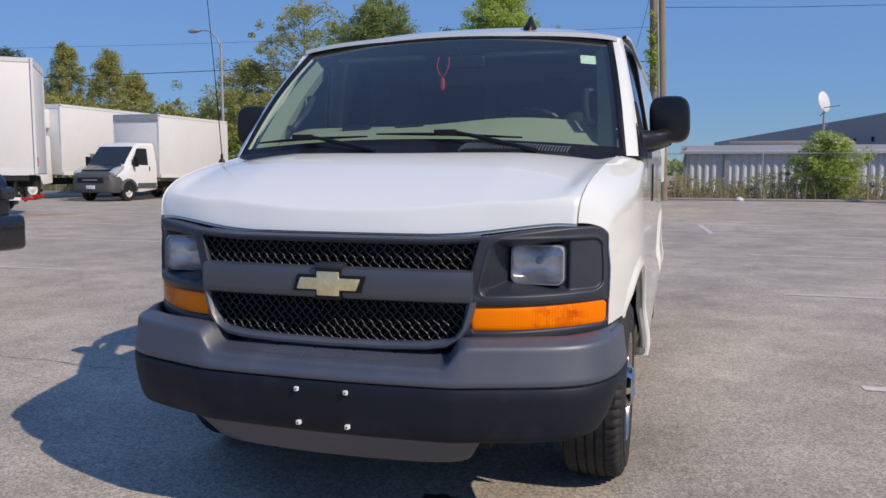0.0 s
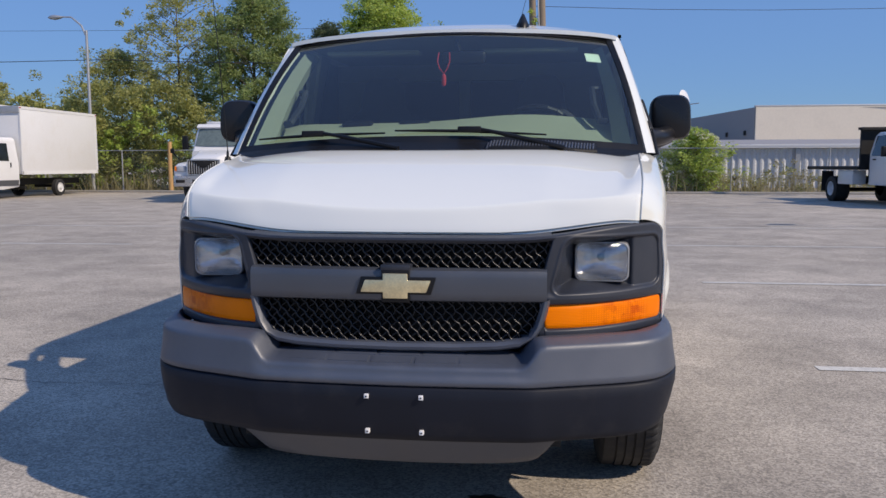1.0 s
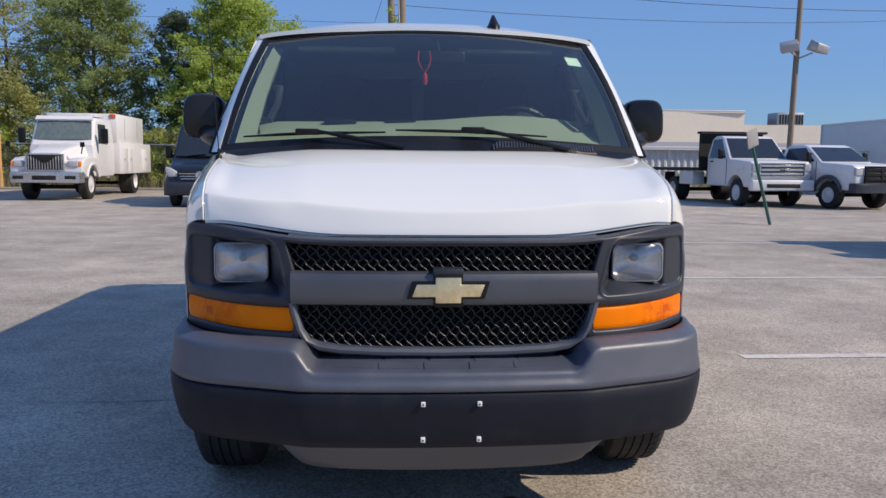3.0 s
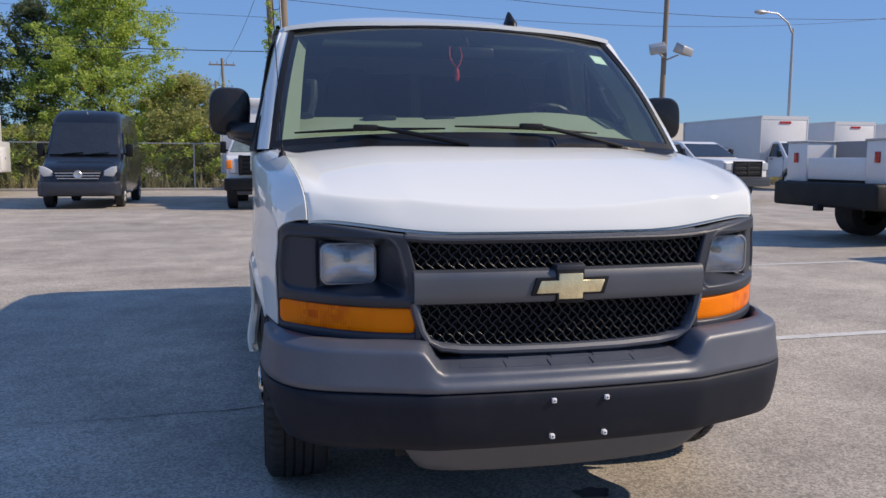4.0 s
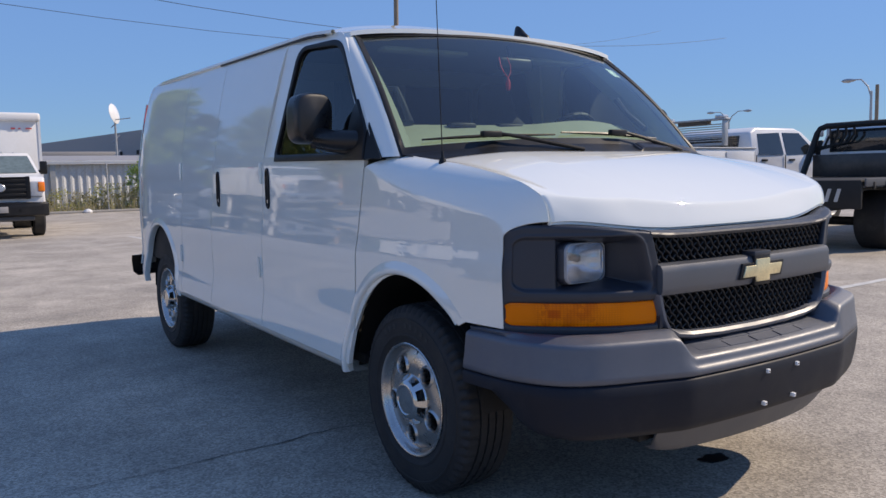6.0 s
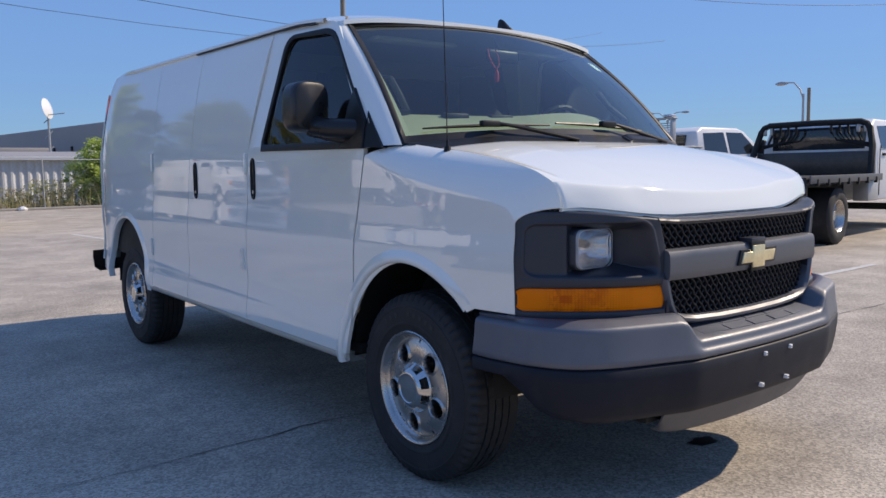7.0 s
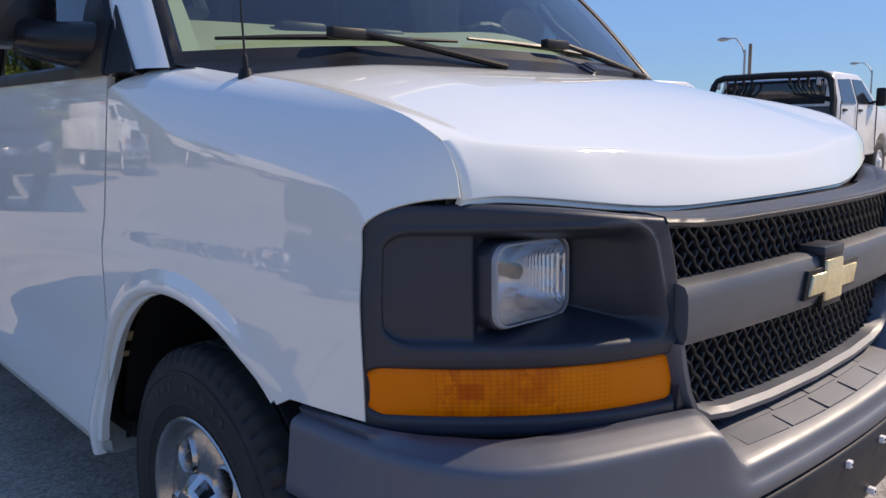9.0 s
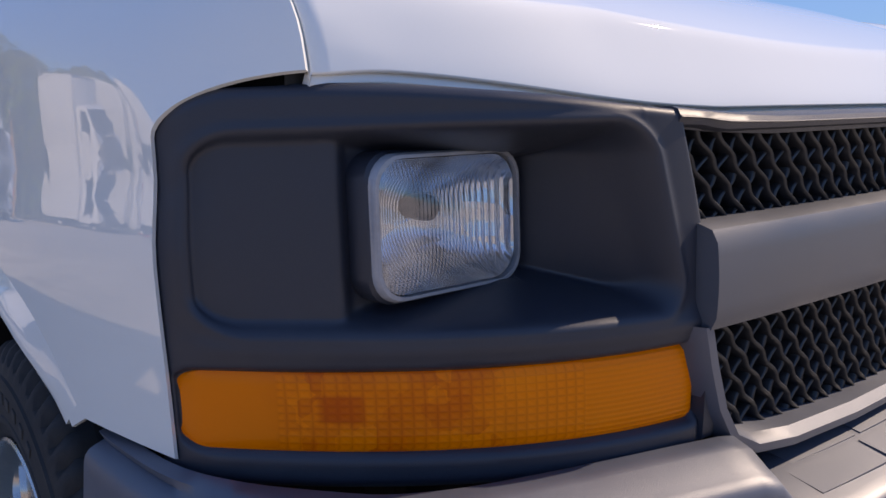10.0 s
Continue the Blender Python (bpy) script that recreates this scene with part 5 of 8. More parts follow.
first = None
for y, x in ((HUB_F, 0.948), (HUB_R, 0.948)):
    for s in (1, -1):
        if first is None:
            tyre_me = part("tyre", make_tyre(0.376, 0.235), rubber).data
            rim_me = part("rim", make_rim(), steel).data
            cap_me = part("centre_cap", make_cap(), [chrome, frame_black]).data
            back = part("brake_drum", revolve([(-0.085, 0.0), (-0.085, 0.17), (-0.07, 0.195), (-0.15, 0.2)], 40, (0, 0, 0)), frame_black).data
            mark_me = part("sidewall_mark", block(0.008, -0.009, 0.286, 0.0125, 0.009, 0.304, 0.001, 1), mark_rubber).data
            for o in [o for o in scene.objects if o.type == "MESH" and o.data in (tyre_me, rim_me, cap_me, back, mark_me)]:
                bpy.data.objects.remove(o)
            first = True
        base = Matrix.Translation((s * x, y, HUB_Z)) @ (Matrix() if s > 0 else pose(0, 0, 0, 0, 0, 180))
        tyre = new("wheel", tyre_me)
        tyre.parent, tyre.matrix_basis = van, base
        tagged(tyre, "black ribbed tyre on bright steel wheel")
        for k in range(8):
            q = radians(62 + 7.5 * k + (9 if k > 4 else 0))
            mark = new("sidewall_mark", mark_me)
            mark.parent = tyre
            mark.matrix_basis = pose(0, 0, 0, math.degrees(q) - 90, 0, 0)
        for nm, me in (("rim", rim_me), ("centre_cap", cap_me), ("brake_drum", back)):
            o = new(nm, me)
            o.parent = tyre

# door handles, hinges, antenna, fin
for hy, hz, s in ((2.322, 1.185, -1), (3.100, 1.165, -1), (2.322, 1.185, 1)):
    def oval(w, h, n=24):
        return [(w * math.copysign(abs(math.cos(2 * math.pi * i / n)) ** 0.7, math.cos(2 * math.pi * i / n)), h * math.copysign(abs(math.sin(2 * math.pi * i / n)) ** 0.55, math.sin(2 * math.pi * i / n))) for i in range(n)]
    bm = bmesh.new()
    rows = []
    for w, h, o in ((0.026, 0.106, -0.004), (0.026, 0.106, 0.004), (0.021, 0.100, 0.008), (0.015, 0.093, 0.006), (0.013, 0.088, 0.002)):
        rows.append([side_point(hy + a, hz + b, o) for a, b in oval(w, h)])
    vs = grid(bm, rows, close_u=True)
    bm.faces.new(vs[-1])
    if s < 0:
        bm2 = mirrored(bm)
        bm.free()
        bm = bm2
    h = part("door_handle", bm, plastic, van, "black oval door handle")
    bm = revolve([(0.0, 0.0), (0.002, 0.009), (0.0, 0.010)], 14, side_point(hy, hz - 0.068, 0.003), "x")
    part("lock_barrel", mirrored(bm) if s < 0 else bm, steel, h)
for hy, hz in ((2.405, 1.262), (2.468, 0.76), (3.845, 1.27), (3.915, 0.71)):
    bm = bmesh.new()
    p = [side_point(hy, hz + d, 0.006) for d in (-0.055, -0.02, 0.02, 0.055)]
    tube(bm, p, 0.009, 8)
    q = side_point(hy + 0.02, hz, 0.003)
    box(bm, q.x - 0.01, q.y - 0.012, q.z - 0.045, q.x + 0.004, q.y + 0.012, q.z + 0.045, 0.003)
    part("door_hinge", mirrored(bm), paint, van)
bm = bmesh.new()
tube(bm, [(-0.868, 0.877, 1.292), (-0.868, 0.877, 1.318)], [0.018, 0.011], 14)
tube(bm, [(-0.868, 0.877, 1.318), (-0.868, 0.8775, 1.335), (-0.868, 0.878, 1.345)], [0.006, 0.006, 0.003], 8)
tube(bm, [(-0.868, 0.878, 1.345), (-0.888, 0.862, 1.75), (-0.910, 0.843, 2.14)], [0.0022, 0.0018, 0.0014], 6)
part("antenna", bm, plastic, van, "thin black whip antenna")
bm = bmesh.new()
fin = [(0.0, 0.055, 0.030), (0.025, 0.060, 0.034), (0.04, 0.045, 0.026), (0.065, 0.032, 0.016), (0.082, 0.020, 0.009), (0.09, 0.008, 0.004)]
rows = []
for dz, ly, lx in fin:
    rows.append([Vector((0.36 + lx * math.cos(2 * math.pi * k / 16), 1.86 + dz * 0.5 + ly * math.sin(2 * math.pi * k / 16), 1.985 + dz)) for k in range(16)])
vs = grid(bm, rows, close_u=True)
bm.faces.new(vs[-1])
part("roof_aerial", bm, plastic, van, "small black roof aerial")

# mirrors


def make_mirror_shell():
    bm = bmesh.new()
    rows = []
    for i, (y, k) in enumerate(((1.515, 0.80), (1.52, 0.92), (1.535, 0.985), (1.56, 1.0), (1.60, 1.0), (1.625, 0.985), (1.632, 0.95))):
        row = []
        for q in range(40):
            a = 2 * math.pi * q / 40
            cx = math.copysign(abs(math.cos(a)) ** 0.58, math.cos(a))
            cz = math.copysign(abs(math.sin(a)) ** 0.58, math.sin(a))
            row.append(Vector((1.080 + 0.092 * k * cx - 0.004 * cz, y - 0.01 * cx, 1.507 + 0.108 * k * cz)))
        rows.append(row)
    vs = grid(bm, rows, close_u=True)
    bm.faces.new(vs[0])
    return bm


def make_mirror_arm():
    bm = bmesh.new()
    tube(bm, [(0.94, 1.37, 1.405), (0.98, 1.40, 1.407), (1.02, 1.46, 1.412), (1.06, 1.53, 1.425), (1.09, 1.57, 1.44)], [0.046, 0.044, 0.042, 0.042, 0.03], 16)
    tube(bm, [(0.94, 1.38, 1.362), (0.99, 1.45, 1.366), (1.08, 1.56, 1.40)], [0.018, 0.018, 0.016], 10)
    return bm


def make_sail():
    """Black plate at the front lower corner of the door glass, from which the mirror's arm comes."""
    pts = round_corners([(1.275, 1.322, 0.004), (1.292, 1.44, 0.01), (1.42, 1.585, 0.012), (1.448, 1.50, 0.05), (1.452, 1.322, 0.004)], 4)
    bm = bmesh.new()
    rows = [[side_point(y, z, -0.012) for y, z in pts], [side_point(y, z, 0.009) for y, z in pts], [side_point(lerp(y, 1.36, 0.06), lerp(z, 1.43, 0.06), 0.013) for y, z in pts]]
    vs = grid(bm, rows, close_u=True)
    bm.faces.new(vs[-1])
    return bm


def make_corner_patch():
    """Black triangle on the pillar's foot ahead of the door."""
    a, b, c = Vector((0.972, 1.158, 1.326)), Vector((0.990, 1.266, 1.326)), Vector((0.942, 1.300, 1.478))
    bm = bmesh.new()
    n = Vector((0.012, -0.003, 0.003))
    lo = [bm.verts.new(p - n * 3) for p in (a, b, c)]
    hi = [bm.verts.new(p + n * 0.2) for p in (a, b, c)]
    bm.faces.new(hi)
    for i in range(3):
        j = (i + 1) % 3
        bm.faces.new((lo[i], lo[j], hi[j], hi[i]))
    return bm


def make_mirror_pane():
    out = rounded(1.0, 1.41, 1.16, 1.605, 0.03)
    bm = bmesh.new()
    bm.faces.new([bm.verts.new((x, 1.628, z)) for x, z in out])
    return bm


for s in (1, -1):
    flip = (lambda b: b) if s > 0 else mirrored
    mir = part("wing_mirror", flip(make_mirror_shell()), mirror_shell, van, "tall black plastic wing mirror")
    part("mirror_arm", flip(make_mirror_arm()), mirror_shell, mir)
    part("mirror_glass", flip(make_mirror_pane()), mirror_face, mir)
    part("mirror_sail", flip(make_sail()), plastic, van)
    part("corner_patch", flip(make_corner_patch()), plastic, van)

# wipers
for px in (0.165, -0.525):
    bm = bmesh.new()
    u0 = px / 0.9
    pivot = screen(u0, 0.055, 0.035)
    out_end = screen(u0 - 0.36 if px > 0 else -0.90, 0.075, 0.014)
    in_end = screen(u0 + 0.36, 0.06, 0.014)
    tube(bm, [out_end, out_end.lerp(in_end, 0.25) + Vector((0, -0.004, 0.004)), out_end.lerp(in_end, 0.5) + Vector((0, -0.006, 0.006)), in_end], [0.004, 0.007, 0.008, 0.004], 6)
    box(bm, pivot.x - 0.05, pivot.y - 0.014, pivot.z - 0.014, pivot.x + 0.05, pivot.y + 0.014, pivot.z + 0.012, 0.006)
    foot = Vector((px + 0.40, 0.885 + 0.12 * ((px + 0.4) / 0.9) ** 2, 1.352))
    tube(bm, [pivot + Vector((0.03, 0, 0.004)), pivot.lerp(foot, 0.35) + Vector((0, 0, 0.008)), pivot.lerp(foot, 0.7) + Vector((0, 0, 0.004)), foot], [0.006, 0.009, 0.010, 0.009], 8)
    part("wiper", bm, plastic, van, "black windscreen wiper")

# cabin
bm = bmesh.new()
rows = []
for i in range(25):
    u = lerp(-1, 1, i / 24)
    x = u * 0.86
    y0 = 1.02 + 0.11 * u * u
    hump = 0.036 * math.exp(-((x - 0.40) / 0.34) ** 2)
    end = 0.025 * sstep(0.70, 0.86, abs(x))
    rows.append([Vector((x, y0, 1.345)), Vector((x, y0 + 0.10, 1.375)), Vector((x, y0 + 0.25, 1.44 - end + 0.4 * hump)), Vector((x, y0 + 0.36, 1.482 - end + hump)), Vector((x, y0 + 0.40, 1.47 - end + hump)), Vector((x, y0 + 0.42, 1.38)), Vector((x, y0 + 0.40, 1.15)), Vector((x, y0 + 0.30, 0.95))])
grid(bm, rows)
part("dashboard", bm, beige, van, "beige plastic dashboard")
for cx in (-0.40, -0.12):
    bm = block(cx - 0.09, 1.36, 1.455, cx + 0.06, 1.40, 1.492, 0.012)
    part("dash_vent", bm, plastic, van)
bm = bmesh.new()
for k in range(24):
    a, b = 2 * math.pi * k / 24, 2 * math.pi * (k + 1) / 24
    c = Vector((0.44, 1.60, 1.40))
    e1, e2 = Vector((1, 0, 0)), Vector((0, -0.55, 0.83)).normalized() * -1
    tube(bm, [c + (e1 * math.cos(a) + e2 * math.sin(a)) * 0.19, c + (e1 * math.cos(b) + e2 * math.sin(b)) * 0.19], 0.015, 8, caps=False)
tube(bm, [(0.26, 1.60, 1.40), (0.44, 1.57, 1.39), (0.62, 1.60, 1.40)], [0.012, 0.05, 0.012], 8)
tube(bm, [(0.44, 1.57, 1.39), (0.44, 1.44, 1.32)], 0.035, 10)
part("steering_wheel", bm, plastic, van, "black steering wheel")
for s in (-1, 1):
    bm = bmesh.new()
    cx = s * 0.46
    rows = []
    for z, w, y in ((1.02, 0.24, 2.02), (1.15, 0.26, 2.06), (1.30, 0.265, 2.11), (1.45, 0.25, 2.17), (1.55, 0.20, 2.20), (1.60, 0.14, 2.22), (1.66, 0.13, 2.23), (1.74, 0.12, 2.25), (1.79, 0.08, 2.26)):
        rows.append([Vector((cx + w * math.copysign(abs(math.cos(2 * math.pi * k / 20)) ** 0.6, math.cos(2 * math.pi * k / 20)), y + 0.06 * math.sin(2 * math.pi * k / 20), z)) for k in range(20)])
    vs = grid(bm, rows, close_u=True)
    bm.faces.new(vs[-1])
    box(bm, cx - 0.25, 1.60, 0.90, cx + 0.25, 2.12, 1.05, 0.05, 3)
    part("seat", bm, cloth, van, "dark gray cloth front seat")
bm = bmesh.new()
grid(bm, [[(x, y, 1.90 + 0.05 * (1 - (x / 0.8) ** 2) + rake(y)) for x in (-0.80, -0.4, 0, 0.4, 0.80)] for y in (1.70, 1.9, 2.2, 2.6, 3.6)])
part("headliner", bm, headliner, van, "gray cloth headliner")
divider_gray = surface("divider_gray", (0.17, 0.19, 0.20), rough=0.6, var=0.1, scale=3, fine=80, bump=0.05)
bulkhead = part("bulkhead", block(-0.86, 2.90, 0.5, 0.86, 2.94, 1.92), cloth, van, "dark cargo divider behind the seats")
for x0, x1 in ((-0.82, -0.46), (-0.05, 0.02), (0.52, 0.82)):
    part("divider_panel", block(x0, 2.56, 0.6, x1, 2.59, 1.86, 0.008), divider_gray, bulkhead, "gray metal divider panel")
part("divider_header", block(-0.82, 2.55, 1.80, 0.82, 2.60, 1.90, 0.008), divider_gray, bulkhead)
for s in (-1, 1):
    bm = bmesh.new()
    rows = []
    for i in range(9):
        t = i / 8
        a = screen(s * 0.965, lerp(0.03, 0.97, t), -0.03)
        rows.append([a, a + Vector((-s * lerp(0.075, 0.04, t), 0.05, -0.01)), a + Vector((-s * lerp(0.06, 0.03, t), 0.14, -0.02)), a + Vector((s * 0.01, 0.10, -0.02))])
    grid(bm, rows)
    part("pillar_trim", bm, headliner, van)
for s in (-1, 1):
    bm = bmesh.new()
    a, b = screen(s * 0.86, 0.34, -0.10), screen(s * 0.86, 0.62, -0.10)
    tube(bm, [a + Vector((s * 0.03, 0.02, 0)), a, a.lerp(b, 0.5) + Vector((-s * 0.01, 0.01, 0)), b, b + Vector((s * 0.03, 0.02, 0))], 0.016, 8)
    part("grab_handle", bm, plastic_gray, van)
for s in (-1, 1):
    bm = block(s * 0.40 - 0.24, 1.66, 1.845, s * 0.40 + 0.24, 1.76, 1.865, 0.008)
    part("sun_visor", bm, headliner, van)
bm = bmesh.new()
box(bm, -0.03, 1.575, 1.775, 0.19, 1.605, 1.845, 0.02, 3)
tube(bm, [(0.06, 1.60, 1.83), (0.04, 1.60, 1.90)], 0.010, 8)
part("rear_view_mirror", bm, plastic, van, "black rear-view mirror")

ornament = thing("hanging_charm", "red cord charm hanging from the rear-view mirror", "ornament")
bm = bmesh.new()
mx, my = -0.015, 1.545
tube(bm, [(mx - 0.028, my + 0.02, 1.835), (mx - 0.034, my, 1.79), (mx - 0.022, my - 0.01, 1.755), (mx, my - 0.014, 1.728), (mx + 0.018, my - 0.01, 1.755), (mx + 0.028, my, 1.79), (mx + 0.024, my + 0.02, 1.835)], 0.003, 6)
part("cord", bm, red_cord, ornament)
bm = revolve([(1.728, 0.003), (1.722, 0.009), (1.705, 0.012), (1.684, 0.012), (1.670, 0.009), (1.666, 0.0)], 12, (mx, my - 0.014, 0), "z")
part("tag", bm, red_cord, ornament)

rows = [[screen(lerp(0.82, 0.905, i / 3), lerp(0.72, 0.81, j / 3), -0.004) for i in range(4)] for j in range(4)]
bm = bmesh.new()
grid(bm, rows)
part("paper_sticker", bm, sticker_white, van, "pale square sticker inside the windscreen")

# ---- parked vehicles ----


def shell(profile, hw, z_belt, inset, bevel=0.04):
    """A body pulled out across its width, leaning in above the belt."""
    bm = prism(profile, "x", -hw, hw, bevel, 2)
    top = max(v.co.z for v in bm.verts)
    for v in bm.verts:
        if v.co.z > z_belt:
            v.co.x *= 1 - inset / hw * (v.co.z - z_belt) / (top - z_belt)
        if v.co.y < 0.5:
            v.co.x *= 1 - 0.06 * ((0.5 - max(v.co.y, 0)) / 0.5) ** 2
    return bm


def lean_x(z, hw, z_belt, inset, top):
    return hw - (inset * (z - z_belt) / (top - z_belt) if z > z_belt else 0)


def side_glass(pts, hw, z_belt, inset, top, s, out=0.006):
    bm = bmesh.new()
    a = [bm.verts.new((s * (lean_x(z, hw, z_belt, inset, top) + out), y, z)) for y, z in pts]
    b = [bm.verts.new((s * (lean_x(z, hw, z_belt, inset, top) - 0.02), y, z)) for y, z in pts]
    bm.faces.new(a)
    for i in range(len(a)):
        bm.faces.new((a[i], a[(i + 1) % len(a)], b[(i + 1) % len(a)], b[i]))
    return bm


def slope_pane(y0, z0, w0, y1, z1, w1, out=0.014, bow=0.0):
    """A pane on a sloping front or back, bowed in plan."""
    n = Vector((0, z0 - z1, y1 - y0))
    n = n.normalized() * (1 if n.z > 0 else -1)
    rows = []
    for i in range(7):
        t = i / 6
        y, z, w = lerp(y0, y1, t), lerp(z0, z1, t), lerp(w0, w1, t)
        rows.append([Vector((u * w, y + bow * abs(u) ** 3, z)) + n * out for u in [lerp(-1, 1, k / 12) for k in range(13)]])
    return solid_sheet(rows, -n * (out + 0.012))


BG_TYRE, BG_RIM = {}, {}


def bg_wheel(th, s, x, y, r, w, rim_mat, dual=False):
    key = (round(r, 3), w, dual)
    if key not in BG_TYRE:
        rr = 0.56 * r
        t = part("tyre", revolve([(-0.01, rr), (0.0, rr + 0.02), (0.012, (rr + r) / 2), (-0.01, r - 0.02), (-0.03, r), (-w + 0.03, r), (-w, r - 0.04), (-w, rr)], 36, (0, 0, 0)), rubber)
        dish = -0.10 if dual else 0.0
        d = part("rim", revolve([(-0.02, rr + 0.01), (0.0, rr), (-0.02, rr - 0.02), (dish - 0.03, rr * 0.8), (dish - 0.02, rr * 0.55), (dish + 0.01, rr * 0.38), (dish + 0.03, rr * 0.3), (dish + 0.035, 0)], 28, (0, 0, 0)), rim_mat)
        BG_TYRE[key], BG_RIM[key] = t.data, d.data
        bpy.data.objects.remove(t)
        bpy.data.objects.remove(d)
    t = new("wheel", BG_TYRE[key])
    t.parent = th
    t.matrix_basis = Matrix.Translation((s * x, y, r)) @ (Matrix() if s > 0 else pose(0, 0, 0, 0, 0, 180))
    d = new("rim", BG_RIM[key])
    d.parent = t
    if not d.material_slots or d.material_slots[0].material != rim_mat:
        d.data = d.data.copy()
        d.data.materials.clear()
        d.data.materials.append(rim_mat)
    return t


def bg_mirror(th, s, x, y, z, w=0.16, h=0.32):
    bm = block(s * x - w / 2 + s * w * 0.7, y - 0.07, z - h / 2, s * x + w / 2 + s * w * 0.7, y + 0.05, z + h / 2, 0.03, 3)
    m = part("wing_mirror", bm, plastic, th, "black wing mirror")
    bm = bmesh.new()
    tube(bm, [(s * (x - 0.06), y + 0.02, z - h * 0.3), (s * (x + w * 0.4), y, z - h * 0.25)], 0.025, 8)
    part("mirror_arm", bm, plastic, m)


def grille(th, x0, x1, y, z0, z1, bars, bar_mat, back=None, frame=None, upright=False):
    g = part("grille", block(x0, y, z0, x1, y + 0.06, z1, 0.012), back or frame_black, th)
    for i in range(bars):
        t = (i + 0.5) / bars
        if upright:
            xc = lerp(x0, x1, t)
            bm = block(xc - 0.012, y - 0.018, z0 + 0.02, xc + 0.012, y + 0.02, z1 - 0.02, 0.004, 1)
        else:
            zc = lerp(z0, z1, t)
            hgt = (z1 - z0) / bars * 0.3
            bm = block(x0 + 0.02, y - 0.022, zc - hgt, x1 - 0.02, y + 0.02, zc + hgt, 0.008, 1)
        part("grille_bar", bm, bar_mat, g)
    if frame:
        bm = bmesh.new()
        for a, b, c, d in ((x0 - 0.03, z0 - 0.03, x1 + 0.03, z0), (x0 - 0.03, z1, x1 + 0.03, z1 + 0.03), (x0 - 0.03, z0, x0, z1), (x1, z0, x1 + 0.03, z1)):
            box(bm, a, y - 0.03, b, c, y + 0.04, d)
        part("grille_frame", bm, frame, g)


def chassis(th, y0, y1, hw=0.42, z0=0.5, z1=0.72):
    bm = bmesh.new()
    for s in (-1, 1):
        box(bm, s * hw - 0.05, y0, z0, s * hw + 0.05, y1, z1)
    for k in range(5):
        y = lerp(y0 + 0.2, y1 - 0.2, k / 4)
        box(bm, -hw, y - 0.06, z0 + 0.03, hw, y + 0.06, z1 - 0.03)
    part("chassis", bm, frame_black, th)
    for y in (y0 + 0.9, y1 - 1.2):
        bm = bmesh.new()
        tube(bm, [(-0.9, y, 0.40), (0.9, y, 0.40)], 0.07, 10)
        part("axle", bm, frame_black, th)


def cargo_box(th, y0, y1, hw, z0, z1, mat=None, posts=True, label="smooth white cargo box"):
    b = part("cargo_box", block(-hw, y0, z0, hw, y1, z1, 0.03, 2), mat or truck_box, th, label)
    bm = bmesh.new()
    for s in (-1, 1):
        for y in (y0, y1):
            box(bm, s * hw - 0.05, y - 0.012 if y == y0 else y - 0.05, z0, s * hw + 0.014 * s + 0.0, y + 0.05 if y == y0 else y + 0.012, z1 + 0.004)
        box(bm, s * (hw - 0.02), y0, z1 - 0.10, s * (hw + 0.016), y1, z1 + 0.012)
        box(bm, s * (hw - 0.02), y0, z0 - 0.02, s * (hw + 0.014), y1, z0 + 0.12)
    box(bm, -hw, y0 - 0.014, z1 - 0.16, hw, y0 + 0.03, z1 + 0.012)
    part("box_trim", bm, truck_box, b)
    for s in (-1, 1):
        for y in (y0 + 0.03, y1 - 0.03):
            part("marker_lamp", block(s * (hw + 0.012) - 0.012, y - 0.05, z1 - 0.07, s * (hw + 0.012) + 0.012, y + 0.05, z1 - 0.03, 0.005), red_lens, b)
    return b


def lamp_pair(th, x0, x1, y, z0, z1, mat=None, name="headlight"):
    for s in (-1, 1):
        a, b = sorted((s * x0, s * x1))
        part(name, block(a, y, z0, b, y + 0.10, z1, 0.025, 3), mat or lamp_far, th)


lamp_far = surface("far_lamp_glass", (0.42, 0.44, 0.47), rough=0.12, var=0.15, scale=20, fine=60, bump=0.02, coat=0.6)
silver = surface("silver_trim", (0.55, 0.56, 0.58), rough=0.3, metal=0.8, var=0.08, scale=6, fine=60, bump=0.02)
rim_white = surface("white_rim", (0.62, 0.62, 0.62), rough=0.4, var=0.1, scale=10, dirt=(0.3, 0.26, 0.2), dirt_amount=0.3, dirt_scale=9)
gray_cladding = surface("gray_cladding", (0.075, 0.078, 0.085), rough=0.55, var=0.12, scale=5, fine=200, bump=0.1)


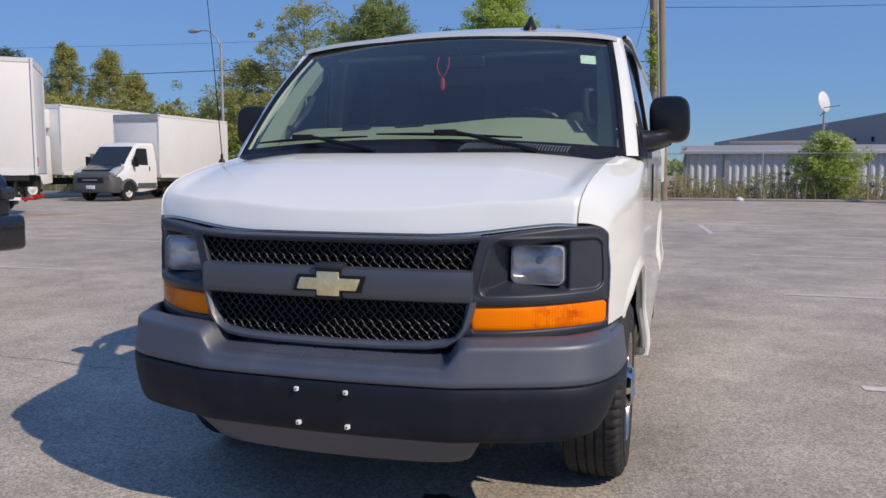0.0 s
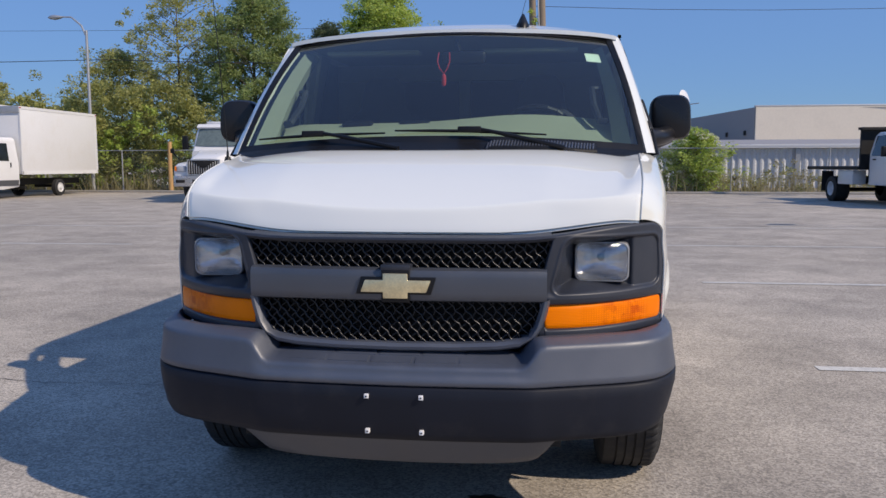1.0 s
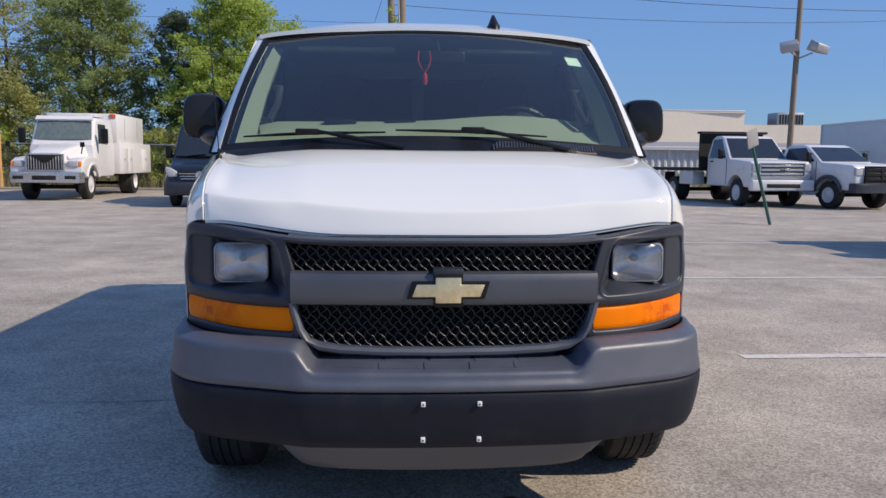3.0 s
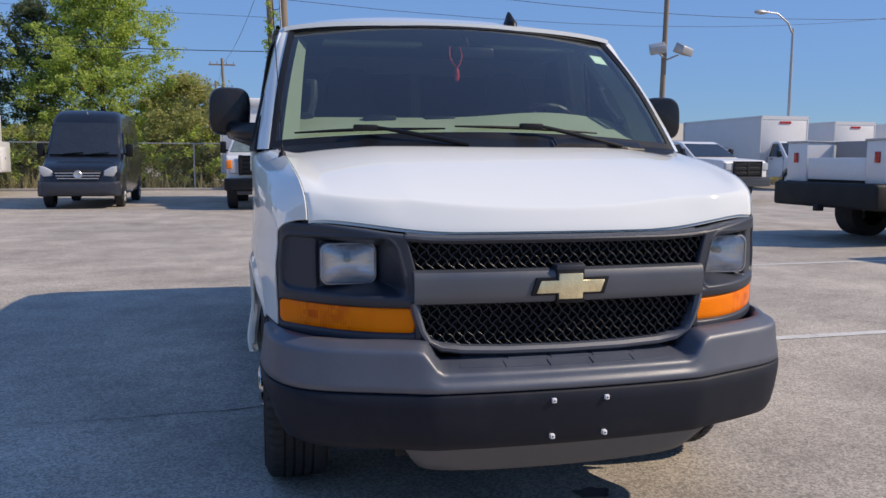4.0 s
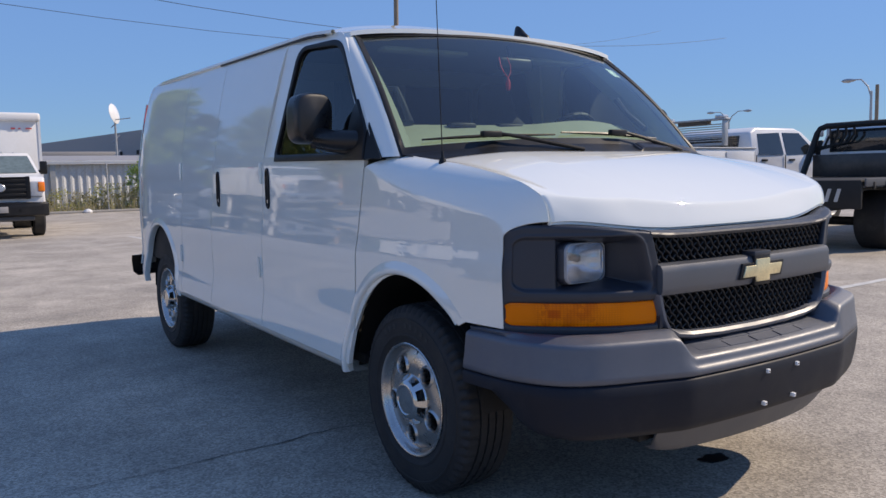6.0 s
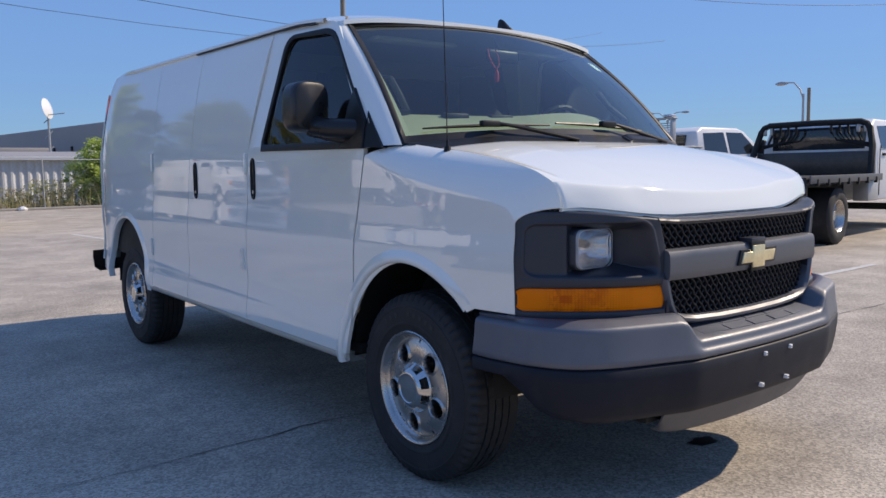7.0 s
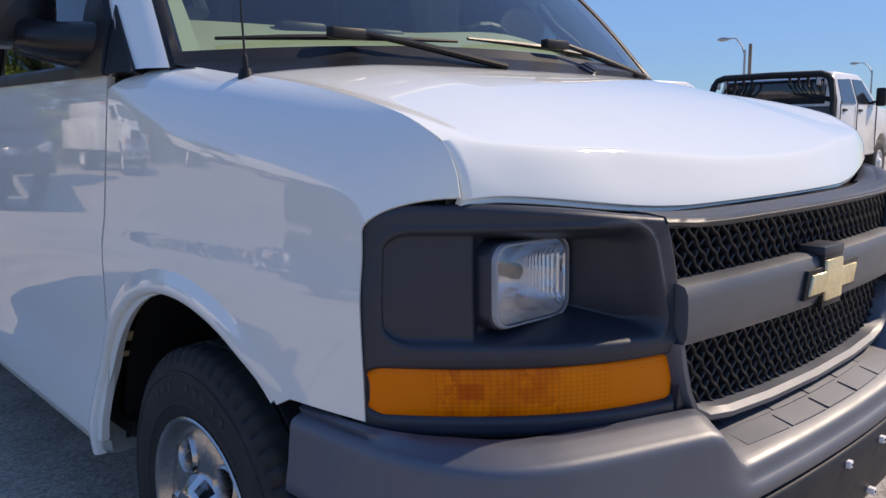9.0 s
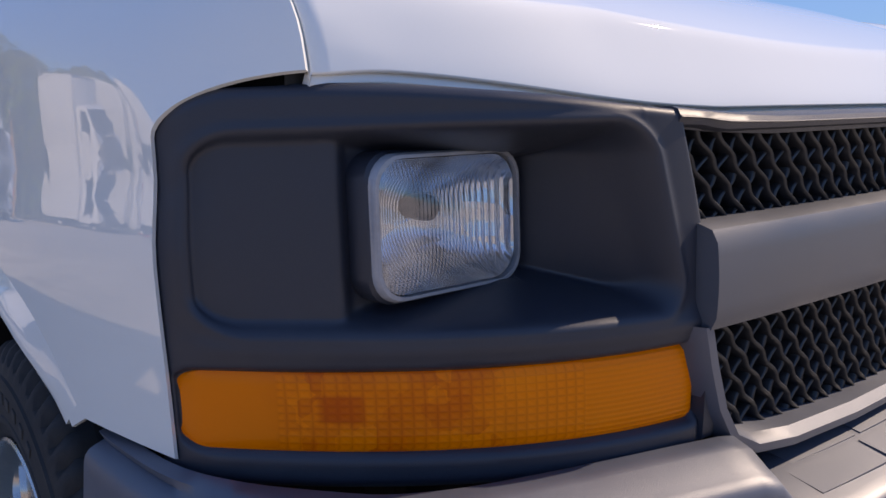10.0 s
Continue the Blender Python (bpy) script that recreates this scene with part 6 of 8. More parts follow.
def pickup_front(th, hw, hl, cab_len, z_hood, z_roof, mat, r, axle, zb=0.55, crew=True, belt=None, screen_mat=None):
    """The nose and cab of a pickup or truck. Returns the numbers for its windows."""
    belt = belt or z_hood + 0.06
    prof = [(0.02, zb), (0.0, z_hood - 0.30), (0.03, z_hood - 0.10), (0.12, z_hood - 0.02), (hl * 0.6, z_hood + 0.03), (hl, z_hood + 0.06), (hl + 0.72, z_roof - 0.07), (hl + 0.95, z_roof),
            (cab_len - 0.30, z_roof), (cab_len - 0.08, z_roof - 0.10), (cab_len, belt + 0.1), (cab_len, zb)]
    prof += [(axle + math.cos(radians(q)) * (r + 0.09), max(zb, r + 0.02 + math.sin(radians(q)) * (r + 0.09))) for q in range(10, 171, 16)]
    body = part("body", shell(prof, hw, belt, 0.16), mat, th)
    top = z_roof
    part("windscreen", slope_pane(hl + 0.03, belt + 0.03, hw - 0.09, hl + 0.70, z_roof - 0.09, hw - 0.21), screen_mat or far_glass, body, "dark windscreen")
    wins = []
    a0 = hl + 0.22
    if crew:
        mid = (a0 + 0.35 + cab_len) / 2 - 0.1
        wins = [[(a0 + 0.08, belt + 0.03), (mid - 0.05, belt + 0.03), (mid - 0.05, z_roof - 0.10), (a0 + 0.62, z_roof - 0.10)], [(mid + 0.06, belt + 0.03), (cab_len - 0.22, belt + 0.03), (cab_len - 0.30, z_roof - 0.13), (mid + 0.06, z_roof - 0.10)]]
    else:
        wins = [[(a0 + 0.08, belt + 0.03), (cab_len - 0.16, belt + 0.03), (cab_len - 0.24, z_roof - 0.12), (a0 + 0.60, z_roof - 0.10)]]
    for s in (-1, 1):
        for k, w in enumerate(wins):
            part("side_window", side_glass(w, hw, belt, 0.16, top, s), far_glass, body)
            y1 = w[1][0] - 0.06
            part("door_handle", block(s * hw - 0.012, y1 - 0.22, belt - 0.10, s * hw + 0.035, y1 - 0.04, belt - 0.06, 0.008), plastic, body)
            for yy in (w[0][0] - 0.10 if k == 0 else w[0][0] - 0.055, w[1][0] + 0.10 if k == len(wins) - 1 else w[1][0] + 0.055):
                part("door_seam", block(s * hw - 0.01, yy - 0.006, zb + 0.08, s * hw + 0.003, yy + 0.006, belt + 0.02), frame_black, body)
        bg_mirror(th, s, hw, hl + 0.42, belt + 0.16)
    part("rear_window", block(-hw + 0.35, cab_len - 0.10, belt + 0.10, hw - 0.35, cab_len + 0.008, z_roof - 0.16), far_glass, body)
    return belt


def hull(stations, n=5):
    """A body lofted along y. Stations: (y, half width, bottom, belt, half width at the top, top, corner radius)."""
    rows = []
    for y, hw, z0, zb, ht, z1, r in stations:
        half = [(hw * 0.96, z0), (hw, lerp(z0, zb, 0.12)), (hw, lerp(z0, zb, 0.6)), (hw, zb)]
        r = min(r, 0.45 * (z1 - z0), 0.6 * ht)
        half.append((lerp(hw, ht, 0.5), lerp(zb, z1 - r, 0.5)))
        for k in range(n + 1):
            q = math.pi / 2 * k / n
            half.append((ht - r * (1 - math.cos(q)), z1 - r * (1 - math.sin(q))))
        half.append((ht * 0.4, z1 + 0.012))
        rows.append([Vector((-x, y, z)) for x, z in half] + [Vector((x, y, z)) for x, z in half[::-1]])
    bm = bmesh.new()
    vs = grid(bm, rows, close_u=True)
    bm.faces.new(vs[0][::-1])
    bm.faces.new(vs[-1])
    return bm


def wheel_house(th, s, x0, x1, cy, cz, r):
    """Black arch over a wheel, a little proud of the body side."""
    pts = [(cy + math.cos(radians(q)) * r, cz + math.sin(radians(q)) * r) for q in range(0, 181, 12)]
    a, b = sorted((s * x0, s * x1))
    part("wheel_well", prism(pts, "x", a, b), frame_black, th)


def chevy_flatbed():
    th = thing("flatbed_truck", "white flatbed truck with black deck parked on asphalt", "truck", pose(11.9, 21.5, 0, 0, 0, 4))
    hw, r = 1.02, 0.44
    pickup_front(th, hw, 1.35, 2.95, 1.45, 2.28, truck_white, r, 0.95, zb=0.62, crew=False)
    grille(th, -0.72, 0.72, -0.04, 0.98, 1.36, 3, silver, frame_black, silver)
    lamp_pair(th, 0.74, 0.98, -0.03, 1.12, 1.36)
    lamp_pair(th, 0.74, 0.98, -0.03, 0.94, 1.08)
    b = part("front_bumper", block(-1.04, -0.16, 0.52, 1.04, 0.10, 0.86, 0.05, 3), truck_white, th, "white front bumper")
    part("bumper_slot", block(-0.55, -0.175, 0.62, 0.55, -0.10, 0.74, 0.01), frame_black, b)
    part("badge", prism([(-0.09, 1.15), (0.09, 1.15), (0.11, 1.19), (-0.07, 1.19)], "y", -0.085, -0.05, 0.004), black_paint, th)
    chassis(th, 0.6, 7.0, 0.42, 0.62, 0.86)
    part("deck", block(-1.22, 3.25, 1.10, 1.22, 7.3, 1.22, 0.02), frame_black, th, "black steel flat deck")
    bm = bmesh.new()
    box(bm, -1.15, 3.22, 1.2, 1.15, 3.32, 2.42)
    box(bm, -1.22, 3.05, 2.38, 1.22, 3.34, 2.46)
    part("headboard", bm, frame_black, th, "black steel headboard")
    for s in (-1, 1):
        bg_wheel(th, s, 0.98, 0.95, r, 0.26, rim_white)
        bg_wheel(th, s, 1.10, 5.5, r, 0.50, rim_white, True)
        part("tool_box", block(s * 0.72, 3.7, 0.62, s * 1.16, 4.8, 1.08, 0.02), truck_white, th, "white under-deck tool box")
        part("mud_flap", block(s * 0.75, 6.1, 0.35, s * 1.15, 6.13, 1.05), rubber, th)
    return th


def ram_pickup():
    th = thing("pickup_truck", "white pickup truck with black grille and bumper", "pickup", pose(14.4, 20.4, 0, 0, 0, 14))
    hw, r = 1.0, 0.42
    belt = pickup_front(th, hw, 1.30, 3.1, 1.36, 1.98, truck_white, r, 0.98, zb=0.58, crew=False)
    grille(th, -0.60, 0.60, -0.05, 0.84, 1.28, 3, plastic, frame_black, plastic)
    part("grille_post", block(-0.05, -0.08, 0.84, 0.05, 0.0, 1.28, 0.01), plastic, th)
    lamp_pair(th, 0.60, 0.96, -0.03, 1.02, 1.26)
    part("front_bumper", hull([(-0.20, 0.80, 0.52, 0.62, 0.80, 0.78, 0.05), (-0.10, 1.0, 0.50, 0.62, 1.0, 0.80, 0.05), (0.14, 1.03, 0.50, 0.62, 1.03, 0.80, 0.05)]), plastic_gray, th, "black front bumper")
    for s in (-1, 1):
        bm = bmesh.new()
        pts = [(s * (hw + 0.03), 0.98 + math.cos(radians(q)) * (r + 0.13), r + 0.02 + math.sin(radians(q)) * (r + 0.13)) for q in range(10, 171, 16)]
        tube(bm, pts, 0.06, 6)
        part("arch_flare", bm, gray_cladding, th)
        bg_wheel(th, s, 0.99, 0.98, r, 0.27, rim_white)
        bg_wheel(th, s, 0.99, 4.6, r, 0.27, rim_white)
    chassis(th, 0.6, 6.0, 0.42, 0.55, 0.75)
    part("cargo_bed", block(-1.0, 3.16, 0.75, 1.0, 5.75, 1.38, 0.03), truck_white, th)
    return th


def box_truck(x, y, z1, length=7.0, rz=0.0, hw=1.25, label="white box truck with long cargo box"):
    th = thing("box_truck", label, "truck", pose(x, y, 0, 0, 0, rz), group="far box trucks")
    r = 0.45
    pickup_front(th, 1.0, 0.95, 2.4, 1.45, 2.25, truck_white, r, 0.8, zb=0.6, crew=False)
    grille(th, -0.6, 0.6, -0.04, 0.98, 1.34, 4, plastic, frame_black, plastic)
    lamp_pair(th, 0.66, 0.94, -0.03, 1.06, 1.30)
    part("front_bumper", block(-1.03, -0.15, 0.5, 1.03, 0.1, 0.82, 0.05, 3), plastic, th)
    chassis(th, 0.6, 2.4 + length, 0.42, 0.62, 0.9)
    b = cargo_box(th, 2.5, 2.5 + length, hw, 1.0, z1)
    part("name_plate", block(-0.30, 2.47, z1 - 0.35, 0.30, 2.50, z1 - 0.24), red_lens, b, "small red plate on the box front")
    for s in (-1, 1):
        bg_wheel(th, s, 0.98, 0.8, r, 0.26, rim_white)
        bg_wheel(th, s, 1.08, 6.8, r, 0.50, rim_white, True)
    return th


def ford_box_truck():
    th = thing("box_truck", "white box truck with black grille and bumper facing the lot", "truck", pose(-0.78, 18.9, 0, 0, 0, -1.5))
    hw, r = 1.0, 0.40
    pickup_front(th, hw, 1.05, 2.6, 1.42, 2.02, truck_white, r, 0.85, zb=0.62, crew=False, screen_mat=reflection_glass)
    grille(th, -0.60, 0.60, -0.05, 0.94, 1.38, 4, plastic, frame_black, plastic)
    part("badge", revolve([(-0.085, 0.0), (-0.085, 0.085), (-0.07, 0.10)], 20, (0, 0, 1.16), "y"), silver, th, "plain oval badge").scale = (1.5, 1.0, 1.0)
    for s in (-1, 1):
        a, b = sorted((s * 0.63, s * 0.90))
        part("headlight", block(a, -0.04, 0.94, b, 0.08, 1.30, 0.03, 3), lamp_far, th)
        part("turn_signal", block(s * 0.88 - 0.075, -0.055, 1.06, s * 0.88 + 0.075, 0.08, 1.29, 0.03, 3), amber, th, "amber corner lamp")
        part("tow_hook", block(s * 0.40 - 0.03, -0.24, 0.60, s * 0.40 + 0.03, -0.12, 0.68, 0.01), frame_black, th)
        bg_wheel(th, s, 0.98, 0.85, r, 0.26, galv)
        bg_wheel(th, s, 1.08, 4.8, r, 0.48, galv, True)
    part("front_bumper", hull([(-0.24, 0.84, 0.54, 0.66, 0.84, 0.80, 0.05), (-0.14, 1.0, 0.50, 0.66, 1.0, 0.82, 0.05), (0.10, 1.03, 0.50, 0.66, 1.03, 0.82, 0.05)]), plastic, th, "black front bumper")
    part("lower_valance", block(-0.70, -0.12, 0.40, 0.70, 0.02, 0.52, 0.03), gray_cladding, th)
    part("blank_plate", block(-0.16, -0.265, 0.60, 0.16, -0.235, 0.74, 0.005), gray_wall, th)
    for k in range(5):
        x = -0.5 + 0.25 * k
        part("roof_lamp", block(x - 0.02, 1.95, 2.02, x + 0.02, 1.99, 2.045, 0.008), silver, th)
    for s in (-1, 1):
        part("grille_side", block(s * 0.60 - 0.05, -0.075, 0.90, s * 0.60 + 0.05, 0.02, 1.42, 0.02), plastic, th)
    chassis(th, 0.5, 6.6, 0.42, 0.6, 0.82)
    b = cargo_box(th, 2.72, 7.2, 1.22, 0.92, 3.05)
    part("air_visor", block(-1.24, 2.60, 2.86, 1.24, 2.82, 3.08, 0.07, 3), truck_box, b)
    bm = bmesh.new()
    for i, (w, h) in enumerate(((0.10, 0.035), (0.05, 0.03), (0.14, 0.03))):
        box(bm, 0.55 + 0.17 * i, 2.69, 2.66, 0.55 + 0.17 * i + w, 2.705, 2.66 + h)
    part("small_lettering", bm, red_lens, b)
    return th


def sprinter():
    th = thing("panel_van", "black high panel van with chrome badge grille", "van", pose(-5.5, 20.0, 0, 0, 0, 2))
    hw, r, zr = 1.0, 0.36, 2.66
    body = part("body", hull([(-0.03, 0.80, 0.36, 0.55, 0.78, 0.72, 0.10), (0.05, 0.93, 0.33, 0.70, 0.90, 0.98, 0.14), (0.18, 0.975, 0.33, 0.85, 0.94, 1.10, 0.16), (0.45, 0.99, 0.34, 0.98, 0.95, 1.20, 0.14), (0.95, 1.0, 0.34, 1.20, 0.95, 1.36, 0.12),
                               (1.28, 1.0, 0.34, 1.30, 0.92, 1.82, 0.14), (1.60, 1.0, 0.34, 1.35, 0.89, 2.26, 0.16), (1.80, 1.0, 0.34, 1.35, 0.87, 2.50, 0.20), (2.15, 1.0, 0.34, 1.35, 0.86, zr, 0.22), (5.5, 1.0, 0.36, 1.35, 0.86, zr + 0.05, 0.22), (5.85, 0.97, 0.45, 1.35, 0.84, zr - 0.06, 0.22)]), black_paint, th)
    part("windscreen", slope_pane(0.975, 1.41, 0.86, 1.60, 2.28, 0.79, 0.045, 0.04), far_glass, body, "dark windscreen")
    for s in (-1, 1):
        part("side_window", side_glass([(1.36, 1.44), (2.25, 1.40), (2.25, 2.05), (1.78, 2.05)], hw, 1.35, 0.13, zr, s, 0.012), far_glass, body)
        part("rear_pane", side_glass([(2.45, 1.42), (3.9, 1.42), (3.9, 2.05), (2.45, 2.05)], hw, 1.35, 0.13, zr, s, 0.012), far_glass, body)
        bg_mirror(th, s, hw, 1.35, 1.55, 0.18, 0.36)
        part("headlight", prism([(0.60 * s, 0.86), (0.84 * s, 0.84), (0.93 * s, 0.98), (0.93 * s, 1.13), (0.80 * s, 1.10), (0.62 * s, 1.0)], "y", -0.01, 0.26, 0.03, 3), lamp_far, th)
        part("fog_lamp", block(s * 0.72 - 0.09, -0.045, 0.45, s * 0.72 + 0.09, 0.06, 0.52, 0.015), lamp_far, th)
        part("lower_intake", block(s * 0.66 - 0.18, -0.05, 0.40, s * 0.66 + 0.18, 0.04, 0.56, 0.02), frame_black, th)
        wheel_house(th, s, 0.70, 1.004, 1.0, r + 0.02, 0.43)
        wheel_house(th, s, 0.70, 1.004, 4.75, r + 0.02, 0.43)
        bg_wheel(th, s, 1.0, 1.0, r, 0.24, galv)
        bg_wheel(th, s, 1.0, 4.75, r, 0.24, galv)
    g = part("grille", prism([(-0.58, 0.99), (-0.50, 0.76), (0.50, 0.76), (0.58, 0.99), (0.30, 1.03), (-0.30, 1.03)], "y", -0.055, 0.10, 0.015), frame_black, th)
    for k, (z, w) in enumerate(((0.80, 0.50), (0.87, 0.53), (0.94, 0.55))):
        part("grille_bar", block(-w, -0.085, z - 0.013, w, -0.04, z + 0.013, 0.006, 2), silver, g)
    part("badge", revolve([(-0.10, 0.0), (-0.10, 0.075), (-0.105, 0.085), (-0.09, 0.105), (-0.05, 0.11)], 24, (0, 0, 0.90), "y"), silver, th, "plain round badge")
    part("front_bumper", hull([(-0.10, 0.70, 0.42, 0.52, 0.70, 0.64, 0.06), (-0.05, 0.90, 0.36, 0.52, 0.90, 0.70, 0.06), (0.12, 1.01, 0.33, 0.52, 1.0, 0.74, 0.06)]), plastic_gray, th)
    bm = bmesh.new()
    for s in (-0.5, 0.15):
        tube(bm, [(s, 0.925, 1.44), (s + 0.5, 0.945, 1.49)], 0.014, 6)
    part("wiper", bm, plastic, th)
    part("roof_aerial", block(-0.015, 1.86, 2.55, 0.015, 1.90, 2.62, 0.006), galv, th)
    return th


def service_truck():
    """White medium truck with a tall service body."""
    th = thing("service_truck", "white hooded truck with tall service body and orange marker lamps", "truck", pose(-11.1, 23.4, 0, 0, 0, 3))
    hw, r = 1.05, 0.50
    body = part("body", hull([(1.50, 1.0, 0.75, 1.5, 0.98, 1.80, 0.06), (1.62, 1.05, 0.75, 1.7, 1.0, 1.88, 0.08), (1.95, 1.05, 0.75, 1.8, 0.97, 2.60, 0.14), (2.15, 1.05, 0.75, 1.8, 0.96, 2.74, 0.16), (3.7, 1.05, 0.75, 1.8, 0.96, 2.74, 0.16), (3.8, 1.03, 0.75, 1.8, 0.95, 2.66, 0.14)]), truck_white, th)
    part("hood", hull([(0.10, 0.52, 0.90, 1.2, 0.50, 1.50, 0.12), (0.22, 0.58, 0.90, 1.3, 0.55, 1.58, 0.14), (0.9, 0.66, 0.90, 1.4, 0.62, 1.72, 0.16), (1.62, 0.86, 0.90, 1.5, 0.80, 1.86, 0.16)]), truck_white, th, "white sloping hood")
    part("windscreen", slope_pane(1.655, 1.97, 0.92, 1.94, 2.58, 0.86, 0.05, 0.04), reflection_glass, body, "windscreen with pale reflections in its colour")
    part("sun_visor", slope_pane(1.86, 2.62, 0.92, 1.98, 2.74, 0.90, 0.05), truck_white, body)
    for s in (-1, 1):
        out = [(0.10, 0.86), (0.08, 1.08), (0.16, 1.26), (0.45, 1.36), (1.2, 1.42), (1.66, 1.36), (1.80, 1.10), (1.80, 0.78)]
        out += [(1.15 + math.cos(radians(q)) * 0.60, max(0.78, r + 0.02 + math.sin(radians(q)) * 0.60)) for q in range(15, 166, 15)]
        a, b = sorted((s * 0.46, s * 1.10))
        f = part("fender", prism(out, "x", a, b, 0.07, 3), truck_white, th)
        part("headlight", block(s * 0.82 - 0.16, 0.04, 1.06, s * 0.82 + 0.16, 0.20, 1.27, 0.04, 3), lamp_far, f)
        part("turn_signal", block(s * 1.02 - 0.05, 0.06, 1.08, s * 1.02 + 0.05, 0.24, 1.25, 0.03, 3), amber, f)
    for s in (-1, 1):
        part("side_window", side_glass([(1.98, 1.86), (2.95, 1.84), (2.95, 2.52), (2.2, 2.52)], hw, 1.8, 0.08, 2.72, s), far_glass, body)
        bg_mirror(th, s, hw + 0.12, 1.75, 2.1, 0.22, 0.5)
        bg_wheel(th, s, 1.02, 1.15, r, 0.28, rim_white)
        bg_wheel(th, s, 1.10, 6.3, r, 0.52, rim_white, True)
        bm = bmesh.new()
        pts = [(s * (hw + 0.02), 1.15 + math.cos(radians(q)) * 0.66, r + 0.02 + math.sin(radians(q)) * 0.66) for q in range(20, 161, 14)]
        tube(bm, pts, 0.07, 6)
        part("arch_flare", bm, truck_white, th)
        for k, (a, b) in enumerate(((4.0, 4.9), (5.0, 5.55), (7.0, 7.9))):
            d = part("locker_door", block(s * 1.2 - 0.01, a, 0.85, s * 1.2 + 0.02 * s, b, 1.75, 0.01), truck_white, th)
            part("latch", block(s * 1.22, (a + b) / 2 - 0.04, 1.3, s * 1.24, (a + b) / 2 + 0.04, 1.38), silver, d)
    grille(th, -0.54, 0.54, 0.0, 0.98, 1.45, 13, galv, frame_black, silver, True)
    part("grille_v", prism([(-0.40, 1.44), (0.40, 1.44), (0.06, 1.20), (-0.06, 1.20)], "y", -0.035, 0.02, 0.01), frame_black, th)
    part("front_bumper", hull([(-0.14, 0.86, 0.58, 0.75, 0.86, 0.90, 0.04), (-0.08, 1.04, 0.56, 0.75, 1.04, 0.92, 0.04), (0.16, 1.13, 0.56, 0.75, 1.13, 0.92, 0.04)]), silver, th, "dull metal front bumper")
    part("bumper_step", block(-0.36, -0.155, 0.66, 0.36, -0.06, 0.80, 0.02), frame_black, th)
    chassis(th, 0.6, 8.2, 0.42, 0.7, 0.95)
    part("service_body", block(-1.2, 3.95, 0.80, 1.2, 8.4, 1.95, 0.03), truck_white, th)
    b = part("upper_body", block(-1.12, 3.95, 1.95, 1.12, 7.6, 2.98, 0.04), truck_white, th)
    for s in (-1, 1):
        for y in (3.93, 7.5):
            part("marker_lamp", block(s * 0.98 - 0.10, y - 0.01, 2.82, s * 0.98 + 0.10, y + 0.12, 2.96, 0.01), orange_mark, b)
        bm = bmesh.new()
        for a, c in ((4.9, 6.6),):
            box(bm, s * 1.12 - 0.004, a, 2.05, s * 1.12 + 0.01 * s, a + 0.02, 2.85)
            box(bm, s * 1.12 - 0.004, c, 2.05, s * 1.12 + 0.01 * s, c + 0.02, 2.85)
        part("panel_seam", bm, galv, b)
    bm = bmesh.new()
    for x in (-0.6, -0.2, 0.2, 0.6):
        box(bm, x - 0.06, 2.3, 2.72, x + 0.06, 2.55, 2.80, 0.01)
    box(bm, -0.8, 2.5, 2.78, 0.8, 3.6, 2.90, 0.03)
    part("roof_rack", bm, truck_white, th)
    for s in (-1, 1):
        bm = bmesh.new()
        tube(bm, [(s * 1.0, 0.35, 1.5), (s * 1.12, 0.10, 1.72)], 0.02, 6)
        box(bm, s * 1.12 - 0.07, 0.06, 1.70, s * 1.12 + 0.07, 0.12, 1.86, 0.02)
        part("hood_mirror", bm, plastic, th)
        part("bumper_slot", block(s * 0.78 - 0.17, -0.15, 0.68, s * 0.78 + 0.17, -0.06, 0.80, 0.03), frame_black, th)
    return th


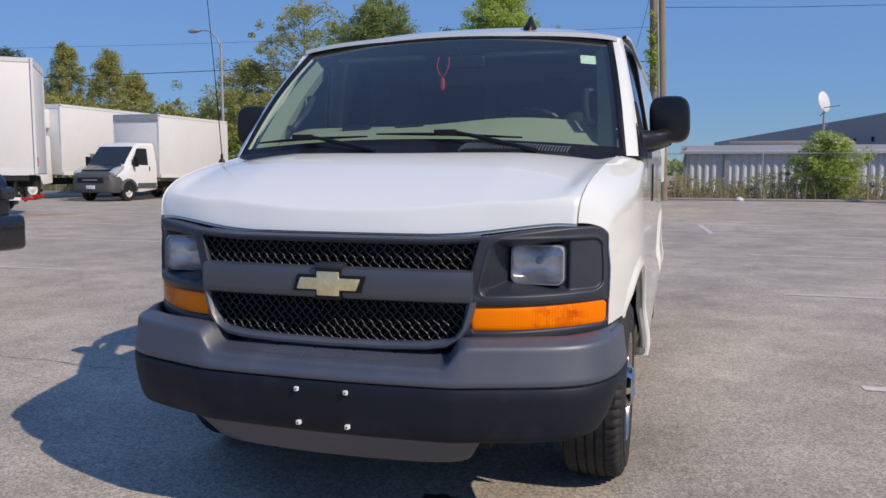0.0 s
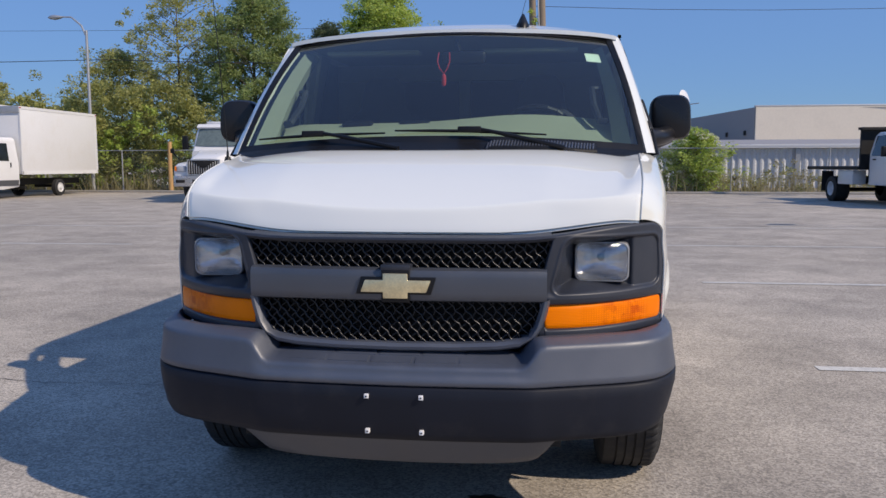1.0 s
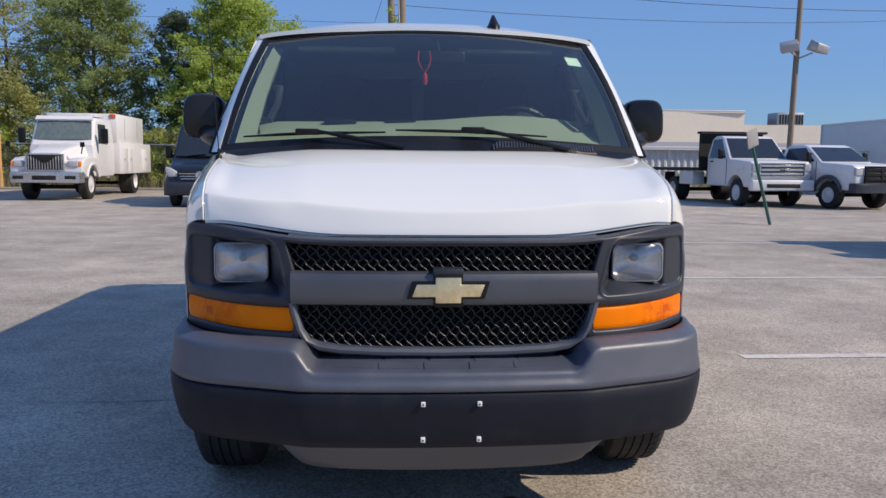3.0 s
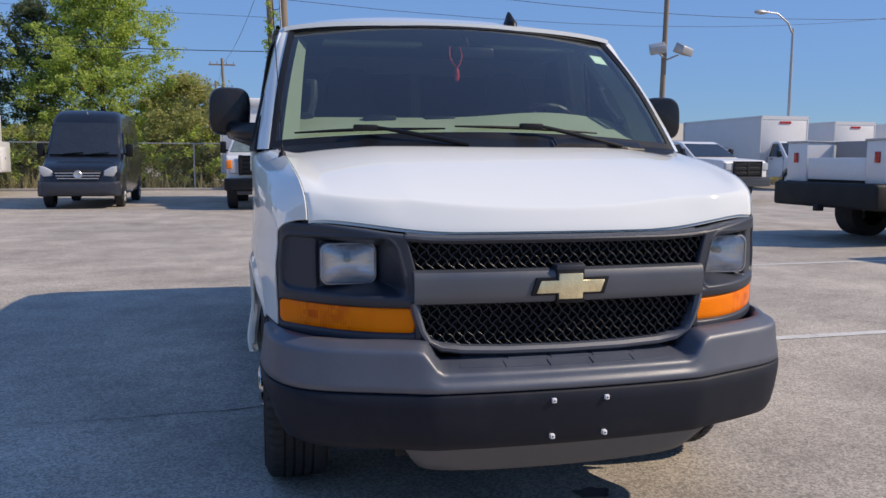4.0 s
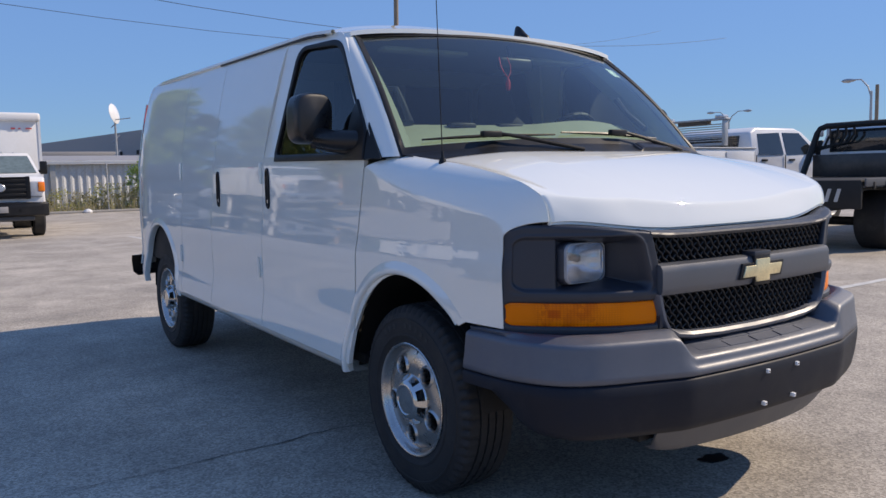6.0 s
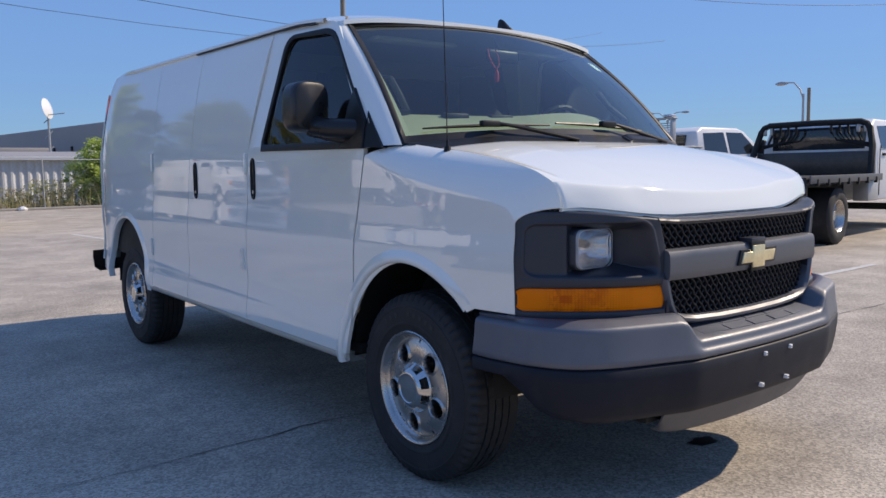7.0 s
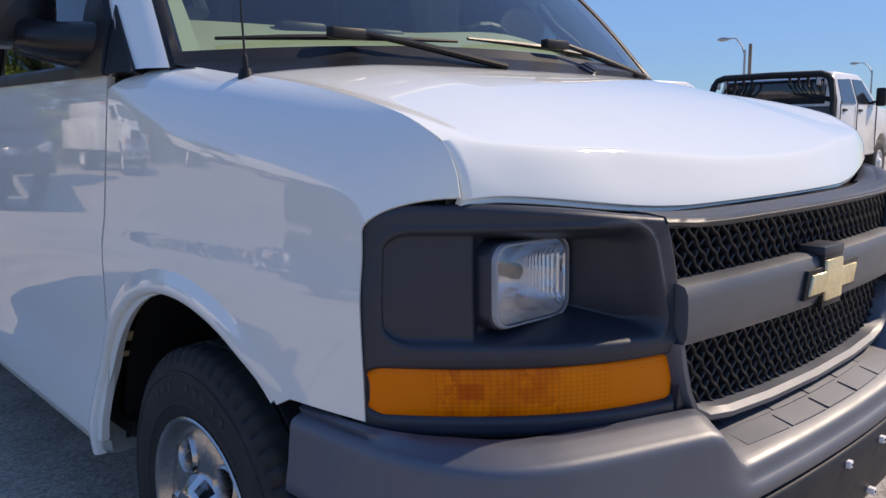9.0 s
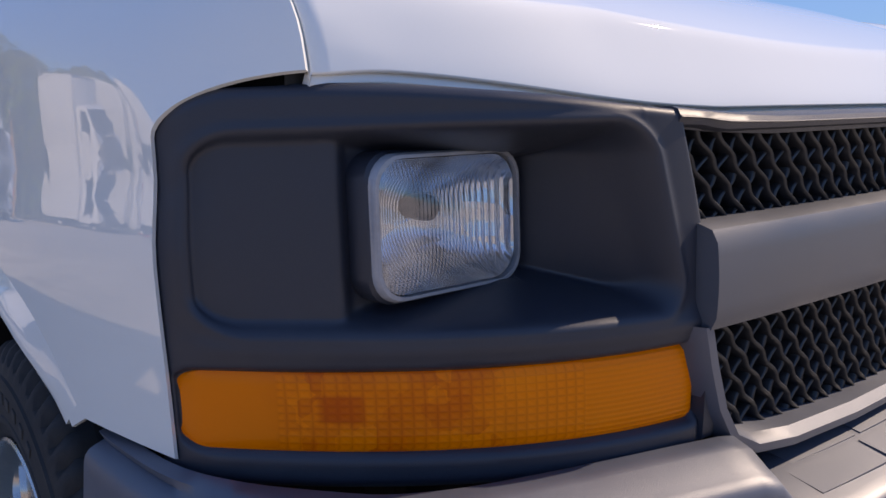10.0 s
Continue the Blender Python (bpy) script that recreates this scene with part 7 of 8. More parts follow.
def promaster_box():
    th = thing("box_truck", "white box truck with black hood and gray lower nose", "truck", pose(-21.3, 23.9, 0, 0, 0, 0))
    hw, r = 1.03, 0.36
    body = part("body", hull([(0.30, 0.95, 0.40, 1.0, 0.86, 1.20, 0.12), (0.86, 1.02, 0.36, 1.25, 0.94, 1.44, 0.12), (1.2, 1.03, 0.36, 1.4, 0.93, 1.84, 0.14), (1.55, 1.03, 0.36, 1.4, 0.92, 2.22, 0.16), (1.85, 1.03, 0.36, 1.4, 0.91, 2.39, 0.18), (2.75, 1.03, 0.45, 1.4, 0.91, 2.40, 0.18)]), truck_white, th)
    part("windscreen", slope_pane(0.88, 1.48, 0.86, 1.53, 2.19, 0.81, 0.05, 0.04), far_glass, body, "dark windscreen")
    part("hood_cover", slope_pane(0.27, 1.225, 0.66, 0.84, 1.43, 0.78, 0.045), black_paint, body, "black hood")
    part("nose", hull([(-0.05, 0.72, 0.40, 0.6, 0.70, 0.92, 0.08), (0.0, 0.90, 0.36, 0.7, 0.86, 1.06, 0.10), (0.14, 1.0, 0.35, 0.8, 0.92, 1.15, 0.12), (0.45, 1.035, 0.35, 0.8, 0.93, 1.20, 0.10), (0.62, 1.035, 0.45, 0.7, 1.03, 0.80, 0.05)]), gray_cladding, th, "gray plastic nose and bumper")
    g = part("grille", block(-0.62, -0.075, 0.76, 0.62, 0.0, 0.96, 0.02), frame_black, th)
    part("grille_bar", block(-0.35, -0.09, 0.84, 0.35, -0.05, 0.875, 0.005), silver, g)
    part("blank_plate", block(-0.20, -0.08, 0.50, 0.20, -0.04, 0.64, 0.005), truck_white, th)
    for s in (-1, 1):
        a, b = sorted((s * 0.70, s * 1.0))
        part("headlight", prism([(0.16, 1.0), (0.14, 1.16), (0.42, 1.33), (0.80, 1.44), (0.74, 1.30), (0.40, 1.10)], "x", a, b, 0.04, 3), lamp_far, th)
        wheel_house(th, s, 0.7, 1.034, 0.95, r + 0.02, 0.44)
        part("side_window", side_glass([(1.15, 1.48), (2.2, 1.46), (2.2, 2.15), (1.62, 2.15)], hw, 1.4, 0.10, 2.38, s), far_glass, body)
        part("door_handle", block(s * hw - 0.01, 2.25, 1.22, s * hw + 0.03, 2.30, 1.40, 0.008), plastic, body)
        bg_mirror(th, s, hw, 1.25, 1.6, 0.20, 0.42)
        bm = bmesh.new()
        pts = [(s * (hw + 0.0), 0.95 + math.cos(radians(q)) * 0.48, r + 0.02 + math.sin(radians(q)) * 0.48) for q in range(5, 176, 15)]
        tube(bm, pts, 0.06, 6)
        part("arch_flare", bm, gray_cladding, th)
        part("side_skirt", block(s * 1.03 - 0.01, 1.5, 0.5, s * 1.03 + 0.015 * s, 2.7, 0.72), gray_cladding, th)
        bg_wheel(th, s, 1.02, 0.95, r, 0.22, rim_white)
        bg_wheel(th, s, 1.05, 5.4, r, 0.22, rim_white)
    chassis(th, 2.4, 7.7, 0.42, 0.5, 0.75)
    b = cargo_box(th, 2.85, 8.2, 1.12, 0.95, 3.62)
    part("air_visor", block(-1.13, 2.80, 3.36, 1.13, 2.92, 3.64, 0.03, 3), galv, b)
    return th


def reefer_truck():
    th = thing("refrigerated_truck", "white truck with refrigerated box and cooling unit", "truck", pose(-25.6, 23.2, 0, 0, 0, 0))
    hw, r = 1.05, 0.46
    prof = [(0.05, 0.6), (0.0, 1.2), (0.10, 1.6), (0.55, 2.55), (0.75, 2.7), (2.2, 2.7), (2.2, 0.7)]
    prof += [(1.1 + math.cos(radians(q)) * 0.58, max(0.62, r + 0.02 + math.sin(radians(q)) * 0.58)) for q in range(15, 166, 15)]
    body = part("body", shell(prof, hw, 1.6, 0.06), truck_white, th)
    part("windscreen", slope_pane(0.14, 1.68, 0.92, 0.52, 2.46, 0.9), far_glass, body, "dark windscreen")
    for s in (-1, 1):
        part("side_window", side_glass([(0.5, 1.65), (1.6, 1.62), (1.6, 2.4), (0.75, 2.4)], hw, 1.6, 0.06, 2.7, s), far_glass, body)
        bg_mirror(th, s, hw + 0.1, 0.25, 1.95, 0.24, 0.6)
        bg_wheel(th, s, 1.02, 1.1, r, 0.28, rim_white)
        bg_wheel(th, s, 1.10, 6.6, r, 0.5, rim_white, True)
    lamp_pair(th, 0.6, 0.95, -0.03, 0.85, 1.05)
    part("front_bumper", block(-1.1, -0.12, 0.45, 1.1, 0.1, 0.8, 0.05, 3), plastic, th)
    chassis(th, 0.8, 9.4, 0.42, 0.62, 0.9)
    b = cargo_box(th, 2.5, 10.0, 1.28, 1.05, 4.05)
    u = part("cooling_unit", block(-0.8, 1.95, 3.0, 0.8, 2.5, 3.85, 0.10, 3), truck_white, b, "rounded white cooling unit")
    part("unit_vent", block(-0.45, 1.93, 3.15, 0.45, 1.99, 3.60, 0.02), gray_cladding, u)
    return th


def big_box():
    """A tall cargo body seen along its side; its rear post stands at the near end."""
    th = thing("box_truck", "large white box truck with striped under-run bar", "truck", pose(-15.9, 15.7, 0, 0, 0, 128))
    b = cargo_box(th, 0.0, 8.0, 1.28, 1.15, 4.15)
    chassis(th, 0.1, 9.5, 0.45, 0.8, 1.08)
    for s in (-1, 1):
        for y in (1.3, 2.5):
            bg_wheel(th, s, 1.15, y, 0.5, 0.55, rim_white, True)
        part("mud_flap", block(s * 0.7, 0.55, 0.35, s * 1.2, 0.58, 1.05), rubber, th)
        part("side_rail", block(s * 1.22, 0.2, 0.98, s * 1.26, 7.8, 1.10), frame_black, th)
        for k in range(8):
            y = 0.1 + 0.32 * k
            part("striped_bar_piece", block(s * 1.24 - 0.015, y, 0.46, s * 1.24 + 0.015, y + 0.30, 0.54), red_lens if k % 2 == 0 else truck_white, th)
    part("tail_lamp", block(-1.3, -0.03, 1.35, -1.15, 0.02, 1.6, 0.01), red_lens, th)
    part("cab", block(-1.1, 8.4, 0.7, 1.1, 10.6, 2.7, 0.15, 3), truck_white, th)
    return th


def utility_pickup():
    """Crew pickup with a white tool body, seen from behind and the side."""
    th = thing("utility_truck", "white crew-cab truck with tool body and headache rack", "truck", pose(15.3, 8.9, 0, 0, 0, 90))
    hw, r = 1.0, 0.42
    pickup_front(th, hw, 1.35, 3.95, 1.42, 2.06, truck_white, r, 1.0, zb=0.62, crew=True)
    grille(th, -0.7, 0.7, -0.05, 0.95, 1.32, 3, silver, frame_black)
    lamp_pair(th, 0.72, 0.98, -0.03, 1.05, 1.30)
    part("front_bumper", block(-1.04, -0.18, 0.52, 1.04, 0.1, 0.86, 0.05, 3), silver, th)
    chassis(th, 0.6, 6.8, 0.42, 0.6, 0.85)
    for s in (-1, 1):
        bg_wheel(th, s, 0.98, 1.0, r, 0.27, rim_white)
        bg_wheel(th, s, 1.08, 5.75, r, 0.48, rim_white, True)
        d0 = part("tool_body", block(s * 0.68, 4.15, 0.96, s * 1.18, 7.1, 1.62, 0.02), truck_white, th, "white steel tool body side")
        for a, b, zz in ((4.2, 5.05, 1.0), (5.1, 6.35, 1.22), (6.4, 7.05, 1.0)):
            d = part("locker_door", block(s * 1.18 - 0.01, a, zz, s * 1.18 + 0.022 * s, b, 1.58, 0.008), truck_white, d0)
        part("lid", block(s * 0.66, 4.13, 1.615, s * 1.20, 7.12, 1.65, 0.01), galv, d0)
        part("lower_side", block(s * 1.06, 4.2, 0.55, s * 1.19, 7.1, 0.985, 0.02), black_paint, th)
        for k in range(3):
            y = 6.62 + 0.12 * k
            part("skirt_mark", prism([(y, 0.72), (y + 0.06, 0.72), (y + 0.02, 0.90), (y - 0.04, 0.90)], "x", s * 1.188, s * 1.197), galv, th)
        part("tail_lamp", block(s * 0.93 - 0.05, 7.10, 1.28, s * 0.93 + 0.05, 7.125, 1.45, 0.005), red_lens, d0)
    part("bed_floor", block(-0.68, 4.15, 0.95, 0.68, 7.05, 1.02), frame_black, th)
    part("tail_gate", block(-0.66, 7.02, 1.0, 0.66, 7.08, 1.36, 0.015), truck_white, th, "white steel tailgate")
    part("bed_back", block(-0.66, 6.50, 1.02, 0.66, 6.54, 1.64, 0.01), gray_wall, th, "dusty gray back of the bed")
    part("gate_latch", block(-0.10, 6.46, 1.50, 0.10, 6.51, 1.56, 0.008), frame_black, th)
    part("rear_bumper", block(-1.2, 7.08, 0.56, 1.2, 7.34, 0.96, 0.05, 3), frame_black, th, "deep black rear bumper")
    part("hitch", block(-0.06, 7.30, 0.50, 0.06, 7.42, 0.60, 0.01), frame_black, th)
    rack = part("headache_rack", block(-0.76, 4.45, 1.70, 0.76, 4.50, 1.76, 0.01), galv, th, "silver headache rack with slats")
    for s in (-1, 1):
        part("rack_post", block(s * 0.74 - 0.03, 4.42, 1.70, s * 0.74 + 0.03, 4.54, 2.24, 0.01), galv, rack)
    for k in range(8):
        z = 1.80 + 0.045 * k
        part("rack_slat", block(-0.72, 4.46, z, 0.72, 4.49, z + 0.02), galv, rack)
    part("rack_top", block(-0.80, 4.40, 2.20, 0.80, 4.56, 2.24, 0.01), galv, rack)
    part("light_bar", block(-0.36, 4.40, 2.13, 0.36, 4.54, 2.20, 0.01), bark, rack)
    for x in (-0.65, 0.65):
        part("work_lamp", block(x - 0.1, 4.38, 2.24, x + 0.1, 4.56, 2.30, 0.02), silver, rack)
    return th


deck_steel = surface("worn_deck_steel", (0.060, 0.055, 0.052), rough=0.38, metal=0.3, var=0.35, scale=1.6, fine=20, bump=0.05, dirt=(0.16, 0.13, 0.10), dirt_amount=0.3, dirt_scale=2)


def flatbed_crew():
    """White crew truck with black flat deck and a bent-tube rack."""
    th = thing("flatbed_truck", "white crew-cab truck with black flat deck and tube rack", "truck", pose(15.32, 5.93, 0, 0, 0, 96))
    hw, r = 1.0, 0.44
    pickup_front(th, hw, 1.35, 3.95, 1.42, 2.02, truck_white, r, 1.0, zb=0.62, crew=True)
    grille(th, -0.7, 0.7, -0.05, 0.95, 1.32, 3, silver, frame_black)
    lamp_pair(th, 0.72, 0.98, -0.03, 1.05, 1.30)
    part("front_bumper", block(-1.04, -0.18, 0.52, 1.04, 0.1, 0.86, 0.05, 3), silver, th)
    chassis(th, 0.6, 7.0, 0.42, 0.6, 0.9)
    part("deck", block(-1.12, 4.2, 0.98, 1.12, 7.3, 1.06, 0.01), frame_black, th, "black steel flat deck")
    part("rear_bumper", block(-1.12, 7.28, 0.66, 1.12, 7.34, 1.06, 0.02), frame_black, th)
    for s in (-1, 1):
        bg_wheel(th, s, 0.98, 1.0, r, 0.27, rim_white)
        bg_wheel(th, s, 1.06, 5.85, r, 0.48, steel, True)
        part("deck_rail", block(s * 1.12 - 0.02, 4.2, 0.965, s * 1.12 + 0.05 * s, 7.3, 1.08, 0.012), gray_cladding, th, "silver deck edge rail")
        for k in range(7):
            y = 4.5 + 0.42 * k
            part("stake_pocket", block(s * 1.14, y, 0.93, s * 1.185, y + 0.05, 1.03, 0.005), frame_black, th)
        part("step_box", block(s * 0.80, 4.0, 0.62, s * 1.05, 4.5, 0.96, 0.02), galv, th)
        for k in range(3):
            part("bumper_slot", prism([(s * (0.50 + 0.13 * k), 0.76), (s * (0.55 + 0.13 * k), 0.76), (s * (0.60 + 0.13 * k), 0.94), (s * (0.55 + 0.13 * k), 0.94)], "y", 7.335, 7.35), galv, th)
    part("rear_window", block(-0.80, 3.80, 1.50, 0.80, 3.962, 1.90, 0.02), far_glass, th, "wide dark rear window")
    hb = part("rack", block(-1.0, 4.12, 1.06, 1.0, 4.18, 1.46, 0.02), deck_steel, th, "black tube rack with slotted corners")
    for s in (-1, 1):
        bm = bmesh.new()
        tube(bm, [(s * 1.06, 4.45, 1.05), (s * 1.0, 4.22, 1.55), (s * 0.93, 4.15, 1.84), (s * 0.88, 4.14, 1.92), (s * 0.78, 4.14, 1.96), (0, 4.14, 1.97)], [0.055] * 6, 8)
        part("rack_tube", bm, frame_black, hb)
        for k in range(4):
            x = s * (0.30 + 0.14 * k)
            bm = bmesh.new()
            tube(bm, [(x, 4.14, 1.98), (x, 4.14, 1.80), (x + s * 0.10, 4.14, 1.66 - 0.03 * k), (s * 0.98, 4.14, 1.58 - 0.02 * k)], 0.022, 6)
            part("rack_bar", bm, frame_black, hb)
        for k in range(2):
            part("slot_plate", block(s * (0.74 + 0.12 * k) - 0.03, 4.11, 1.78, s * (0.74 + 0.12 * k) + 0.03, 4.17, 1.92, 0.02), galv, hb)
    return th


def black_pickup():
    th = thing("pickup_truck", "black pickup truck with heavy front bumper", "pickup", pose(-5.02, 2.85, 0, 0, 0, 90))
    hw, r = 1.0, 0.42
    pickup_front(th, hw, 1.35, 3.9, 1.26, 1.92, black_paint, r, 1.0, zb=0.6, crew=True)
    grille(th, -0.62, 0.70, -0.06, 0.86, 1.16, 7, plastic, frame_black, black_paint, True)
    lamp_pair(th, 0.80, 0.97, -0.03, 0.98, 1.10, far_glass)
    part("front_bumper", block(-1.03, -0.10, 0.50, 1.03, 0.10, 0.84, 0.06, 3), black_paint, th, "black steel front bumper")
    for s in (-1, 1):
        bg_wheel(th, s, 0.99, 1.0, r, 0.27, galv)
        bg_wheel(th, s, 0.99, 4.6, r, 0.27, galv)
        part("tow_hook", block(s * 0.6 - 0.04, -0.14, 0.42, s * 0.6 + 0.04, -0.1, 0.5, 0.01), galv, th)
    chassis(th, 0.6, 5.6, 0.42, 0.5, 0.72)
    part("cargo_bed", block(-1.0, 3.96, 0.72, 1.0, 5.85, 1.32, 0.03), black_paint, th)
    return th


chevy_flatbed()
ram_pickup()
far = box_truck(23.5, 28.4, 3.45)
for x, y, rz in ((30.5, 32.0, 0), (35.0, 33.0, 0), (40.5, 33.5, 0), (46.0, 34.0, 2)):
    copy_thing(far, pose(x, y, 0, 0, 0, rz))
ford_box_truck()
sprinter()
service_truck()
promaster_box()
reefer_truck()
big_box()
utility_pickup()
flatbed_crew()
black_pickup()

# ---- fence, buildings, poles ----
FY = 33.6
fence = thing("chain_link_fence", "galvanised chain-link fence with weeds along it", "fence", kind="structure")
post_me = None
for k in range(24):
    x = -36 + 4.05 * k
    if post_me is None:
        bm = bmesh.new()
        tube(bm, [(0, 0, 0), (0, 0, 2.02)], 0.032, 8)
        p = part("post", bm, galv, fence)
        post_me = p.data
    else:
        p = new("post", post_me)
        p.parent = fence
    p.matrix_basis = pose(x, FY, 0)
bm = bmesh.new()
tube(bm, [(-36, FY, 2.0), (57, FY, 2.0)], 0.022, 6)
part("top_rail", bm, galv, fence)
bm = bmesh.new()
for k in range(int(93 / 0.17)):
    x = -36 + 0.17 * k
    for d in (-1.95, 1.95):
        a, b = Vector((x, FY + 0.03, 0.03)), Vector((x + d, FY + 0.03, 1.98))
        if -36 <= b.x <= 57:
            n = Vector((0.0013, 0, 0.0013 * (-1 if d > 0 else 1)))
            bm.faces.new([bm.verts.new(q) for q in (a - n, a + n, b + n, b - n)])
part("wire_mesh", bm, gray_wall, fence, smooth=False)
kerb = part("kerb", block(-60, FY - 0.35, 0.0, 80, FY - 0.15, 0.10, 0.02), surface("old_concrete", (0.36, 0.34, 0.31), rough=0.9, var=0.15, scale=2, fine=30, bump=0.2))
tagged(kerb, "low worn concrete kerb along the fence", "kerb", kind="structure")
soil = surface("dry_soil", (0.22, 0.18, 0.12), rough=0.95, var=0.25, scale=1.5, fine=25, bump=0.4, bump_dist=0.02)
bm = bmesh.new()
grid(bm, [[(x, y, 0.05 + 0.04 * noise.noise(Vector((x * 0.7, y * 0.7, 0)))) for y in [33.4 + 1.6 * j for j in range(9)]] for x in [-70 + 3 * i for i in range(51)]])
tagged(part("verge", bm, soil), "dry soil verge behind the fence", "ground", kind="structure")
tagged(part("white_rock", revolve([(0.0, 0.16), (0.06, 0.19), (0.12, 0.14), (0.17, 0.05), (0.175, 0.0)], 9, (3.6, 33.1, 0), "z"), truck_box, None, smooth=False), "small white rock at the fence foot", "rock")

stub = thing("wooden_post", "short tan wooden post beside the fence", "post")
bm = bmesh.new()
tube(bm, [(-17.3, 33.5, 0.0), (-17.32, 33.5, 1.3), (-17.3, 33.5, 2.4)], [0.11, 0.10, 0.095], 10)
part("shaft", bm, surface("tan_wood", (0.50, 0.30, 0.13), rough=0.85, var=0.2, scale=3, fine=60, bump=0.3), stub)

# low pale shed behind the fence
shed = thing("low_shed", "long low shed with pale ribbed metal wall", "building")
bm = bmesh.new()
rows = []
n = 460
for i in range(n + 1):
    x = lerp(1.5, 44, i / n)
    y = 41.0 + (0.06 if i % 4 < 2 else 0.0)
    rows.append([(x, y, 0), (x, y, 2.15)])
grid(bm, rows)
part("ribbed_wall", bm, pale_metal, shed, smooth=False)
part("eave", block(1.2, 40.75, 2.15, 44.3, 41.2, 2.32, 0.02), truck_box, shed, "white metal eave")
bm = bmesh.new()
grid(bm, [[(1.2, 40.9, 2.33), (1.2, 47.0, 2.75)], [(44.3, 40.9, 2.33), (44.3, 47.0, 2.75)]])
part("roof", bm, gray_wall, shed)
for k in range(9):
    x = 3.5 + 5.0 * k
    part("pilaster", block(x - 0.12, 40.9, 0, x + 0.12, 41.0, 2.15), galv, shed)
part("side_wall", block(1.4, 41.05, 0, 1.5, 47, 2.5), gray_wall, shed)
vent = thing("roof_shelter", "low gray steel shelter beyond the fence", "building")
for x in (6.0, 9.0, 12.0):
    part("post", block(x - 0.1, 78, 0, x + 0.1, 78.2, 3.6), galv, vent)
part("roof", block(5.5, 76, 3.6, 14.0, 84, 4.0, 0.05), gray_wall, vent)
part("back_wall", block(5.8, 83.6, 0, 13.8, 83.8, 3.6), gray_wall, vent)

hall = thing("warehouse", "large warehouse with cream front and gray side wall", "building")
corner = Vector((18.6, 70.0, 0))
back = Vector((7.0, 146.0, 0))
far_r = Vector((32.6, 70.0, 0))
bm = bmesh.new()
fr, sd = (far_r - corner), (back - corner)


def wall_slab(bm, a, b, z0, z1, thick=0.4):
    d = (b - a).normalized()
    nrm = Vector((-d.y, d.x, 0)) * thick
    q = [a, b, b + nrm, a + nrm]
    lo = [bm.verts.new(p + Vector((0, 0, z0))) for p in q]
    hi = [bm.verts.new(p + Vector((0, 0, z1))) for p in q]
    bm.faces.new(lo[::-1])
    bm.faces.new(hi)
    for i in range(4):
        j = (i + 1) % 4
        bm.faces.new((lo[i], lo[j], hi[j], hi[i]))


wall_slab(bm, corner, far_r, 0, 6.3)
part("front_wall", bm, cream, hall, "cream painted front wall")
bm = bmesh.new()
wall_slab(bm, corner + Vector((-0.05, 0.2, 0)), back, 0, 6.25, -0.4)
part("side_wall", bm, gray_wall, hall, "gray metal side wall")
for k in range(18):
    p = corner.lerp(back, (k + 0.5) / 18)
    part("wall_vent", block(p.x - 0.16, p.y - 0.2, 3.9, p.x - 0.02, p.y + 0.2, 4.3), frame_black, hall)
part("coping", block(18.5, 69.97, 6.3, 32.65, 70.42, 6.40, 0.01), truck_box, hall)
bm = bmesh.new()
wall_slab(bm, far_r + Vector((0.1, 0.1, 0)), Vector((75, 68.5, 0)), 0, 5.1)
part("low_front_wall", bm, cream, hall)
bm = bmesh.new()
grid(bm, [[(18.6, 70.3, 6.15), (back.x, back.y, 6.15)], [(32.6, 69.8, 6.15), (60, 146, 6.15)]])
part("roof", bm, gray_wall, hall)
ac = part("roof_unit", block(36.0, 70.5, 5.0, 38.6, 72.5, 6.3, 0.05), galv, hall, "gray roof cooling unit")
for k in range(9):
    part("unit_louvre", block(36.2 + 0.27 * k, 70.46, 5.2, 36.36 + 0.27 * k, 70.5, 6.1), frame_black, ac)

dish = thing("satellite_dish", "white satellite dish on a thin mast", "dish")
bm = revolve([(0.0, 0.0), (0.04, 0.32), (0.12, 0.60), (0.20, 0.82), (0.22, 0.82), (0.14, 0.60), (0.06, 0.32), (0.03, 0.0)], 28, (0, 0, 0), "y")
d = part("reflector", bm, truck_white, dish)
d.matrix_basis = pose(12.1, 66.4, 6.75, -12, 0, 52)
bm = bmesh.new()
tube(bm, [(12.0, 66.7, 0), (12.0, 66.7, 6.4), (12.0, 66.6, 7.0)], [0.10, 0.08, 0.06], 8)
tube(bm, [(11.9, 66.2, 6.2), (12.9, 65.3, 6.3)], 0.04, 6)
for k in range(5):
    tube(bm, [(11.7 + 0.3 * (k % 2), 66.8, 3.2 + 0.6 * k), (12.3 - 0.3 * (k % 2), 66.8, 3.8 + 0.6 * k)], 0.04, 6)
part("mast", bm, galv, dish)


def wood_post(x, y, h, r0, r1, lean=(0, 0), label="tall weathered wooden utility pole"):
    th = thing("utility_pole", label, "pole")
    bm = bmesh.new()
    tube(bm, [(x + lean[0] * t, y + lean[1] * t, h * t) for t in (0, 0.25, 0.5, 0.75, 1.0)], [lerp(r0, r1, t) for t in (0, 0.25, 0.5, 0.75, 1.0)], 14)
    part("shaft", bm, wood_pole, th)
    return th


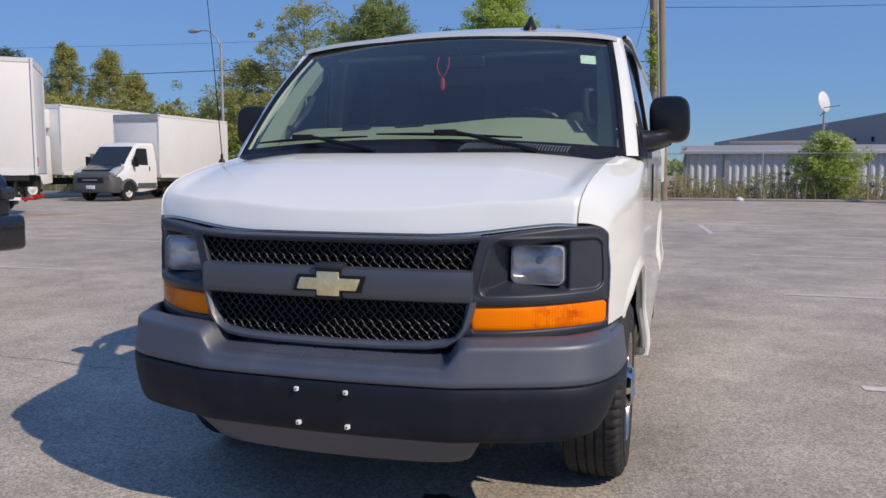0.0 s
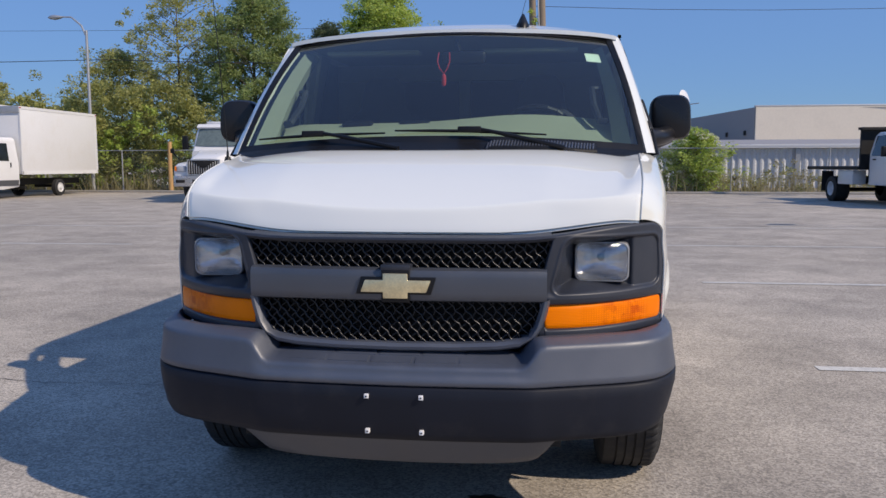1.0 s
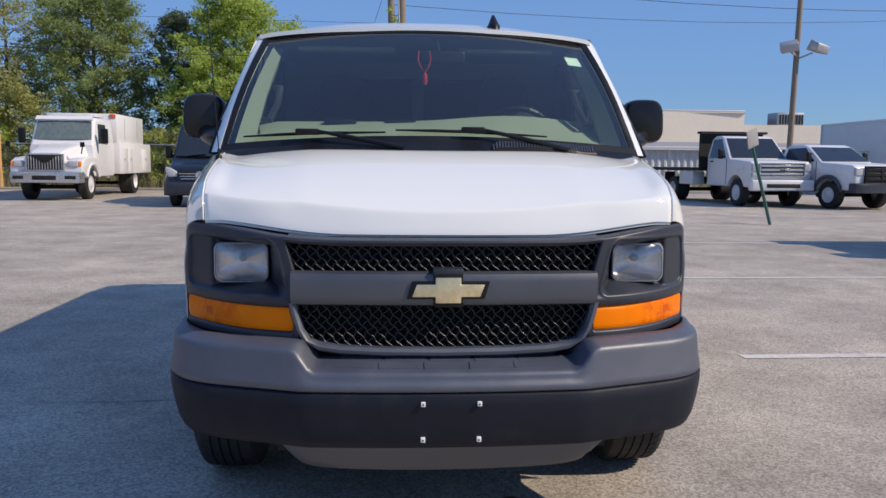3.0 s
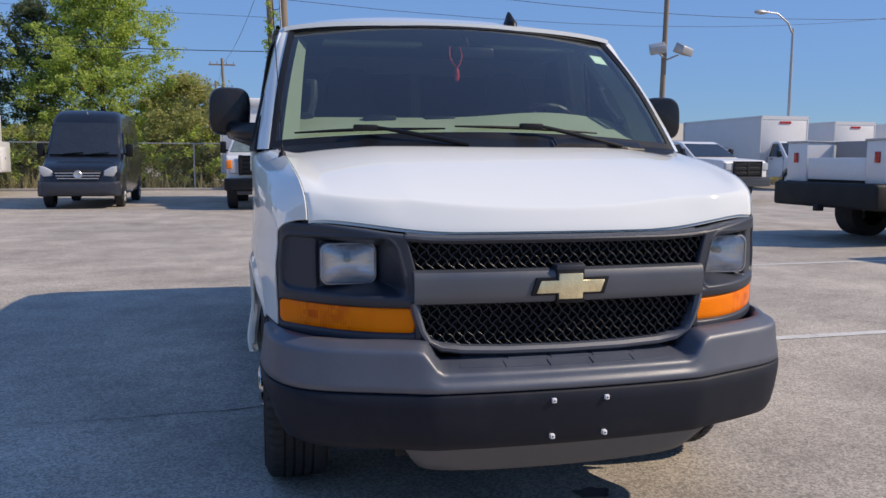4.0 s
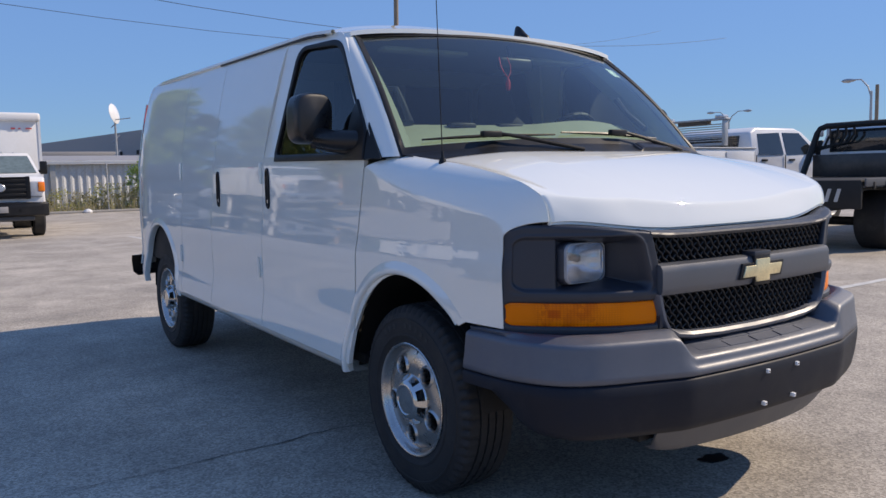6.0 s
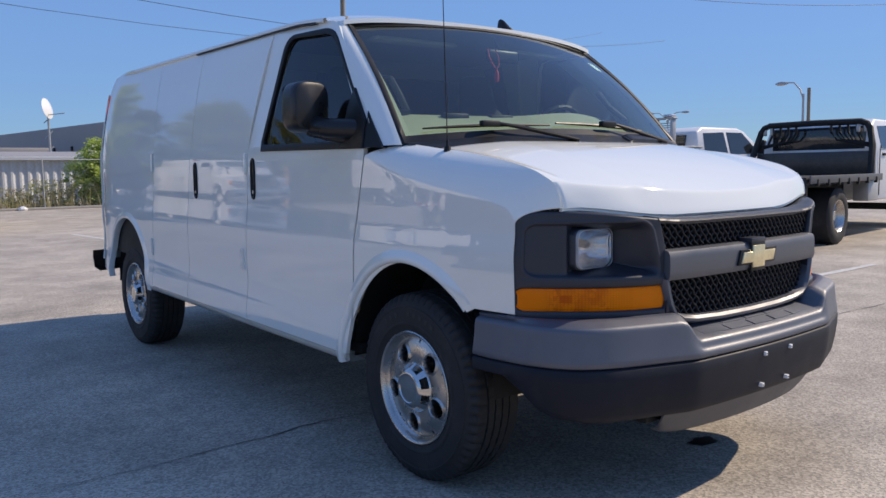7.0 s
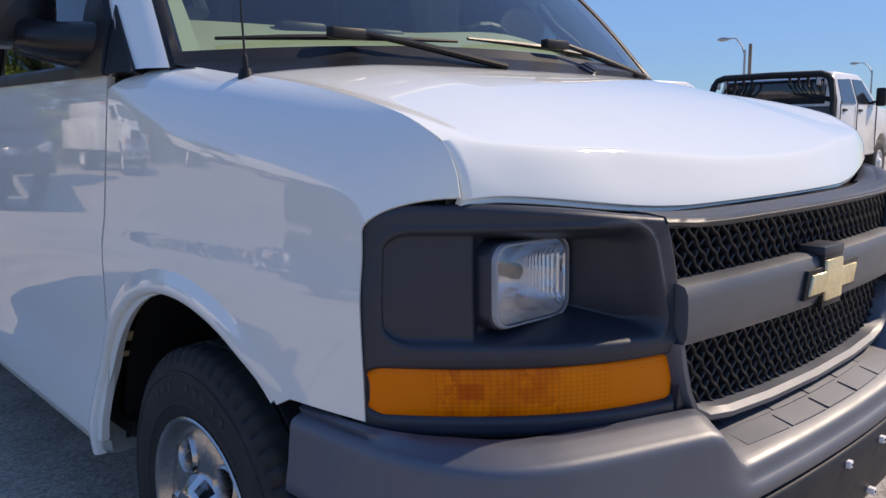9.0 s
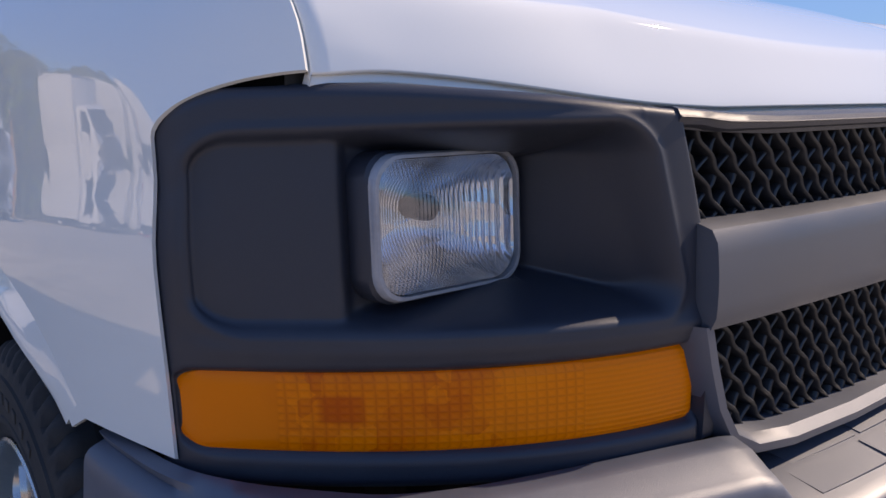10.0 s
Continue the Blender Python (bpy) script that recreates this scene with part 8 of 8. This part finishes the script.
p1 = wood_post(0.02, 36.4, 12.5, 0.20, 0.15, (-0.35, 0), "wooden utility pole with climbing vine")
p2 = wood_post(0.52, 32.2, 12.5, 0.19, 0.15, (-0.45, 0))
bm = bmesh.new()
tube(bm, [(0.30, 32.05, 3.0), (0.10, 32.02, 8.0), (0.0, 32.0, 12.0)], 0.03, 6)
part("conduit", bm, galv, p2)
for x, y, h in ((-3.5, 72, 10.3), (-5.4, 100, 11.0)):
    t = wood_post(x, y, h, 0.16, 0.12, (-0.3, 0), "far wooden utility pole with crossarm")
    part("crossarm", block(x - 0.3 - 1.15, y - 0.06, h - 0.62, x - 0.3 + 1.15, y + 0.06, h - 0.5), wood_pole, t)
    for k in (-1.0, -0.4, 0.4, 1.0):
        part("insulator", revolve([(h - 0.5, 0.06), (h - 0.3, 0.07), (h - 0.22, 0.0)], 8, (x - 0.3 + k, y, 0), "z"), galv, t)

flood = wood_post(16.45, 30.0, 12.5, 0.125, 0.10, (0.25, 0), "wooden pole carrying two flood lamps")
for s in (-1, 1):
    bm = bmesh.new()
    tube(bm, [(16.7, 30, 5.75), (16.7 + s * 0.45, 29.8, 5.95)], 0.04, 6)
    part("lamp_arm", bm, galv, flood)
    head = part("flood_head", prism([(-0.28, -0.16), (0.28, -0.22), (0.24, 0.22), (-0.24, 0.16)], "x", -0.34, 0.34, 0.03), galv, flood, "gray flood lamp head")
    head.matrix_basis = pose(16.72 + s * 0.62, 29.7, 6.15, 20, s * 10, s * 22)


def street_lamp(x, y, h, reach, turn, twin=False):
    th = thing("street_lamp", "slim metal street lamp with curved arm", "lamp", group="street lamps")
    bm = bmesh.new()
    tube(bm, [(x, y, 0), (x, y, h * 0.5), (x, y, h - 0.6)], [0.10, 0.08, 0.06], 10)
    part("shaft", bm, galv, th)
    for sgn in ((1, -1) if twin else (1,)):
        dx, dy = math.cos(radians(turn)) * sgn, math.sin(radians(turn)) * sgn
        bm = bmesh.new()
        tube(bm, [(x, y, h - 0.9), (x + dx * reach * 0.2, y + dy * reach * 0.2, h - 0.35), (x + dx * reach * 0.6, y + dy * reach * 0.6, h + 0.05), (x + dx * reach, y + dy * reach, h + 0.08)], [0.05, 0.045, 0.04, 0.035], 8)
        part("arm", bm, galv, th)
        bm = bmesh.new()
        rows = []
        for a, w, hh in ((0.0, 0.05, 0.04), (0.15, 0.13, 0.08), (0.4, 0.17, 0.12), (0.62, 0.13, 0.09), (0.75, 0.03, 0.03)):
            c = Vector((x + dx * (reach + a - 0.05), y + dy * (reach + a - 0.05), h + 0.06))
            side = Vector((-dy, dx, 0))
            rows.append([c + side * w * math.cos(2 * math.pi * k / 10) + Vector((0, 0, hh * math.sin(2 * math.pi * k / 10))) for k in range(10)])
        vs = grid(bm, rows, close_u=True)
        bm.faces.new(vs[0])
        bm.faces.new(vs[-1])
        part("lamp_head", bm, galv, th)
    return th


street_lamp(-21.7, 34.2, 8.4, 1.25, 180)
street_lamp(24.4, 31.9, 8.3, 1.6, 185)
street_lamp(40.0, 20.45, 5.75, 0.9, 92)
street_lamp(60, 43.6, 6.3, 1.3, 110, True)
street_lamp(70, 24.4, 6.05, 1.1, 92)
wood_post(40.5, 20.4, 5.5, 0.10, 0.09)

# leaning green sign post
sign = thing("sign_post", "leaning green metal post with small gray sign", "sign")
bm = bmesh.new()
base, top = Vector((8.16, 14.5, 0)), Vector((7.56, 14.45, 2.02))
tube(bm, [base, base.lerp(top, 0.5), top], 0.035, 6)
part("post", bm, green_post, sign)
pl = part("sign_plate", block(-0.21, -0.01, -0.19, 0.21, 0.01, 0.19, 0.004), gray_wall, sign, "blank gray back of a sign")
pl.matrix_basis = pose(7.63, 14.42, 1.88, 0, -16, 35)

# wires


def wire(pts, sag=0.8, r=0.014, label="thin dark overhead wire"):
    bm = bmesh.new()
    for a, b in zip(pts, pts[1:]):
        a, b = Vector(a), Vector(b)
        tube(bm, [a.lerp(b, t) - Vector((0, 0, sag * 4 * t * (1 - t))) for t in [i / 12 for i in range(13)]], r, 4, caps=False)
    return tagged(part("overhead_wire", bm, wire_dark), label, "wire", "overhead wires")


wire([(-70, 36, 7.2), (-21.7, 36, 6.65), (0.0, 36.3, 6.35)], 0.2, 0.018)
wire([(-70, 38, 9.8), (0.0, 36.3, 7.9)], 0.3, 0.008)
wire([(-0.2, 36.4, 10.2), (60, 44, 13)], 1.8, 0.014)
wire([(-0.2, 36.4, 9.4), (16.8, 30, 11.5), (60, 20, 12.5)], 1.3, 0.014)
wire([(-0.2, 36.4, 8.8), (70, 60, 17)], 2.0, 0.012)
wire([(0.1, 32.2, 7.6), (-0.2, 36.4, 8.4)], 0.1, 0.02)
wire([(-3.8, 72, 9.8), (0.0, 36.4, 11.2)], 0.8, 0.014)
wire([(-3.8, 72, 9.8), (-5.7, 100, 10.9)], 0.8, 0.014)

# ---- trees ----
blossom = leaf("blossom", (0.72, 0.72, 0.52), 0.25)


def leaf_faces(centres, radii, counts, size, seed, squash=0.8):
    """Vertices and faces of small pointed leaves spread through clumps."""
    gen = np.random.RandomState(seed)
    n = int(np.sum(counts))
    c = np.repeat(np.asarray(centres, float), counts, axis=0)
    r = np.repeat(np.asarray(radii, float), counts)[:, None]
    d = gen.normal(size=(n, 3))
    d /= np.linalg.norm(d, axis=1, keepdims=True)
    d[:, 2] *= squash
    p = c + d * r * gen.rand(n, 1) ** 0.55
    a = gen.normal(size=(n, 3)) * (1, 1, 0.7)
    a /= np.linalg.norm(a, axis=1, keepdims=True)
    b = np.cross(a, gen.normal(size=(n, 3)))
    b /= np.linalg.norm(b, axis=1, keepdims=True)
    k = size * gen.uniform(0.6, 1.4, (n, 1))
    v = np.stack([p + a * k, p + b * k * 0.5, p - a * k, p - b * k * 0.5], 1).reshape(-1, 3)
    return v, np.arange(4 * n).reshape(-1, 4)


def foliage(name, material, parent, clumps, size, seed, label="", squash=0.8):
    """One mesh of leaves from (centre, radius, count) clumps."""
    v, f = leaf_faces([c for c, _, _ in clumps], [r for _, r, _ in clumps], [k for _, _, k in clumps], size, seed, squash)
    me = bpy.data.meshes.new(name)
    me.from_pydata(v.tolist(), [], f.tolist())
    me.materials.append(material)
    ob = new(name, me)
    ob.parent = parent
    return tagged(ob, label) if label else ob


ROUND = [(0.0, 0.25), (0.12, 0.72), (0.35, 1.0), (0.6, 0.92), (0.8, 0.65), (0.93, 0.36), (1.0, 0.08)]
SPIRE = [(0.0, 0.45), (0.15, 0.9), (0.3, 1.0), (0.5, 0.8), (0.7, 0.52), (0.88, 0.25), (1.0, 0.04)]
WIDE = [(0.0, 0.55), (0.12, 0.95), (0.3, 1.05), (0.5, 0.92), (0.7, 0.72), (0.88, 0.42), (1.0, 0.10)]
LOOSE = [(0.0, 0.12), (0.2, 0.5), (0.45, 0.85), (0.7, 1.0), (0.88, 0.75), (1.0, 0.25)]


def tree(x, y, h, r, mat, seed, density=1.0, base=0.25, label="leafy tree behind the fence", leaf_size=0.07, form=ROUND):
    """A tapered trunk with limbs that carry uneven sprays of leaves, with gaps between them."""
    rnd = random.Random(seed)
    th = thing("tree", label, "tree", pose(x, y, 0))
    bm = bmesh.new()
    trunk = [Vector((noise.noise(Vector((seed, t * 2, 0))) * h * 0.04 * t, noise.noise(Vector((t * 2, seed, 3))) * h * 0.04 * t, h * 0.9 * t)) for t in [i / 8 for i in range(9)]]
    tube(bm, trunk, [lerp(0.018 * h, 0.02, (t / 8) ** 0.8) for t in range(9)], 9)
    clumps = []
    sprays = int(34 * density) + 10
    for k in range(sprays):
        f = ((k + rnd.random()) / sprays) ** 0.85
        z = h * lerp(base, 0.98, f)
        q = k * 2.39996 + rnd.uniform(-0.5, 0.5)
        lump = 0.72 + 0.75 * (0.5 + 0.5 * noise.noise(Vector((math.cos(q) * 1.3, math.sin(q) * 1.3, z * 0.45 + seed))))
        reach = r * curve_at(form, f) * lump * rnd.uniform(0.75, 1.05)
        root = trunk[0].lerp(trunk[-1], max(0.12, min(0.98, (z - 0.45 * reach) / (0.9 * h))))
        tip = Vector((trunk[-1].x * f + math.cos(q) * reach, trunk[-1].y * f + math.sin(q) * reach, z))
        bow = root.lerp(tip, 0.55) + Vector((0, 0, 0.10 * reach))
        tube(bm, [root, bow, tip], [0.0055 * h * (1.1 - f), 0.0032 * h * (1.1 - f) + 0.008, 0.008], 5)
        for j in range(9):
            t = lerp(0.30, 1.12, (j + rnd.random()) / 9)
            p = (root.lerp(bow, t * 2) if t < 0.5 else bow.lerp(tip, t * 2 - 1))
            c = p + Vector((rnd.gauss(0, 1), rnd.gauss(0, 1), rnd.gauss(0, 0.6))) * (0.22 * reach + 0.16)
            size = rnd.uniform(0.22, 0.70) * (0.55 + 0.13 * r)
            clumps.append((c, size, int(rnd.uniform(50, 150) * min(1.0, 0.4 + density / 3))))
            if j % 3 == 0:
                tube(bm, [p, c], [0.012, 0.006], 4)
    part("trunk", bm, bark, th)
    foliage("crown", mat, th, clumps, leaf_size, seed + 100)
    return th


tree(-8.2, 39.5, 10.8, 3.0, leaf_bright, 1, 2.4, 0.10, "bright green leafy tree behind the fence", form=WIDE)
tree(-15.4, 40.0, 10.9, 2.9, leaf_dark, 2, 2.2, 0.14, "dark green leafy tree behind the fence")
tree(-11.6, 41.5, 9.3, 1.9, leaf_shade, 3, 0.9, 0.15, "dusky dark tree behind the fence")
tree(-19.6, 39.5, 10.9, 2.5, leaf_olive, 4, 0.6, 0.22, "sparse olive-yellow tree behind the fence", form=LOOSE)
tree(-23.8, 41.0, 7.9, 3.2, leaf_olive, 5, 1.1, 0.12, "low olive tree behind the fence")
tree(-37.5, 45.0, 9.6, 2.4, leaf_olive, 6, 1.1, 0.10, "tall pointed olive tree behind the trucks", form=SPIRE)
tree(-41.6, 45.5, 10.4, 2.2, leaf_olive, 7, 1.1, 0.10, "tall pointed olive tree behind the trucks", form=SPIRE)
tree(-47.5, 46.0, 10.4, 2.6, leaf_shade, 8, 1.1, 0.12, "dark tree behind the trucks")
tree(-35.0, 44.5, 7.8, 2.2, leaf_olive, 13, 0.9, 0.10, "olive tree behind the trucks", form=SPIRE)
tree(-40.5, 41.5, 6.3, 2.6, leaf_yellow, 9, 0.9, 0.1, "yellowing low tree behind the trucks")
tree(-31.0, 50.0, 5.6, 2.0, leaf_dark, 10, 0.6, 0.12, "small dark tree far behind the lot")
tree(-4.3, 40.0, 5.5, 2.8, leaf_olive, 11, 1.3, 0.06, "low round green tree behind the fence")
shrub = tree(7.3, 34.9, 2.7, 1.1, leaf_bright, 12, 0.8, 0.06, "broad-leaved shrub with pale blossom by the fence", 0.06)
rnd = random.Random(5)
clumps = []
for k in range(70):
    q, z = rnd.uniform(0, 6.28), rnd.uniform(0.7, 2.75)
    r = 1.3 * math.sin(math.pi * min(1, z / 2.9)) ** 0.6
    clumps.append((Vector((math.cos(q) * r, math.sin(q) * r - 0.1, z)), 0.15, 26))
foliage("blossom", blossom, shrub, clumps, 0.05, 51, "pale cream blossom", 0.5)

# hedge growth along the fence
rnd = random.Random(77)
clumps = []
for k in range(1500):
    x = rnd.uniform(-36, -1.2)
    top = 2.5 + 1.6 * noise.noise(Vector((x * 0.35, 2, 0))) + 2.6 * sstep(-13, -18, x) + 0.9 * sstep(-9, -3, x)
    z = rnd.uniform(0.2, max(0.6, top))
    clumps.append((Vector((x, 34.6 + rnd.uniform(0, 1.6), z)), rnd.uniform(0.22, 0.6), rnd.randint(30, 75)))
tagged(foliage("hedge_growth", leaf_olive, None, clumps, 0.085, 61), "tangled olive-green bushes and vines on the fence", "bushes", kind="stuff")
clumps = []
for k in range(420):
    x = rnd.uniform(-36, -1.2)
    z = rnd.uniform(0.3, 2.4 + 1.4 * noise.noise(Vector((x * 0.5, 5, 0))) + 1.2 * sstep(-15, -19, x))
    clumps.append((Vector((x, 34.2 + rnd.uniform(0, 0.8), z)), rnd.uniform(0.18, 0.42), rnd.randint(25, 60)))
tagged(foliage("vine_growth", leaf_bright, None, clumps, 0.08, 62), "fresh green vines climbing the fence", "vines", kind="stuff")
clumps = []
for k in range(260):
    x = rnd.uniform(-36, -1.2)
    clumps.append((Vector((x, 34.1 + rnd.uniform(0, 1.2), rnd.uniform(0.2, 2.4))), rnd.uniform(0.18, 0.45), rnd.randint(20, 50)))
tagged(foliage("dark_growth", leaf_shade, None, clumps, 0.075, 63), "dark shrubs among the fence bushes", "bushes", kind="stuff")
bm = bmesh.new()
for k in range(3800):
    x = rnd.uniform(-36, 46)
    if noise.noise(Vector((x * 0.6, 9, 0))) < -0.25:
        continue
    y = rnd.uniform(33.3, 35.6)
    h = rnd.uniform(0.35, 1.05) + 0.75 * max(0, noise.noise(Vector((x * 0.45, 1, 0))))
    b = Vector((x, y, 0.05))
    t = b + Vector((rnd.gauss(0, 0.14), rnd.gauss(0, 0.1), h))
    w = Vector((rnd.uniform(0.008, 0.02), 0.006, 0))
    m = b.lerp(t, 0.55) + Vector((rnd.gauss(0, 0.03), 0, 0))
    v = [bm.verts.new(p) for p in (b - w, b + w, m + w * 0.8, t, m - w * 0.8)]
    bm.faces.new(v)
tagged(part("dry_weeds", bm, weed_dry, None, smooth=False), "dry brown weeds along the fence foot", "weeds", kind="stuff")
clumps = []
for k in range(1150):
    x = rnd.uniform(-1, 46)
    h = 0.7 + 1.0 * max(0, noise.noise(Vector((x * 0.5, 4, 0)))) + rnd.uniform(0, 0.35)
    clumps.append((Vector((x, 34.2 + rnd.uniform(-0.3, 1.0), rnd.uniform(0.1, h))), rnd.uniform(0.14, 0.36), rnd.randint(18, 40)))
tagged(foliage("green_weeds", leaf_olive, None, clumps[::2], 0.055, 64), "knee-high green weeds along the fence", "weeds", kind="stuff")
tagged(foliage("straw_weeds", weed_dry, None, clumps[1::2], 0.05, 65), "pale dry seed heads among the weeds", "weeds", kind="stuff")
clumps = []
for k in range(46):
    z = rnd.uniform(5.0, 8.6)
    clumps.append((Vector((0.02 - 0.35 * z / 12.5 + rnd.gauss(0.08, 0.16), 36.2, z)), 0.22, 22))
foliage("vine", leaf_bright, p1, clumps, 0.07, 66)
# far wooded skyline
clumps = []
for k in range(420):
    x = rnd.uniform(-190, 220)
    clumps.append((Vector((x, rnd.uniform(170, 230), rnd.uniform(0.5, 4.5 + 2.5 * noise.noise(Vector((x * 0.05, 0, 0)))))), rnd.uniform(1.6, 3.2), 26))
tagged(foliage("far_woods", leaf_dark, None, clumps, 0.9, 67), "low line of far trees on the horizon", "woods", kind="stuff")
